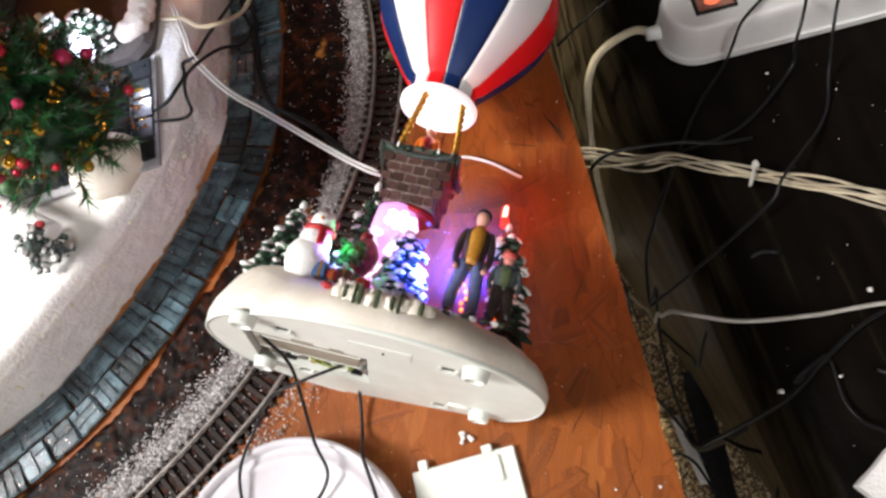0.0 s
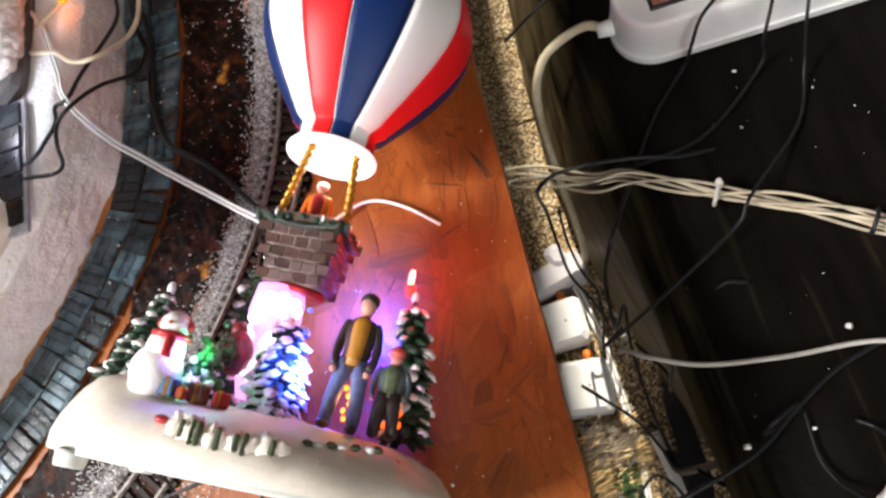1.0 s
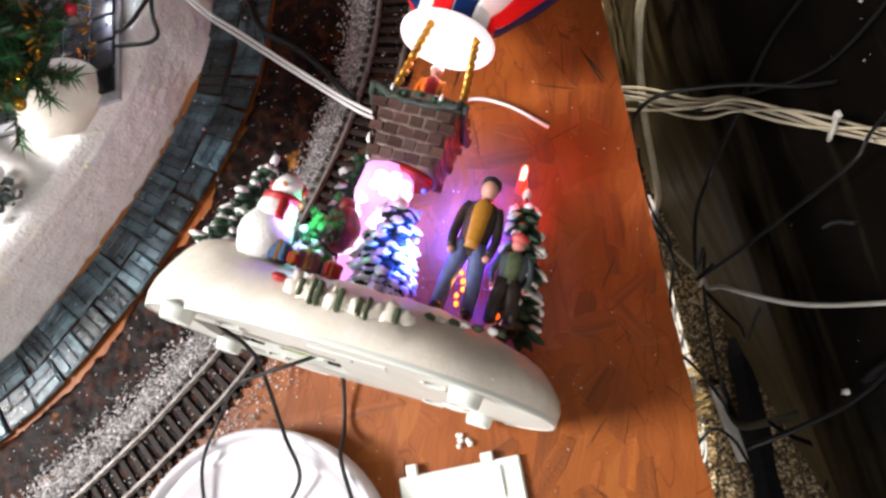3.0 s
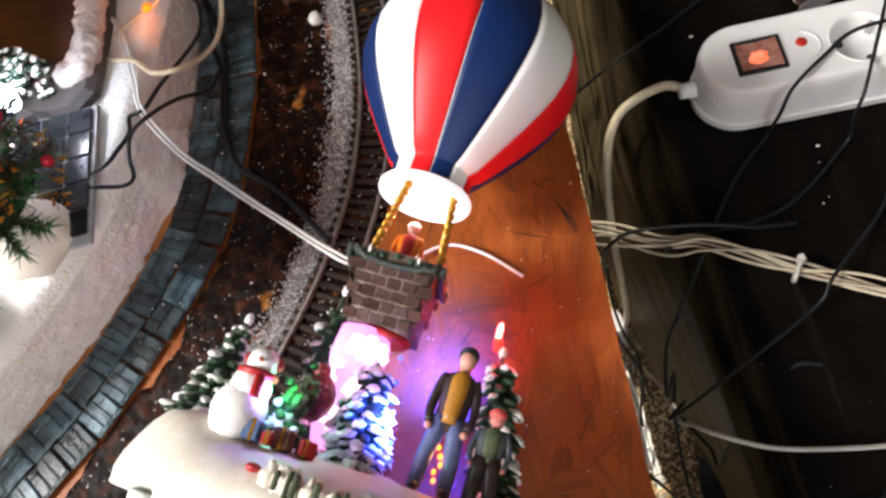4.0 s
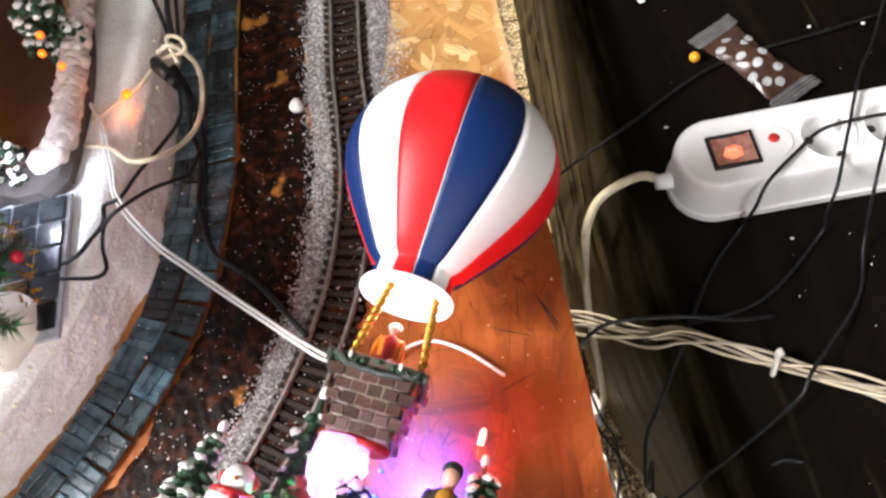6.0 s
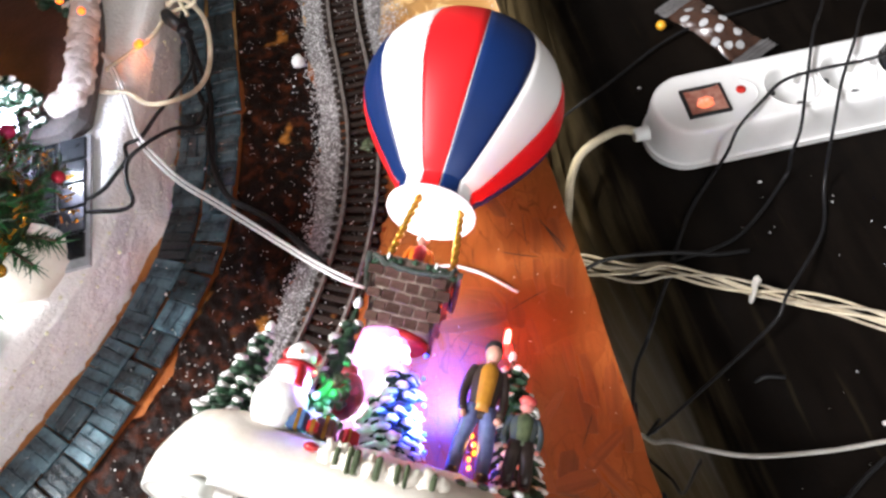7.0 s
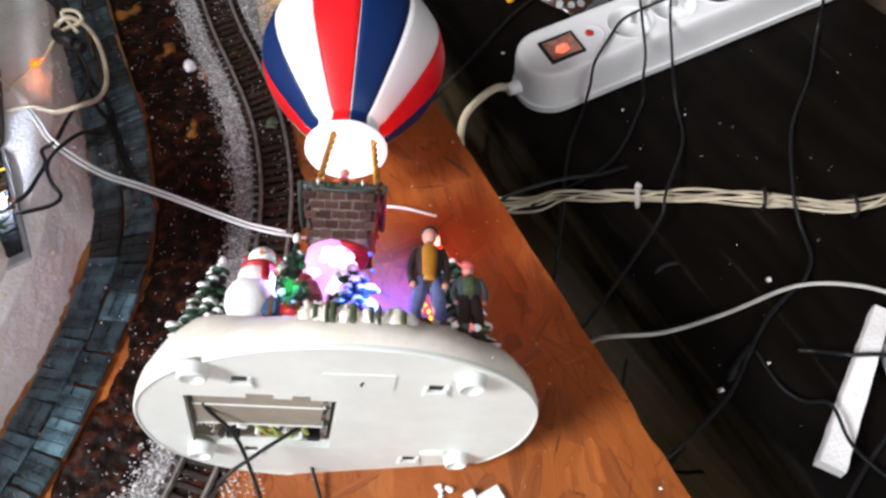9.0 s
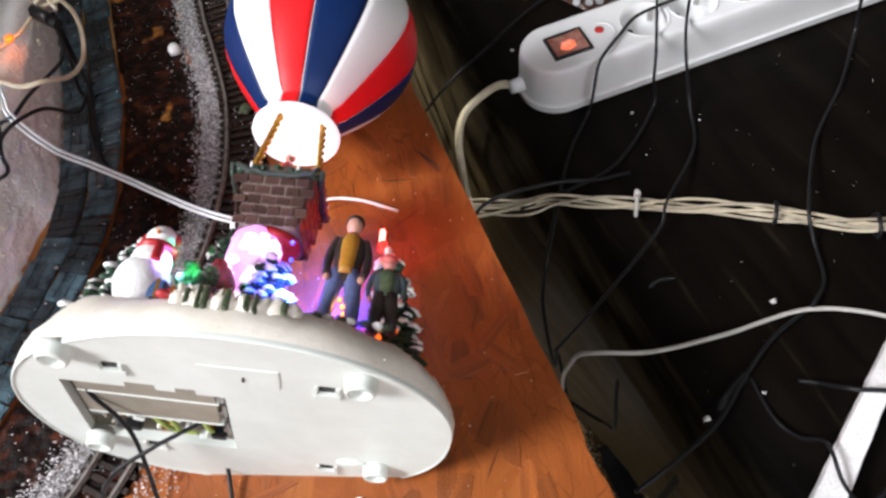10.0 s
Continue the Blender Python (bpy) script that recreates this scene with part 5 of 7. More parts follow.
# small lamps' light
for nm, p, w, c in (("pink_light", (-0.0025, -0.0190, 0.0620), 0.011, (1.0, 0.34, 0.78)), 
                    ("green_light", (-0.0195, -0.0245, 0.0460), 0.011, (0.10, 1.0, 0.30)),
                    ("red_light", (0.0368, 0.0200, 0.0985), 0.075, (1.0, 0.03, 0.012)), ("mouth_light", (BX, BY - 0.002, 0.1300), 0.012, (1.0, 0.85, 0.85)),
                    ("amber_light", (0.0312, -0.0145, 0.0390), 0.004, (1.0, 0.35, 0.05)), ("violet_light", (-0.0235, -0.0300, 0.0420), 0.016, (0.35, 0.25, 1.0))):
    point_lamp(nm, ORN @ Vector(p), w, c, 0.0015)
spot_lamp("blue_light_low", ORN @ Vector((0.0190, -0.0190, 0.0480)), ORN @ Vector((0.0100, 0.0020, 0.0440)), 2.1, (0.04, 0.07, 1.0), 95)
spot_lamp("blue_light", ORN @ Vector((0.0135, 0.0290, 0.0760)), ORN @ Vector((0.0165, 0.0620, 0.0840)), 2.8, (0.03, 0.05, 1.0), 100)

# the base sits a little lower than the figures' ground
for ob in orn.children:
    if ob.name.split(".")[0] in ("base_rim", "snow_mound", "underside_plate", "battery_compartment", "foot", "screw_boss", "glitter", "thumb_ridge", "label_patch", "label_mark"):
        ob.matrix_basis = Matrix.Translation((0, 0, -0.0020))

# ---- loose parts of the ornament on the board ----
lid = thing("plastic_lid", Matrix.Translation((-0.1455, 0.0080, 0.0)), "round white plastic lid lying on the board", "lid")
bm = B()
lathe(bm, [(0.0555, 0.0004), (0.0572, 0.0030), (0.0574, 0.0128), (0.0568, 0.0146), (0.0554, 0.0150), (0.0542, 0.0142), (0.0537, 0.0118), (0.0530, 0.0112)], 96, caps=False)
part("rim", bm, M_lidw, lid)
bm = B()
lathe(bm, [(0.0534, 0.0113), (0.0500, 0.0108), (0.0480, 0.0122), (0.0465, 0.0110), (0.0200, 0.0106), (0.0002, 0.0105)], 96, caps=False)
part("disc", bm, M_lidw, lid)
cover = thing("battery_cover", Matrix.Translation((-0.0635, 0.0335, 0.0)) @ Matrix.Rotation(radians(13.4), 4, "Z"), "loose white plastic battery cover lying on the board", "battery cover")
bm = B()
box(bm, (0, 0, 0.0018), (0.0490, 0.0425, 0.0026), bev=0.0006)
part("plate", bm, M_cream, cover)
for x, y, sx, sy in ((-0.0185, 0.0230, 0.0045, 0.0050), (0.0120, 0.0225, 0.0050, 0.0040), (0.0205, -0.0235, 0.0040, 0.0060)):
    bm = B()
    box(bm, (x, y, 0.0028), (sx, sy, 0.0026), bev=0.0005)
    part("tab", bm, M_cream, cover)
bm = B()
box(bm, (0.0120, 0.0130, 0.0036), (0.0100, 0.0120, 0.0012), bev=0.0004)
part("latch", bm, M_cream, cover)
# thin near-black strip on the plate, drawn for a slot's shade
bm = B()
box(bm, (0.0205, -0.0130, 0.0034), (0.0010, 0.0090, 0.0006), turn=10)
part("slot", bm, M_dark, cover, "near black strip for the shade in a narrow slot")

O = lambda x, y, z: tuple(ORN @ Vector((x, y, z)))
cable("battery_wire", [O(-0.0495, -0.010, 0.010), O(-0.0470, 0.000, 0.006), O(-0.0400, 0.014, 0.003), O(-0.0350, 0.026, -0.003), (-0.134, 0.062, 0.022), (-0.128, 0.046, 0.017), (-0.139, 0.030, 0.0135), (-0.154, 0.022, 0.0135), (-0.158, 0.018, 0.014)], 0.0008, M_black, "thin black wire hanging from the open battery box", group="battery wires")
cable("battery_wire", [O(-0.0135, 0.020, 0.008), O(-0.022, 0.020, 0.002), O(-0.032, 0.023, -0.004), O(-0.044, 0.030, -0.012), (-0.164, 0.070, 0.020), (-0.172, 0.050, 0.016), (-0.168, 0.030, 0.0135), (-0.160, 0.020, 0.0135)], 0.0008, M_black, "thin black wire hanging from the open battery box", group="battery wires")
cable("black_wire", [(-0.118, 0.094, 0.010), (-0.118, 0.080, 0.004), (-0.1165, 0.066, 0.004), (-0.112, 0.055, 0.0165), (-0.106, 0.040, 0.0165), (-0.098, 0.020, 0.0165), (-0.085, 0.000, 0.004)], 0.0009, M_black, "black wire running over the plastic lid")
bm = B()
for k in range(7):
    ball(bm, (-0.0665 + rng.gauss(0, 0.0016), 0.0640 + rng.gauss(0, 0.0016), 0.0012), rng.uniform(0.0007, 0.0016), 6, 5, rough=0.5)
single("snow_crumb", bm, M_snow, "crumb of glittering white snow on the board", "crumb")

# ---- power strip ----


def rrect(hx, hy, r, n=8, cx=0.0, cy=0.0):
    out = []
    for k, (sx, sy) in enumerate(((1, 1), (-1, 1), (-1, -1), (1, -1))):
        for i in range(n + 1):
            a = (k + i / n) * math.pi / 2
            out.append((cx + sx * (hx - r) + r * math.cos(a), cy + sy * (hy - r) + r * math.sin(a)))
    return out


STRIP = Matrix.Translation((0.1940, 0.3680, -0.0910)) @ Matrix.Rotation(radians(9.0), 4, "Z") @ Matrix.Translation((0.0080, -0.0015, 0))
strip = thing("power_strip", STRIP, "white power strip with lit orange rocker switch and five sockets", "power strip")
bm = B()
rings = []
for z, hx, hy in ((0.0, 0.1495, 0.0258), (0.0015, 0.1505, 0.0268), (0.0062, 0.1505, 0.0268), (0.0070, 0.1494, 0.0257), (0.0082, 0.1490, 0.0253), (0.0200, 0.1486, 0.0246), (0.0285, 0.1482, 0.0242), (0.0328, 0.1474, 0.0235), (0.0344, 0.1464, 0.0226), (0.0350, 0.1448, 0.0210)):
    rings.append([bm.verts.new((x, y, z)) for x, y in rrect(hx, hy, hy - 0.0012, 14)])
ring_faces(bm, rings)
body = part("body", bm, M_white, strip)
SOCK = [-0.0630, -0.0285, 0.0075, 0.0440, 0.0800]
cs = []
for x in SOCK:
    c = B()
    lathe(c, [(0.0146, 0.0210), (0.0156, 0.0380)], 40, (x, -0.0028, 0))
    cs.append(c)
cut(body, cs)
for f in body.data.polygons:
    f.use_smooth = abs(f.normal.z) < 0.98 and f.center.z > 0.007
for k, x in enumerate(SOCK):
    bm = B()
    lathe(bm, [(0.0001, 0.0218), (0.0142, 0.0218), (0.0145, 0.0230), (0.0155, 0.0352), (0.0165, 0.0358), (0.0168, 0.0348)], 40, (x, -0.0028, 0), caps=False)
    s = part("socket", bm, M_white, strip)
    # flat near-black discs take the place of shaded, open pin holes
    for d in (-1, 1):
        bm = B()
        lathe(bm, [(0.0026, 0.0216), (0.0026, 0.02215), (0.0001, 0.02216)], 14, (x + d * 0.0068, -0.0028 - d * 0.0066, 0))
        part("pin_hole", bm, M_dark, s, "near black disc for the shade in a pin hole")
        bm = B()
        box(bm, (x + d * 0.0096, -0.0028 + d * 0.0099, 0.0275), (0.0035, 0.0014, 0.0105), turn=-45, bev=0.0003)
        part("earth_clip", bm, M_metal, s, "bright metal earth clip")
bm = B()
for d in (-1, 1):
    box(bm, (-0.1165, -0.0018 + d * 0.0101, 0.0356), (0.0262, 0.0022, 0.0024), bev=0.0004)
    box(bm, (-0.1165 + d * 0.0120, -0.0018, 0.0356), (0.0022, 0.0222, 0.0024), bev=0.0004)
part("switch_frame", bm, M_black, strip)
bm = B()
grid(bm, 8, 4, lambda u, v: Vector((-0.1275 + 0.0220 * u, -0.0113 + 0.0190 * v, 0.0354 + 0.0024 * abs(u - 0.42))))
rk = part("rocker", bm, M_switch, strip, "clear reddish rocker switch")
bm = B()
ball(bm, (-0.1165, -0.0028, 0.0360), (0.0056, 0.0040, 0.0012), 14, 8, rough=0.5)
part("neon_lamp", bm, M_neon, rk, "glowing orange lamp in the switch")
bm = B()
lathe(bm, [(0.0030, 0.0345), (0.0029, 0.0358), (0.0020, 0.0364), (0.0001, 0.0365)], 20, (-0.0930, 0.0014, 0))
part("button", bm, M_reddot, strip, "small red button")
bm = B()
lathe(bm, [(0.0105, 0.0348), (0.0103, 0.0355), (0.0088, 0.0356), (0.0086, 0.0349)], 32, (-0.0935, -0.0008, 0), a0=0.3, a1=2.9, caps=False)
part("ridge", bm, M_white, strip)
bm = B()
lathe(bm, [(0.0050, -0.004), (0.0048, 0.004), (0.0040, 0.009)], 16)
bmesh.ops.transform(bm, matrix=Matrix.Translation((-0.1490, 0, 0.0130)) @ Matrix.Rotation(radians(-90), 4, "Y"), verts=bm.verts)
part("cord_grip", bm, M_white, strip)


def plug(k, lean, label):
    p = STRIP @ Vector((SOCK[k], -0.0028, 0.0220))
    q = thing("power_plug", Matrix.Translation(p) @ Matrix.Rotation(radians(lean), 4, "Z"), label, "plug", "plugs in the power strip")
    bm = B()
    lathe(bm, [(0.0138, 0.0), (0.0140, 0.012), (0.0148, 0.016), (0.0142, 0.026), (0.0112, 0.036), (0.0080, 0.042), (0.0001, 0.044)], 30)
    part("body", bm, M_black, q)
    bm = B()
    tube(bm, spline([(0, 0, 0.030), (0.002, 0.012, 0.036), (0.003, 0.028, 0.034), (0.003, 0.036, 0.030)], 16), 0.0038, 10, taper=lambda u: 1.3 - 0.6 * u)
    part("strain_relief", bm, M_black, q)
    return q


plug(2, -60, "round black power plug seated in the strip")
plug(3, 20, "round black power plug seated in the strip")
plug(4, -170, "black power plug with thin cord in the last socket")

# ---- cables on the sheeting ----
cable("power_cable", [tuple(STRIP @ Vector((-0.1530, 0, 0.0130))), (0.0400, 0.3500, -0.0800), (0.0260, 0.3480, -0.0850), (0.0125, 0.3400, -0.0900), (0.0055, 0.3280, -0.0990), (0.0035, 0.3190, -0.1180), (0.0040, 0.3160, -0.1700), (0.0070, 0.3100, -0.2250), (0.0120, 0.2950, -0.2650), (0.0150, 0.2770, -0.2900), (0.0070, 0.2670, -0.3050), (-0.0120, 0.2560, -0.3050), (-0.0290, 0.2470, -0.3050)], 0.0028, M_ivory, "ivory white power cord curving off the strip", n=10, seg=110)
# twisted bundle of thin white cables
BUN = [(-0.060, 0.270, -0.110), (-0.0100, 0.2600, -0.0920), (0.0320, 0.2480, -0.0860), (0.0510, 0.2490, -0.0860), (0.0760, 0.2420, -0.0880), (0.1000, 0.2320, -0.0880), (0.1500, 0.2150, -0.0880), (0.1850, 0.2000, -0.0880), (0.2190, 0.1840, -0.0880), (0.2480, 0.1820, -0.0890), (0.2700, 0.1730, -0.0900), (0.31, 0.150, -0.090)]
bc = spline(BUN, 150)
for k in range(6):
    bm = B()
    pts = []
    for i, p in enumerate(bc):
        d = (bc[min(i + 1, 149)] - bc[max(i - 1, 0)]).normalized()
        sd = d.cross(Vector((0, 0, 1))).normalized()
        a = k * math.tau / 6 + i * 0.085 + 0.7 * math.sin(i * 0.07 + k)
        w = 0.0040 * (1 + 0.5 * math.sin(i * 0.05 + k * 2)) * (1 + (2.2 if i > 120 else 0) * (i - 120) / 30) * (1 + 1.2 * max(0, 1 - i / 35))
        pts.append(p + sd * w * math.cos(a) + Vector((0, 0, 0.0022 + 0.0022 * math.sin(a))))
    tube(bm, pts, 0.0009, 7)
    single("white_cable", bm, M_wcable if k % 2 else M_ivory, "thin white cable twisted in a loose bundle", "cable", "bundled white cables")
for i, m, lb in ((92, M_black, "black cable tie"), (112, M_black, "black cable tie"), (63, M_lead, "white cable tie with a short tail")):
    p = bc[i]
    d = (bc[i + 1] - bc[i - 1]).normalized()
    sd = d.cross(Vector((0, 0, 1))).normalized()
    bm = B()
    tube(bm, [p + sd * 0.0068 * math.cos(a) + Vector((0, 0, 0.0022 + 0.0052 * math.sin(a))) for a in [j * math.tau / 20 for j in range(21)]], 0.0012, 6)
    if m is M_lead:
        box(bm, (p + Vector((0.001, 0.003, 0.008))), (0.003, 0.004, 0.007), turn=20, bev=0.0005)
    single("cable_tie", bm, m, lb + " round the bundle", "cable tie")
cable("white_lead", [(0.0410, 0.1930, -0.2450), (0.0400, 0.1850, -0.2000), (0.038, 0.162, -0.135), (0.042, 0.154, -0.104), (0.053, 0.147, -0.0925), (0.079, 0.141, -0.0915), (0.1180, 0.1420, -0.0920), (0.1620, 0.1460, -0.0915), (0.1930, 0.1370, -0.0915), (0.2140, 0.1220, -0.0915), (0.2260, 0.1030, -0.0915), (0.25, 0.07, -0.0915)], 0.0013, M_lead, "flat white lead lying across the dark sheeting", seg=90)
bl = "thin black cord lying across the dark sheeting"
for pts, r in (
        ([(0.0570, 0.2560, -0.0925), (0.0740, 0.2910, -0.0925), (0.0930, 0.3170, -0.0900), (0.0960, 0.3150, -0.0650), (0.1020, 0.3240, -0.0530), (0.1210, 0.3440, -0.0535), (0.1360, 0.3570, -0.0535), (0.1590, 0.3620, -0.0520), (0.1900, 0.3640, -0.0480), (0.2060, 0.3710, -0.0400)], 0.0011),
        ([(0.2070, 0.4890, -0.0910), (0.1860, 0.4400, -0.0780), (0.1620, 0.3940, -0.0530), (0.1460, 0.3480, -0.0530), (0.1360, 0.3190, -0.0530), (0.1340, 0.3130, -0.0700), (0.1340, 0.3090, -0.0900), (0.0990, 0.2720, -0.0925), (0.0580, 0.2580, -0.0925), (0.0310, 0.2440, -0.0800)], 0.0010),
        ([(0.2370, 0.4780, -0.0910), (0.2070, 0.4260, -0.0750), (0.1860, 0.3880, -0.0530), (0.1680, 0.3520, -0.0530), (0.1560, 0.3220, -0.0540), (0.1560, 0.3030, -0.0880), (0.1480, 0.2710, -0.0925), (0.1140, 0.2260, -0.0800), (0.1050, 0.2120, -0.0860), (0.0610, 0.1780, -0.0925), (0.0300, 0.1550, -0.0925), (0.0390, 0.1680, -0.1100)], 0.0010),
        ([(0.2240, 0.4800, -0.0910), (0.1690, 0.4630, -0.0910), (0.0950, 0.4410, -0.0910), (0.0380, 0.4000, -0.0920), (0.0080, 0.3800, -0.0960), (-0.0150, 0.3740, -0.1150)], 0.0010),
        ([(0.0480, 0.0720, -0.0940), (0.0670, 0.0800, -0.0920), (0.0970, 0.0960, -0.0920), (0.1200, 0.1170, -0.0920), (0.1410, 0.1340, -0.0920), (0.1640, 0.1460, -0.0930)], 0.0013),
        ([(0.1220, 0.1150, -0.0920), (0.1245, 0.0930, -0.0920), (0.1310, 0.0800, -0.0890), (0.1370, 0.0710, -0.0760), (0.1360, 0.0530, -0.0760), (0.1440, 0.0430, -0.0880), (0.1540, 0.0260, -0.0910)], 0.0010),
        ([(0.1440, 0.1090, -0.0925), (0.1520, 0.1040, -0.0890), (0.1600, 0.0930, -0.0755), (0.1760, 0.0880, -0.0755), (0.1950, 0.0830, -0.0880), (0.2160, 0.0740, -0.0900)], 0.0012),
        ([(0.1840, 0.0880, -0.0600), (0.1820, 0.0720, -0.0720), (0.1720, 0.0570, -0.0900), (0.1450, 0.0400, -0.0910), (0.1250, 0.0260, -0.0910)], 0.0012)):
    cable("black_cable", pts, r, M_black, bl, group="black cables")
cable("black_cable", [(0.1040, 0.2620, -0.0925), (0.0820, 0.2575, -0.0860), (0.0590, 0.2575, -0.0800), (0.0320, 0.2570, -0.0790), (0.0130, 0.2545, -0.0800), (0.0025, 0.2500, -0.0860), (-0.0010, 0.2560, -0.1150), (-0.0015, 0.2660, -0.1600), (0.0000, 0.2610, -0.2050), (0.0060, 0.2400, -0.2250), (0.0200, 0.2240, -0.2500), (0.0300, 0.2100, -0.2900)], 0.0012, M_black, "black cord looped over the white bundle and hanging into the gap", group="black cables")
cable("plug_cable", [(0.2750, 0.3380, -0.0300), (0.2740, 0.3340, -0.0500), (0.2780, 0.3320, -0.0860), (0.2530, 0.2950, -0.0920), (0.2190, 0.2560, -0.0920), (0.1880, 0.2030, -0.0800), (0.1860, 0.1850, -0.0910), (0.1810, 0.1610, -0.0920), (0.1670, 0.1460, -0.0890)], 0.0011, M_black, "thin glossy black cord hanging from the last plug")
# cords that drop into the gap beside the board
fl = "black cord hanging down the side of the sheeting"
for pts, r in (
        ([(0.057, 0.253, -0.0875), (0.048, 0.235, -0.0925), (0.038, 0.213, -0.100), (0.033, 0.205, -0.136), (0.035, 0.188, -0.187), (0.0420, 0.2090, -0.2100), (0.0430, 0.1900, -0.2400), (0.0470, 0.1700, -0.2700), (0.0550, 0.1400, -0.3000), (0.0670, 0.1080, -0.3150), (0.0760, 0.0760, -0.3180)], 0.0013),
        ([(0.0010, 0.3010, -0.2400), (0.0010, 0.2960, -0.2500), (0.0040, 0.2800, -0.2700), (0.0120, 0.2600, -0.2850), (0.0220, 0.2440, -0.2900), (0.0240, 0.2200, -0.2950), (0.0220, 0.1990, -0.3000), (0.0240, 0.1690, -0.3100), (0.0260, 0.1430, -0.3180)], 0.0012),
        ([(0.0060, 0.1600, -0.2400), (0.0200, 0.1520, -0.2600), (0.0410, 0.1390, -0.2900), (0.0570, 0.1180, -0.3000), (0.0670, 0.1050, -0.3120), (0.0730, 0.0920, -0.3150)], 0.0013),
        ([(0.1070, 0.1830, -0.0935), (0.0920, 0.1830, -0.0980), (0.0730, 0.1610, -0.1250), (0.0660, 0.1530, -0.1600), (0.0660, 0.1490, -0.2200), (0.0670, 0.1670, -0.2600), (0.0580, 0.1810, -0.2700), (0.0460, 0.1950, -0.2700)], 0.0013),
        ([(0.1210, 0.1180, -0.0935), (0.1050, 0.1080, -0.0980), (0.0990, 0.1020, -0.1200), (0.0890, 0.0990, -0.1800), (0.0790, 0.0990, -0.2400), (0.0670, 0.1010, -0.2900), (0.0600, 0.1160, -0.3100)], 0.0028),
        ([(0.0320, 0.0530, -0.3000), (0.0360, 0.0820, -0.3000), (0.0430, 0.0940, -0.3000), (0.0510, 0.0990, -0.3000), (0.0610, 0.0930, -0.3000), (0.0680, 0.0840, -0.3050), (0.0760, 0.0680, -0.3100)], 0.0012),
        ([(0.0760, 0.0970, -0.2200), (0.0870, 0.0880, -0.2100), (0.1000, 0.0810, -0.2000), (0.1090, 0.0710, -0.2200), (0.1090, 0.0580, -0.2400)], 0.0015)):
    cable("hanging_cable", pts, r, M_black, fl, group="hanging cables")
# foam stick, grey box, crumpled wrapper, bead
bm = B()
a, b = Vector((0.1960, 0.1150, 0)), Vector((0.1245, 0.0430, 0))
d = (b - a).normalized()
n_ = Vector((-d.y, d.x, 0))
rings = []
for i in range(26):
    s = i / 25
    c = a.lerp(b, s)
    wv = 0.0048 + 0.0022 * s + 0.0006 * nz(s * 5, 0, 3)
    rings.append([bm.verts.new(c + n_ * (x * wv * (1 + 0.06 * nz(s * 20, x, 3))) + d * (0.003 * nz(x * 3, z * 90, 1) if i in (0, 25) else 0) + Vector((0, 0, TARP + 0.003 + z))) for x, z in ((-1, 0), (1, 0), (1.02, 0.008), (0.9, 0.0110), (-0.9, 0.0110), (-1.02, 0.008))])
ring_faces(bm, rings, smooth=False)
single("foam_stick", bm, M_foam, "broken white foam stick lying on the sheeting", "foam stick")
adb = thing("adapter_box", Matrix.Translation((0.198, 0.080, TARP + 0.002)) @ Matrix.Rotation(radians(-12), 4, "Z"), "grey white plastic adapter box lying on the sheeting", "adapter")
bm = B()
box(bm, (0, 0, 0.012), (0.034, 0.026, 0.024), bev=0.002)
part("body", bm, M_grey, adb)
bm = B()
box(bm, (0.006, 0.010, 0.0255), (0.020, 0.012, 0.004), bev=0.001, turn=8)
part("cap", bm, M_white, adb)
wa, wb = Vector((0.0925, 0.4735, 0)), Vector((0.1410, 0.4090, 0))
wd = (wb - wa).normalized()
wn = Vector((-wd.y, wd.x, 0))


def wrap_p(u, v, up=0.0):
    puff = (math.sin(math.pi * min(1, max(0, (u - 0.14) / 0.72))) if 0.14 < u < 0.86 else 0.0)
    wid = 0.0150 - 0.002 * puff + (0.003 if u < 0.12 or u > 0.88 else 0)
    p = wa.lerp(wb, u) + wn * wid * (2 * v - 1)
    p.z = TARP + 0.004 + 0.008 * puff * math.sin(math.pi * v) ** 0.6 + 0.0015 * nz(u * 4, v * 3, 2) + 0.0012 * math.sin(u * 190) * (1 if u < 0.13 or u > 0.87 else 0) + up
    return p


M_dot = surf("dull white print", (0.42, 0.42, 0.42), (0.30, 0.30, 0.31), rough=0.3, scale=120)
bag = thing("snack_wrapper", Matrix(), "crumpled brown wrapper with white dots and grey ends", "wrapper")
bm = B()
grid(bm, 40, 14, lambda u, v: wrap_p(0.13 + 0.74 * u, v))
part("film", bm, M_wrap, bag)
for lo in (0.0, 0.87):
    bm = B()
    grid(bm, 16, 10, lambda u, v: wrap_p(lo + 0.131 * u, v, 0.0002))
    part("crimped_end", bm, M_wrapend, bag, "grey crimped end")
for u, v in ((0.22, 0.45), (0.27, 0.15), (0.36, 0.62), (0.44, 0.25), (0.52, 0.70), (0.58, 0.36), (0.70, 0.66), (0.74, 0.22), (0.80, 0.45), (0.33, 0.86), (0.64, 0.06)):
    bm = B()
    ctr = bm.verts.new(wrap_p(u, v, 0.0006))
    ring = [bm.verts.new(wrap_p(u + 0.036 * math.cos(a), min(1, max(0, v + 0.115 * math.sin(a))), 0.0005)) for a in [i * math.tau / 18 for i in range(18)]]
    for i in range(18):
        bm.faces.new((ctr, ring[i], ring[(i + 1) % 18]))
    part("dot", bm, M_dot, bag)
bm = B()
ball(bm, (0.0810, 0.4480, -0.0900), 0.0036, 18, 12)
single("yellow_bead", bm, M_yellow, "small round yellow bead on the sheeting", "bead")

# ---- wires over the village and the board ----
kn = (-0.2080, 0.2660, 0.0515)
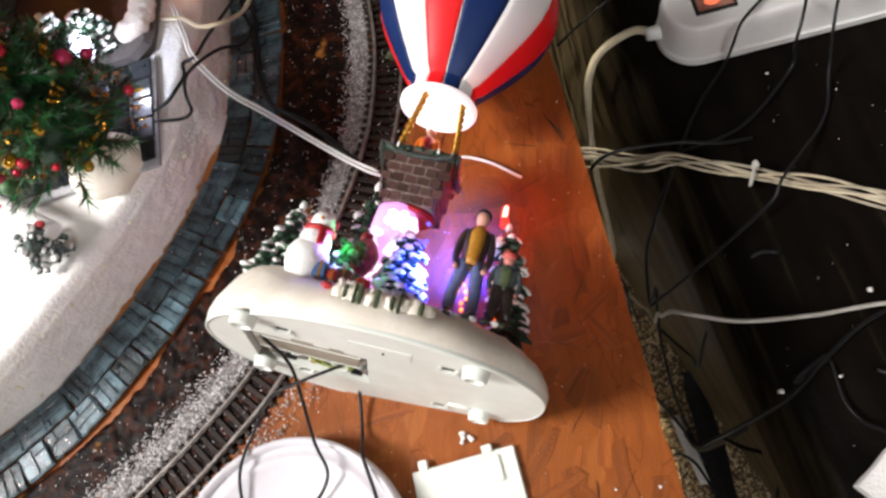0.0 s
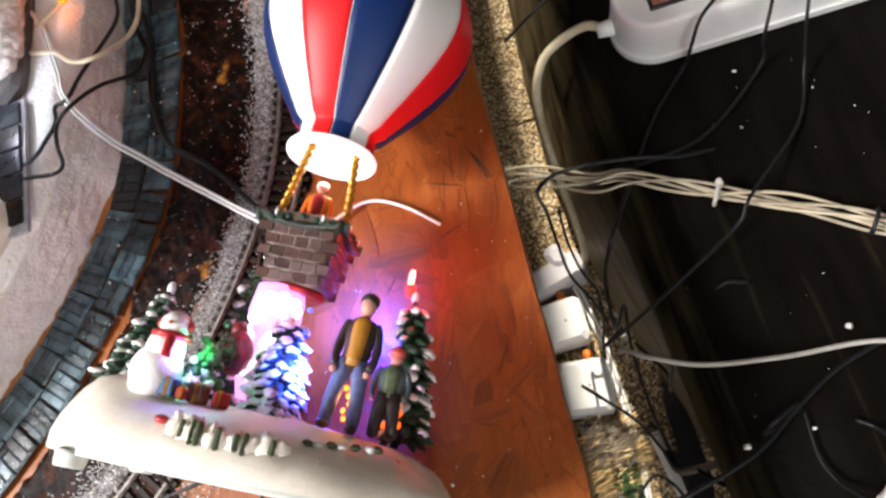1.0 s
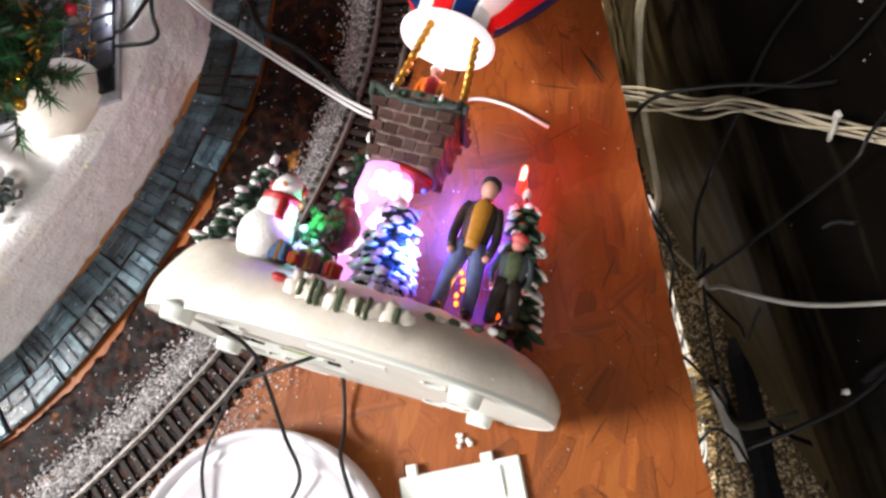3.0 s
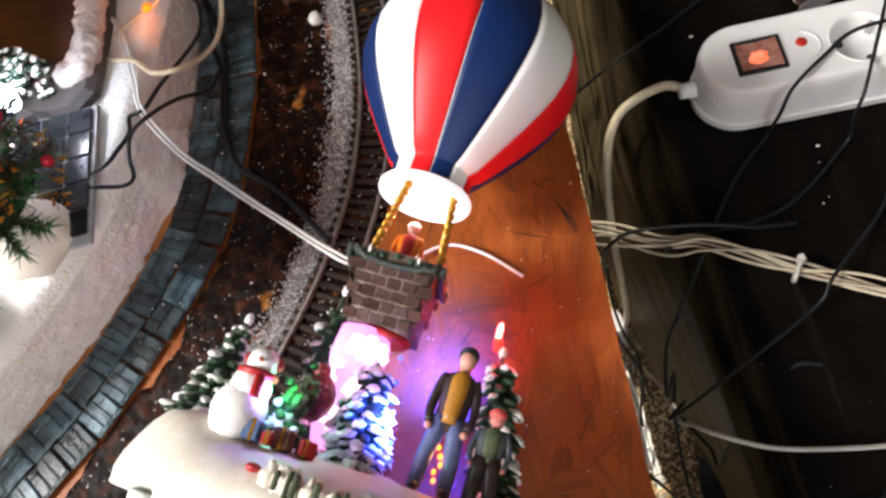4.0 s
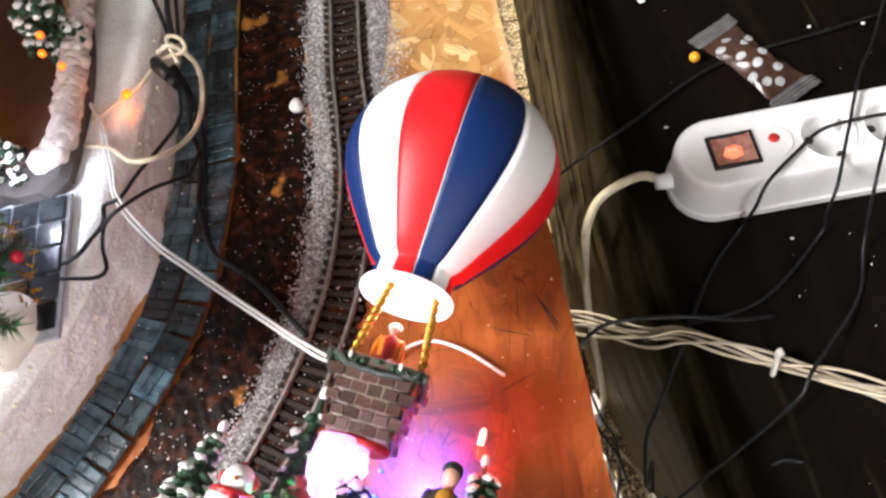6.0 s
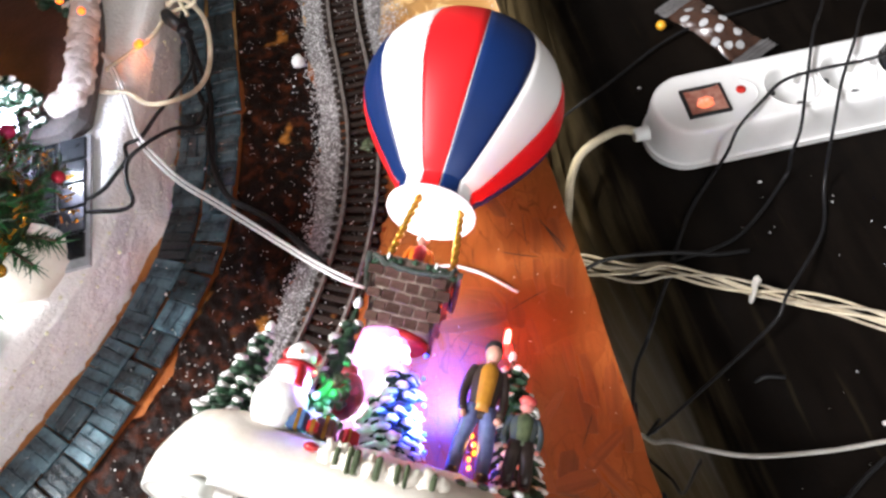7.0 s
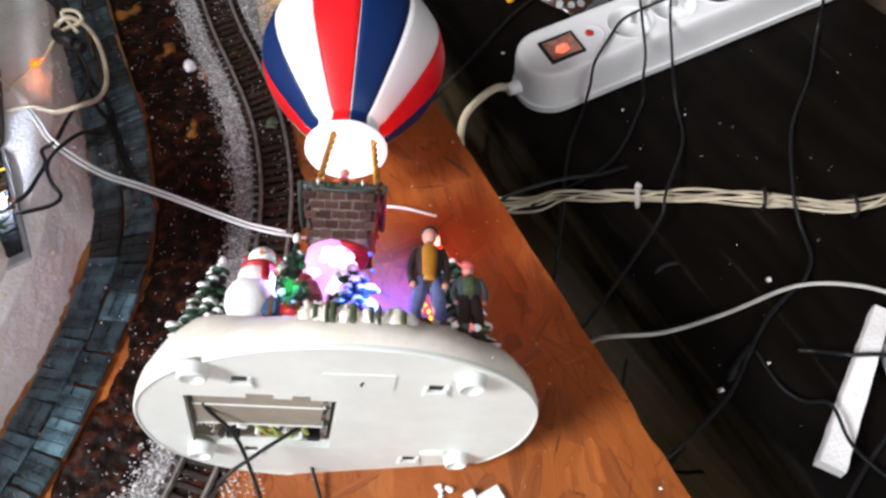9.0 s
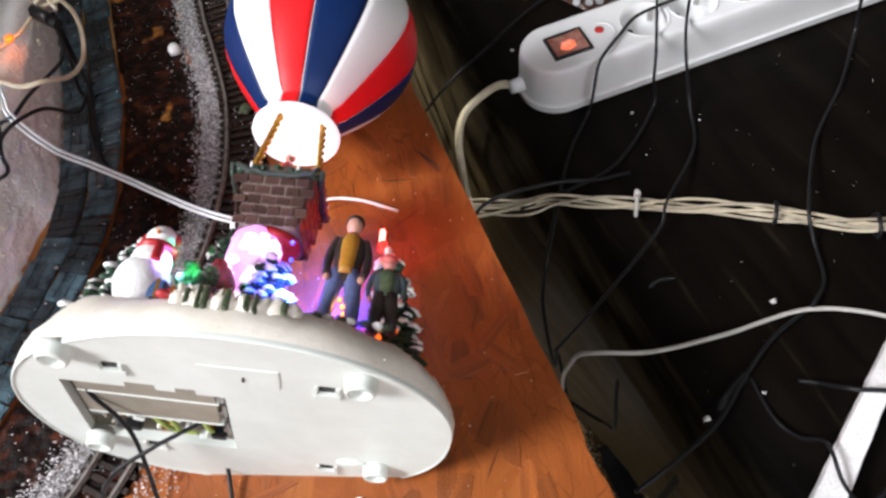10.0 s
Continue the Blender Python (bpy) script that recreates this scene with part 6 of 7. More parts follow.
cable("white_wire", [(-0.2440, 0.3320, 0.0510), (-0.2320, 0.3160, 0.0515), (-0.2180, 0.2870, 0.0515), kn, (-0.190, 0.248, 0.043), (-0.172, 0.236, 0.039), (-0.156, 0.226, 0.034), (-0.140, 0.217, 0.026), (-0.125, 0.208, 0.021), (-0.110, 0.200, 0.019), (-0.094, 0.2015, 0.008), (-0.072, 0.214, 0.0035), (-0.054, 0.210, 0.0035), (-0.035, 0.198, 0.003)], 0.00078, M_white, "thin white twin wire running from the village under the ornament", n=8, seg=110, group="white wires")
cable("white_wire", [(-0.2400, 0.3280, 0.0510), (-0.2280, 0.3120, 0.0515), (-0.2150, 0.2850, 0.0515), (kn[0] + 0.001, kn[1] + 0.002, kn[2] + 0.001), (-0.189, 0.2495, 0.0437), (-0.171, 0.2376, 0.0395), (-0.155, 0.2274, 0.0347), (-0.139, 0.2183, 0.0268), (-0.124, 0.2094, 0.0218), (-0.109, 0.2013, 0.0195)], 0.00072, M_white, "thin white twin wire running from the village under the ornament", seg=90, group="white wires")
bw = "thin black lamp wire lying on the snow"
for pts, r in (
        ([(-0.2020, 0.3460, 0.0450), (-0.1980, 0.3350, 0.0400), (-0.1960, 0.3180, 0.0400), (-0.2020, 0.2830, 0.0505), (-0.2070, 0.2680, 0.0520), (-0.2140, 0.2650, 0.0515), (-0.2120, 0.2560, 0.0515), (-0.2160, 0.2470, 0.0515), (-0.2220, 0.2380, 0.0515), (-0.2430, 0.2250, 0.0520)], 0.00105),
        ([(-0.2000, 0.3250, 0.0080), (-0.2000, 0.3050, 0.0150), (-0.1970, 0.2780, 0.0440), (-0.2040, 0.2630, 0.0525), (-0.2110, 0.2550, 0.0515), (-0.2090, 0.2430, 0.0515), (-0.2040, 0.2320, 0.0515), (-0.2090, 0.2280, 0.0515), (-0.2250, 0.2280, 0.0515), (-0.2450, 0.2230, 0.0520)], 0.00105),
        ([(-0.2000, 0.3490, 0.0480), (-0.2100, 0.3590, 0.0120), (-0.1990, 0.3300, 0.0070), (-0.1960, 0.3000, 0.0060), (-0.1890, 0.2780, 0.0060), (-0.1790, 0.2610, 0.0060), (-0.1550, 0.2450, 0.0060), (-0.1260, 0.2170, 0.0060)], 0.0015),
        ([(-0.2020, 0.3480, 0.0480), (-0.2090, 0.3560, 0.0200), (-0.2080, 0.3380, 0.0070), (-0.1970, 0.3150, 0.0060), (-0.1920, 0.2890, 0.0060)], 0.0013),
        ([(-0.2010, 0.3580, 0.0520), (-0.2160, 0.3870, 0.0520), (-0.2350, 0.4180, 0.0520), (-0.2540, 0.4390, 0.0530), (-0.2680, 0.4520, 0.0540)], 0.0012),
        ([(-0.2000, 0.3590, 0.0530), (-0.2130, 0.3920, 0.0500), (-0.2190, 0.4230, 0.0490), (-0.2320, 0.4550, 0.0500)], 0.0017),
        ([(-0.2000, 0.3640, 0.0500), (-0.2110, 0.3990, 0.0470), (-0.2230, 0.4380, 0.0470), (-0.2280, 0.4590, 0.0500)], 0.0012)):
    cable("lamp_wire", pts, r, M_black, bw, group="black lamp wires")
cable("ivory_lead", [(-0.2080, 0.3550, 0.0530), (-0.2000, 0.3560, 0.0560), (-0.1940, 0.3550, 0.0500), (-0.1920, 0.3540, 0.0400), (-0.1910, 0.3430, 0.0320), (-0.1910, 0.3260, 0.0300), (-0.1930, 0.3090, 0.0360), (-0.1950, 0.2910, 0.0500), (-0.2070, 0.2890, 0.0515), (-0.2190, 0.2970, 0.0515), (-0.2340, 0.3000, 0.0515)], 0.0013, M_ivory, "ivory lead looping over the edge of the snow slab")
cable("ivory_lead", [(-0.1970, 0.3490, 0.0500), (-0.2030, 0.3610, 0.0560), (-0.1960, 0.3610, 0.0550), (-0.1940, 0.3550, 0.0520), (-0.2060, 0.3500, 0.0520), (-0.2140, 0.3340, 0.0515), (-0.2260, 0.3220, 0.0515), (-0.2340, 0.3140, 0.0515)], 0.0011, M_ivory, "thin ivory lead looping over the edge of the snow slab")
for pts in ([(-0.2080, 0.3490, 0.0530), (-0.1970, 0.3370, 0.0530)], [(-0.2080, 0.3470, 0.0520), (-0.1940, 0.3350, 0.0500)]):
    bm = B()
    tube(bm, [Vector(pts[0]), Vector(pts[0]).lerp(Vector(pts[1]), 0.5), Vector(pts[1])], 0.0030, 10)
    single("wire_joint", bm, M_black, "black sleeved wire joint on the snow slab", "wire joint", "wire joints")
bm = B()
ball(bm, (-0.2190, 0.3290, 0.0525), (0.0024, 0.0030, 0.0020), 12, 8)
single("amber_bulb", bm, M_amber, "tiny glowing amber bulb on the snow slab", "lamp")
point_lamp("amber_bulb_light", (-0.2160, 0.3260, 0.0545), 0.006, (1.0, 0.18, 0.01), 0.002)

# ---- the village on the slab ----
tiles = thing("tiled_square", Matrix.Translation((-0.2335, 0.2720, SLAB + 0.0016)) @ Matrix.Rotation(radians(12), 4, "Z"), "square of black glazed tiles with pale joints", "tiled square")
bm = B()
box(bm, (-0.062, -0.036, 0.0012), (0.126, 0.074, 0.0022))
part("bed", bm, M_grout, tiles)
bm = B()
box(bm, (0, 0, 0), (0.0126, 0.0126, 0.0022), bev=0.0005)
tl_mesh = mesh_of("tile", bm, M_tile)
for i in range(9):
    for j in range(5):
        ob = part("tile", tl_mesh, None, tiles)
        ob.matrix_basis = Matrix.Translation((-0.0070 - 0.0138 * i, -0.0070 - 0.0138 * j, 0.0030)) @ Euler((radians(rng.uniform(-1.5, 1.5)), radians(rng.uniform(-1.5, 1.5)), radians(rng.uniform(-1, 1)))).to_matrix().to_4x4()
# raised terrace with a snowy rim, and an unseen house added on it
bm = B()
ter = [(-0.262, 0.400), (-0.250, 0.372), (-0.240, 0.335), (-0.2365, 0.303), (-0.2345, 0.283), (-0.238, 0.272), (-0.250, 0.267), (-0.275, 0.266), (-0.33, 0.215), (-0.46, 0.215), (-0.47, 0.42), (-0.34, 0.46)]
prism(bm, [(p.x, p.y) for p in spline([(*q, 0) for q in ter], 60)], SLAB + 0.0012, SLAB + 0.0085, bev=0.003)
terrace = single("house_terrace", bm, M_hwall, "dark rounded terrace plate carrying the model house", "terrace")
bm = B()
prism(bm, [(p.x, p.y) for p in spline([(-0.268, 0.402, 0), (-0.2585, 0.372, 0), (-0.2520, 0.335, 0), (-0.2495, 0.305, 0), (-0.2560, 0.285, 0), (-0.285, 0.277, 0), (-0.34, 0.222, 0), (-0.455, 0.222, 0), (-0.46, 0.415, 0), (-0.33, 0.45, 0)], 60)], SLAB + 0.0080, SLAB + 0.0110, bev=0.001)
part("brown_ground", bm, M_roof, terrace, "reddish brown painted ground")
bm = B()
for i, p in enumerate(spline([(-0.2570, 0.3970, 0.0640), (-0.2520, 0.3710, 0.0640), (-0.2480, 0.3450, 0.0620), (-0.2440, 0.3200, 0.0610), (-0.2420, 0.3030, 0.0600), (-0.2440, 0.2910, 0.0590), (-0.2480, 0.2870, 0.0590)], 130)):
    ball(bm, (p.x + rng.gauss(0, 0.0008), p.y, p.z - 0.0015), (rng.uniform(0.0060, 0.0078), rng.uniform(0.005, 0.007), rng.uniform(0.0046, 0.0058)), 10, 7, rough=0.45)
part("snow_rim", bm, M_rim, terrace, "thick rose grey snow rim")
# the house is out of view, sized to throw shade on the slab
HM = Matrix.Translation((-0.375, 0.300, SLAB + 0.0110)) @ Matrix.Rotation(radians(8), 4, "Z")
house = thing("shading_house", HM, "unseen model house, made tall to shade the snow slab", "model house")
bm = B()
box(bm, (0, 0, 0.060), (0.100, 0.190, 0.120), bev=0.002)
part("wall", bm, M_hwall, house)
for sd in (-1, 1):
    bm = B()

    def rf(u, v, sd=sd):
        return Vector((sd * (0.058 - 0.058 * u), (v - 0.5) * 0.206, 0.116 + 0.072 * u + 0.0008 * math.sin(u * 60)))
    grid(bm, 24, 4, rf)
    bmesh.ops.solidify(bm, geom=bm.faces[:], thickness=0.003)
    part("roof", bm, M_roof, house)
# lit panes and their lamp are added with the unseen house
for x, y in ((0.0502, -0.050), (0.0502, 0.0), (0.0502, 0.050)):
    bm = B()
    box(bm, (x, y, 0.050), (0.0016, 0.018, 0.024), bev=0.0004)
    wnd = part("window", bm, M_bark, house)
    bm = B()
    box(bm, (x + 0.0006, y, 0.050), (0.0014, 0.0145, 0.0205))
    part("pane", bm, M_lampon, wnd, "warm lit pane")
point_lamp("house_light", HM @ Vector((0.062, 0.0, 0.050)), 0.006, (1.0, 0.42, 0.08), 0.003)


def bush(name, p, r, mats, label, seed, n=90, snow=0.5, up=1.0):
    """A low moulded shrub of small clumps, partly under snow."""
    g = random.Random(seed)
    root = thing(name, Matrix.Translation(p), label, "shrub")
    b1, b2 = B(), B()
    for i in range(n):
        a, q, h = g.uniform(0, math.tau), r * g.random() ** 0.5, g.random()
        c = (q * math.cos(a) * (1.1 - 0.6 * h), q * math.sin(a) * (1.1 - 0.6 * h), up * r * 1.7 * h + 0.002)
        s = r * g.uniform(0.10, 0.20)
        ball(b1, c, s, 6, 5, rough=0.5)
        if g.random() < snow:
            ball(b2, (c[0], c[1], c[2] + s * 0.7), (s * 1.0, s * 1.0, s * 0.55), 6, 5, rough=0.4)
    part("foliage", b1, mats[0], root)
    part("snow", b2, mats[1], root, "white snow on the shrub")
    return root


bush("snowy_shrub", (-0.2640, 0.2830, SLAB + 0.008), 0.0110, (M_fir, M_snow), "dark snowy shrub beside the model house", 21, 110, 0.7, 1.2)
bush("snowy_shrub", (-0.2830, 0.2800, SLAB + 0.008), 0.0130, (M_fir, M_snow), "dark snowy shrub beside the model house", 22, 90, 0.7, 1.1)
bush("snowy_shrub", (-0.2590, 0.3590, SLAB + 0.009), 0.0150, (M_fir, M_snow), "green snowy shrub beside the snowy rim", 23, 110, 0.55, 1.2)
bush("frosted_shrub", (-0.2700, 0.1560, SLAB + 0.001), 0.0125, (M_frost, M_snow), "frosted grey green shrub standing in the snow", 24, 120, 0.6, 1.0)
for p in ((-0.2480, 0.3410, 0.0850), (-0.2430, 0.3290, 0.0850), (-0.2300, 0.3200, 0.0850)):
    bm = B()
    ball(bm, p, 0.0018, 10, 7)
    single("fairy_lamp", bm, M_amber, "tiny glowing amber fairy lamp in the shrub", "lamp", "fairy lamps")
bm = B()
ball(bm, (-0.2510, 0.2560, 0.0850), (0.0050, 0.0050, 0.0085), 14, 10)
single("white_lamp", bm, M_wled, "bright cool white lamp among the shrubs", "lamp")
point_lamp("white_lamp_light", (-0.2520, 0.2640, SLAB + 0.034), 0.120, (0.80, 0.88, 1.0), 0.004)
# red and white candy stick leaning in the snow
bm = B()
tube(bm, spline([(-0.3090, 0.1850, 0.0640), (-0.2810, 0.1710, 0.0670), (-0.2610, 0.1610, 0.0640)], 20), 0.0050, 14, 0)
candy = single("candy_stick", bm, [M_snow], "white candy stick with red marks leaning in the snow", "decoration")
for s in (0.15, 0.4, 0.65, 0.9):
    bm = B()
    c = Vector((-0.3090, 0.1850, 0.0640)).lerp(Vector((-0.2610, 0.1610, 0.0640)), s) + Vector((0.001, -0.001, 0.0062))
    ball(bm, c, (0.0030, 0.0022, 0.0014), 9, 6)
    part("red_mark", bm, M_red, candy)


def tinsel_tree(p, h, r, label, seed, tinsel=True):
    """A bristly wire tree on a white snow base: trunk, twigs with needles, tinsel and baubles."""
    g = random.Random(seed)
    root = thing("christmas_tree", Matrix.Translation(p), label, "christmas tree")
    bm = B()
    ball(bm, (0, 0, 0.005), (0.0210, 0.0190, 0.0125), 28, 14, rough=0.12)
    part("snow_base", bm, M_osnow, root, "rounded cream white snow base")
    bm = B()
    tube(bm, [(0, 0, 0.01), (0, 0, h * 0.5), (0, 0, h)], 0.0022, 8, taper=lambda u: 1 - 0.6 * u)
    part("trunk", bm, M_bark, root)
    vs, fs, tw = [], [], B()
    for i in range(210):
        s = 0.24 + 0.74 * (i / 210)
        a = i * 2.39996 + g.uniform(-0.3, 0.3)
        L = r * (1.08 - s) ** 0.8 * g.uniform(0.8, 1.1)
        o = Vector((0, 0, h * s))
        d = Vector((math.cos(a), math.sin(a), g.uniform(0.02, 0.35))).normalized()
        tube(tw, [o, o + d * L * 0.6, o + d * L + Vector((0, 0, 0.002))], 0.0005, 4)
        for k in range(84):
            t = 0.10 + 0.90 * k / 84
            b = o + d * L * t
            q = Vector((g.gauss(0, 1), g.gauss(0, 1), g.gauss(0, 1)))
            q = (q - d * q.dot(d)).normalized() * 0.8 + d * 0.6
            tip = b + q.normalized() * g.uniform(0.0050, 0.0090)
            w = d.cross(q).normalized() * 0.00050
            n0 = len(vs)
            vs += [tuple(b - w), tuple(b + w), tuple(tip)]
            fs.append((n0, n0 + 1, n0 + 2))
    part("twig", tw, M_bark, root)
    bm = B()
    for i in range(26):
        s = 0.30 + 0.62 * i / 26
        ball(bm, (0.15 * r * math.cos(i * 2.4) * (1.1 - s), 0.15 * r * math.sin(i * 2.4) * (1.1 - s), h * s), (0.50 * r * (1.08 - s), 0.50 * r * (1.08 - s), 0.006), 12, 6, rough=0.5)
    part("inner_foliage", bm, M_fir, root)
    me = bpy.data.meshes.new("needles")
    me.from_pydata(vs, [], fs)
    me.materials.append(M_needle)
    tagged(part("needle_foliage", me, None, root, "dense dark green needles"), kind="stuff")
    if tinsel:
        bm = B()
        pts = []
        for i in range(200):
            s = i / 199
            a = s * 26
            rr = r * 0.78 * (1.05 - 0.12 - 0.84 * s) ** 0.8
            pts.append(Vector((rr * math.cos(a), rr * math.sin(a), h * (0.26 + 0.70 * s) + 0.003 * math.sin(a * 3))))
        for i in range(1500):
            p0 = pts[g.randrange(200)]
            p0 = Vector((p0.x * g.uniform(0.85, 1.12), p0.y * g.uniform(0.85, 1.12), p0.z))
            d0 = Vector((g.gauss(0, 1), g.gauss(0, 1), g.gauss(0, 1))).normalized() * g.uniform(0.0014, 0.0040)
            w0 = d0.cross(Vector((g.gauss(0, 1), g.gauss(0, 1), g.gauss(0, 1)))).normalized() * 0.0007
            bm.faces.new([bm.verts.new(q) for q in (p0 - w0, p0 + w0, p0 + d0 + w0 * 0.5, p0 + d0 - w0 * 0.5)])
        tagged(part("gold_tinsel", bm, M_goldb, root, "bristly gold tinsel string"), kind="stuff")
        for i in range(34):
            s = g.uniform(0.34, 0.92)
            a = g.uniform(0, math.tau)
            rr = r * 1.0 * (1.06 - s) ** 0.8
            bm = B()
            ball(bm, (rr * math.cos(a), rr * math.sin(a), h * s), g.uniform(0.0018, 0.0042), 12, 8)
            part("bauble", bm, (M_berry, M_goldb, M_pinkb, M_goldb, M_berry, M_leaf)[i % 6], root)
    return root


tinsel_tree((-0.2480, 0.2030, SLAB), 0.130, 0.053, "bristly green christmas tree with gold tinsel on a snow base", 31)
tinsel_tree((-0.2670, 0.4180, SLAB + 0.001), 0.110, 0.036, "bristly green christmas tree on a white snow base", 32)
bm = B()
ball(bm, (-0.1512, 0.3545, 0.0035), (0.0040, 0.0037, 0.0034), 14, 10, rough=0.45)
single("white_pebble", bm, M_snow, "white snow pebble lying on the brown ground", "pebble")
bm = B()
for k in range(14):
    ball(bm, (-0.1085 + rng.gauss(0, 0.0026), 0.2885 + rng.gauss(0, 0.0022), 0.0046), (rng.uniform(0.0012, 0.0026), rng.uniform(0.0010, 0.0022), 0.0010), 8, 6, rough=0.6)
single("moss_scrap", bm, M_olive, "crumbly grey green scrap lying between the rails", "scrap")

# ---- floor gap beside the board ----
for p, s, turn, lb in (((-0.0100, 0.2230, -0.2950), (0.040, 0.038, 0.030), 12, "white plug adapter standing on the floor"), ((0.0040, 0.1695, -0.2950), (0.043, 0.043, 0.030), 4, "white plug adapter standing on the floor")):
    ad = thing("plug_adapter", Matrix.Translation((p[0], p[1], FLOOR)) @ Matrix.Rotation(radians(turn), 4, "Z"), lb, "adapter", "white adapters")
    bm = B()
    box(bm, (0, 0, s[2] / 2), s, bev=0.004)
    part("body", bm, M_white, ad)
    bm = B()
    box(bm, (0.004, 0, s[2] + 0.0002), (0.002, 0.002, 0.0012))
    part("screw", bm, M_grey, ad)
    bm = B()
    tube(bm, [(0.006, s[1] / 2, s[2] * 0.7), (0.006, s[1] / 2 + 0.008, s[2] * 0.7)], 0.0035, 10)
    part("strain_relief", bm, M_orange, ad)
pb = thing("plug_block", Matrix.Translation((-0.0110, 0.2640, FLOOR)) @ Matrix.Rotation(radians(24), 4, "Z"), "translucent white plug block on the floor", "plug")
bm = B()
box(bm, (0, 0, 0.018), (0.050, 0.022, 0.036), bev=0.003)
part("body", bm, M_lidw, pb)
bm = B()
box(bm, (0.008, 0.012, 0.030), (0.016, 0.022, 0.018), bev=0.004, turn=8)
part("neck", bm, M_lidw, pb)
for dx, r, m, lb in ((0, 0.0016, M_white, "white cable running along the floor"), (6, 0.0013, M_white, "white cable running along the floor")):
    cable("floor_cable", [(-0.0100, 0.2890, -0.3000), (0.0020, 0.2560, -0.3150), (0.0180, 0.2130, -0.3200), (0.0260, 0.1800, -0.3200), (0.0340, 0.1430, -0.3200), (0.0400, 0.0980, -0.3200), (0.0410, 0.0830, -0.3200), (0.0320, 0.0730, -0.3200), (0.0240, 0.0800, -0.3200), (0.0200, 0.0910, -0.3200)] if dx == 0 else [(-0.0070, 0.2900, -0.3000), (0.0060, 0.2570, -0.3150), (0.0220, 0.2130, -0.3200), (0.0290, 0.1810, -0.3200), (0.0370, 0.1440, -0.3200), (0.0430, 0.0990, -0.3200), (0.0440, 0.0800, -0.3200), (0.0370, 0.0650, -0.3200)], r, m, lb, group="floor cables")
cable("ivory_wire", [(-0.0080, 0.2660, -0.3100), (0.0100, 0.2670, -0.3120), (0.0200, 0.2570, -0.3080), (0.0230, 0.2470, -0.3000), (0.0240, 0.2400, -0.3000), (0.0330, 0.2250, -0.2900), (0.0390, 0.2130, -0.2750), (0.0400, 0.1960, -0.2500)], 0.0011, M_ivory, "thin kinked ivory wire beside the sheeting")
# flat black strap along the hem
bm = B()
st = spline([(0.0730, 0.1690, -0.3150), (0.0740, 0.1500, -0.3200), (0.0780, 0.1160, -0.3200), (0.0830, 0.0790, -0.3200), (0.0890, 0.0400, -0.3200)], 30)
rings = []
for i, p in enumerate(st):
    d = (st[min(29, i + 1)] - st[max(0, i - 1)]).normalized()
    n_ = Vector((-d.y, d.x, 0))
    w = 0.0095 + 0.001 * math.sin(i * 0.5)
    rings.append([bm.verts.new(p + n_ * a * w + Vector((0, 0, z))) for a, z in ((-1, -0.001), (1, -0.001), (1, 0.003), (0, 0.0042), (-1, 0.003))])
ring_faces(bm, rings, smooth=False)
single("black_strap", bm, M_black, "flat black strap lying along the hem of the sheeting", "strap")
bm = B()
c0 = Vector((*(0.0150, 0.1150, -0.3100)[:2], FLOOR + 0.004))
for i in range(190):
    a = rng.gauss(0.5, 0.22)
    d = Vector((math.cos(a), math.sin(a), 0)) * rng.uniform(0.018, 0.030)
    c = c0 + Vector((rng.gauss(0, 0.008), rng.gauss(0, 0.012), rng.uniform(0, 0.009)))
    tube(bm, [c - d, c + Vector((0, 0, rng.uniform(0, 0.004))), c + d], 0.0006, 4)
tagged(single("straw_bundle", bm, M_straw, "bundle of dry straw lying on the floor", "straw"), kind="stuff")
bm = B()
sp = (0.0290, 0.0990, -0.3150)
for i in range(110):
    ball(bm, (sp[0] + rng.gauss(0, 0.0045), sp[1] + rng.gauss(0, 0.008), FLOOR + rng.uniform(0.003, 0.016)), (0.0036, 0.0013, 0.0007), 6, 4, turn=Euler((rng.random() * 3, rng.random() * 3, rng.random() * 6)).to_matrix())
single("green_sprig", bm, M_leaf, "small green artificial sprig on the floor", "sprig")
# crumpled clear film over the straw
bm = B()
fp = (0.0180, 0.1250, -0.3150)
grid(bm, 18, 14, lambda u, v: Vector((fp[0] + 0.040 * (u - 0.5), fp[1] + 0.036 * (v - 0.5), FLOOR + 0.016 + 0.006 * nz(u * 4, v * 4, 1.7) + 0.004 * nz(u * 9, v * 9, 1.3))))
single("clear_film", bm, M_film, "crumpled piece of clear film lying over the straw", "film")
bm = B()
oa, ob_ = Vector((0.0520, 0.1330, -0.3180)), Vector((0.0710, 0.0780, -0.3180))
om = (oa + ob_) / 2
box(bm, (om.x, om.y, FLOOR + 0.005), (0.0085, (ob_ - oa).length, 0.006), turn=math.degrees(math.atan2(-(ob_ - oa).x, (ob_ - oa).y)), bev=0.001)
single("white_offcut", bm, M_foam, "white foam offcut lying on the floor", "offcut")
fg = B()
for i in range(900):
    x, y = rng.uniform(0.0, 0.16), rng.uniform(0.0, 0.26)
    if -0.012 < x - (0.060 - 0.42 * (y - 0.16)) < 0.03 or (x < 0.06 and y > 0.1):
        grain(fg, (x, y, FLOOR + 0.001), rng.uniform(0.0008, 0.0022), 0.5)
tagged(single("floor_chips", fg, M_chip, "loose brown and grey chips strewn on the floor", "chips"), kind="stuff")

# ---- scattered flecks ----


def flecks(name, n, place, lo, hi, mat, label):
    bm = B()
    for i in range(n):
        p = place()
        if p:
            grain(bm, p, rng.uniform(lo, hi) * (1 if rng.random() < 0.93 else 2.2), 0.5)
    tagged(single(name, bm, mat, label, "flecks"), kind="stuff")


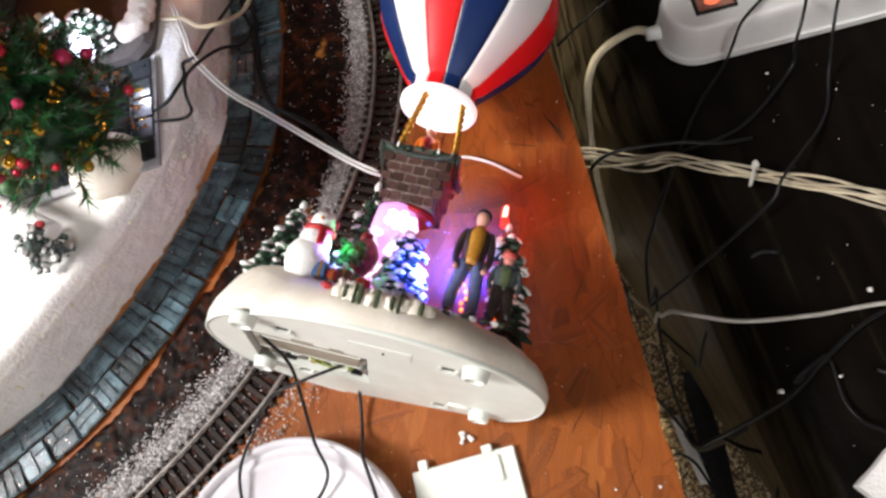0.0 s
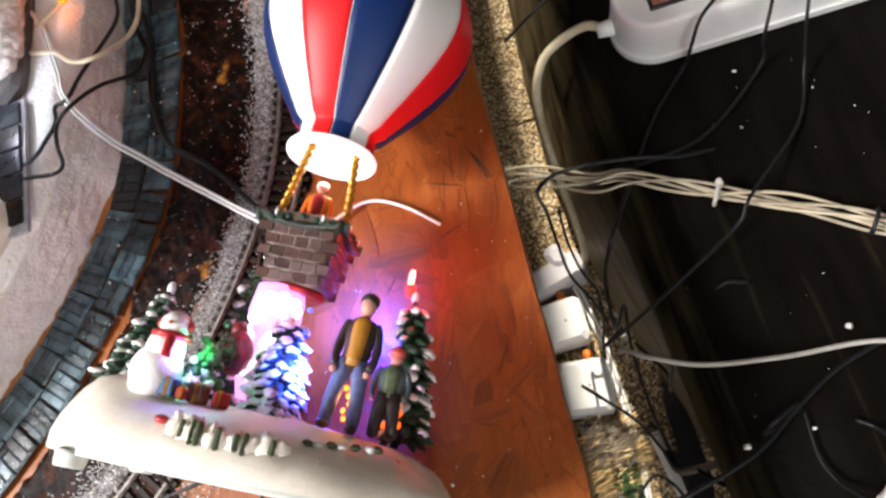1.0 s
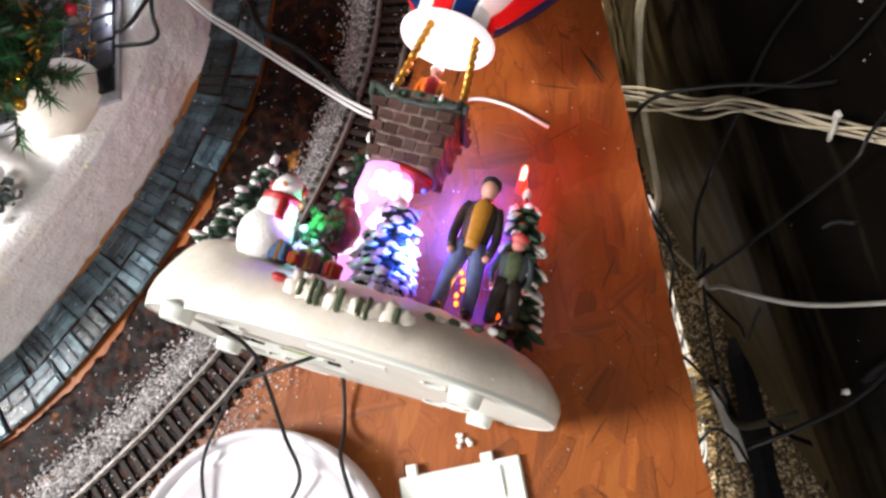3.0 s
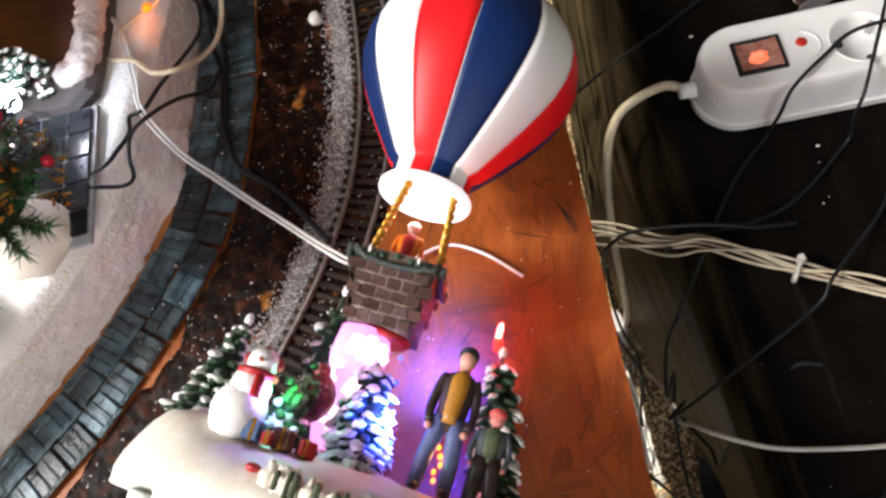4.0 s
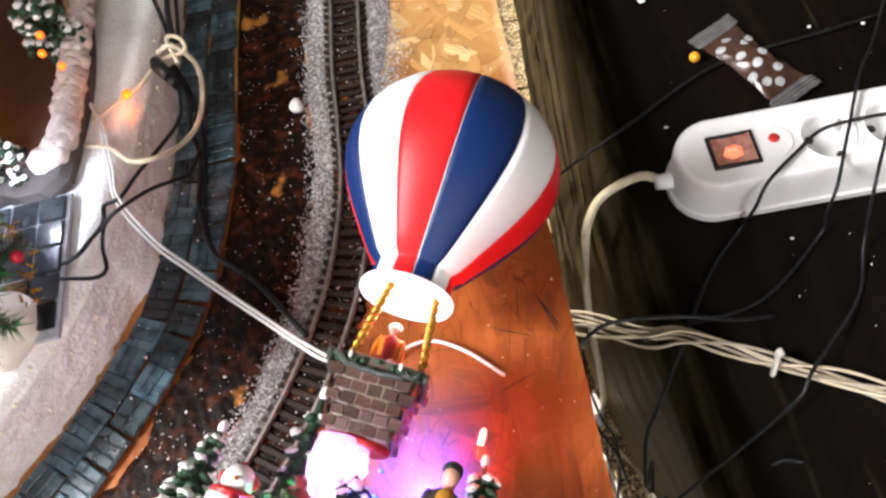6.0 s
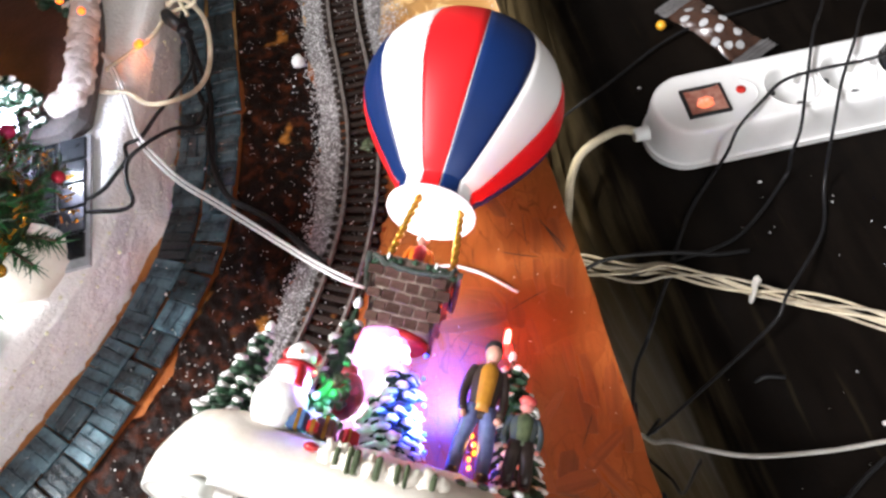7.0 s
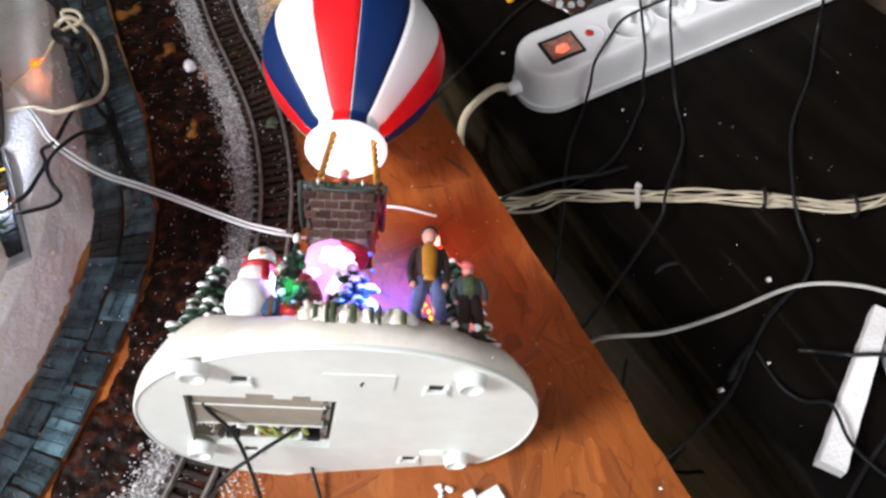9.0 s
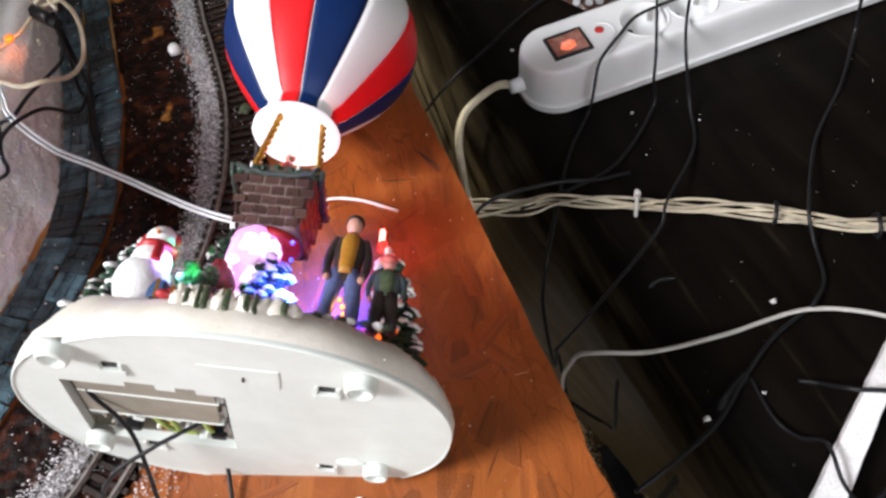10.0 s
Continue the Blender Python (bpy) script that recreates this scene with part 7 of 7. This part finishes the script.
def on_board():
    x, y = rng.uniform(-0.22, 0.03), rng.uniform(-0.02, 0.5)
    return (x, y, 0.0006) if x < edge_x(y) - 0.003 else None


def on_ground():
    v, u = rng.random(), rng.random()
    p = ground_f(u, v)
    return (p.x, p.y, p.z + 0.0003)


def on_pave():
    p, d, n = along(pave_c, rng.random())
    q = p + n * rng.uniform(-0.017, 0.017)
    return (q.x, q.y, 0.0043)


def on_tarp():
    x, y = rng.uniform(0.05, 0.33), rng.uniform(0.03, 0.52)
    return (x, y, TARP + 0.0028) if x > 0.11 - 0.35 * (y - 0.08) and x > 0.045 else None


def on_track():
    p, d, n = along(track_c, rng.random())
    q = p + n * rng.uniform(-0.012, 0.012)
    return (q.x, q.y, 0.0030)


flecks("snow_flecks", 420, on_board, 0.0002, 0.00055, M_snow, "tiny white snow flecks strewn over the board")
flecks("snow_flecks", 850, on_ground, 0.00016, 0.0006, M_snow, "tiny white snow flecks strewn over the brown ground")
flecks("snow_flecks", 200, on_pave, 0.0002, 0.0006, M_snow, "tiny white snow flecks strewn over the paving")
flecks("snow_flecks", 300, on_track, 0.0002, 0.0006, M_snow, "tiny white snow flecks strewn over the track")
def on_slab():
    q = slab_f(rng.uniform(0.01, 0.36), rng.uniform(0.15, 0.85))
    return (q.x + 0.0002, q.y, q.z + 0.0002)


flecks("slab_glitter", 1500, on_slab, 0.0002, 0.0007, M_glit, "pale glitter and snow grains on the foam slab")
flecks("dust_flecks", 110, on_tarp, 0.00025, 0.0006, M_snow, "white flecks of foam strewn over the dark sheeting")
for p, s in ((0.1500, 0.1540, -0.0910), 0.0026), ((0.1500, 0.1550, -0.0910), 0.0026), ((0.0510, 0.5050, -0.0910), 0.0046), ((0.0930, 0.0990, -0.0910), 0.0034), ((0.1560, 0.4670, -0.0910), 0.0020), ((0.1890, 0.4660, -0.0910), 0.0026), ((0.1200, 0.3090, -0.0910), 0.0018), ((0.1250, 0.1060, -0.0910), 0.0020), ((0.0580, 0.3930, -0.0910), 0.0024):
    bm = B()
    ball(bm, (p[0], p[1], TARP + 0.0040), (s * 0.55, s * 0.38, s * 0.3), 10, 7, rough=0.9)
    single("foam_crumb", bm, M_snow, "crumb of white foam on the dark sheeting", "crumb", "foam crumbs")
# dark scratches in the stained board
for pts in ([(-0.0210, 0.2360, 0.0004), (-0.0160, 0.2290, 0.0004), (-0.0110, 0.2210, 0.0004)], [(-0.0220, 0.2380, 0.0004), (-0.0170, 0.2290, 0.0004), (-0.0120, 0.2190, 0.0004)]):
    bm = B()
    tube(bm, pts, 0.00035, 6, flat=0.3, taper=lambda u: 0.5 + 2 * u * (1 - u))
    single("gouge", bm, M_dark, "dark gouge in the stained board", "gouge")

# ---- single strands pressed into the board ----
M_strand = surf("stained strand", (0.30, 0.088, 0.020), (0.15, 0.038, 0.010), rough=0.30, scale=60, fine=900, bump=0.25, rand=0.22, spec=0.4, stretch=(0.3, 4.5, 1), lo=0.3, hi=0.7)
M_crev = surf("dark brown crevice", (0.045, 0.014, 0.006), (0.02, 0.007, 0.003), rough=0.6, scale=200)
M_rawstrand = surf("tan strand", (0.50, 0.27, 0.088), (0.40, 0.20, 0.060), rough=0.45, scale=60, fine=900, bump=0.25, rand=0.25, stretch=(0.3, 4.5, 1), lo=0.3, hi=0.7)
M_palestrand = surf("pale strand", (0.70, 0.49, 0.23), (0.54, 0.32, 0.12), rough=0.45, scale=60, fine=900, bump=0.25, rand=0.2, stretch=(0.3, 4.5, 1), lo=0.3, hi=0.7)
gs = random.Random(90)
made = 0
while made < 290:
    x, y = gs.uniform(-0.13, 0.075), gs.uniform(-0.06, 0.60)
    L, w = gs.uniform(0.010, 0.036), gs.uniform(0.0035, 0.0095)
    a = radians(gs.choice((98, 98, 98, 20, 142, 70)) + gs.gauss(0, 14))
    if x > edge_x(y) - 0.5 * L * abs(math.cos(a)) - 0.004 or x < edge_x(y) - 0.13:
        continue
    ox, oy = gs.uniform(-2, 2), gs.uniform(-2, 2)
    poly = [(-L / 2, -w * gs.uniform(0.2, 0.5)), (-L * gs.uniform(0.1, 0.3), -w / 2), (L * gs.uniform(0.1, 0.35), -w * gs.uniform(0.4, 0.5)), (L / 2, -w * gs.uniform(0.1, 0.45)), (L * gs.uniform(0.38, 0.5), w * gs.uniform(0.2, 0.5)), (L * gs.uniform(-0.1, 0.2), w / 2), (-L * gs.uniform(0.35, 0.5), w * gs.uniform(0.3, 0.5))]
    bm = B()
    prism(bm, [(px + ox, py + oy) for px, py in poly], -0.0004, gs.uniform(0.00010, 0.00042), bev=0.00010)
    ob = part("strand", bm, M_strand if y + 0.02 * nz(x, y, 40) < 0.372 else (M_palestrand if gs.random() < 0.22 else M_rawstrand), board)
    ob.matrix_basis = Matrix.Translation((x, y, 0)) @ Matrix.Rotation(a, 4, "Z") @ Euler((radians(gs.gauss(0, 0.5)), radians(gs.gauss(0, 0.3)), 0)).to_matrix().to_4x4() @ Matrix.Translation((-ox, -oy, 0))
    made += 1

# dark crevices where strands end
bm = B()
for i in range(150):
    x, y = gs.uniform(-0.10, 0.07), gs.uniform(-0.02, 0.40)
    L, a = gs.uniform(0.006, 0.022), radians(gs.choice((98, 8, 142, 60)) + gs.gauss(0, 12))
    if x > edge_x(y) - 0.014 or x < edge_x(y) - 0.12:
        continue
    d = Vector((math.cos(a), math.sin(a), 0))
    c = Vector((x, y, 0.00042))
    n_ = Vector((-d.y, d.x, 0)) * gs.uniform(-0.0004, 0.0004)
    w = gs.uniform(0.00012, 0.00034)
    tube(bm, [c - d * L / 2, c - d * L / 5 + n_, c + d * L / 4 + n_ * 0.6, c + d * L / 2], w, 5, flat=0.3, taper=lambda u: 0.35 + 2.4 * u * (1 - u))
single("board_crevices", bm, M_crev, "dark narrow crevices between pressed strands", "crevices", kind="stuff")

# ---- paving slabs of the floor ----
bm = B()
box(bm, (0, 0, 0), (0.1982, 0.0982, 0.0120), bev=0.0012)
fp_mesh = mesh_of("paving_slab", bm, M_floor)
for i in range(9):
    for j in range(15):
        ob = part("slab", fp_mesh, None, floor)
        ob.matrix_basis = Matrix.Rotation(radians(8), 4, "Z") @ Matrix.Translation((-0.68 + 0.1 * (j % 2) + 0.2 * i, -0.42 + 0.1 * j, FLOOR - 0.006 + rng.uniform(-0.001, 0.001)))
bm = B()
prism(bm, [(0.318, 0.372), (0.40, 0.235), (0.9, 0.3), (0.9, 0.7), (0.40, 0.62)], FLOOR + 0.002, -0.125)
single("brick_plinth", bm, M_rug, "rough red brown brick surface beyond the sheeting", "plinth")
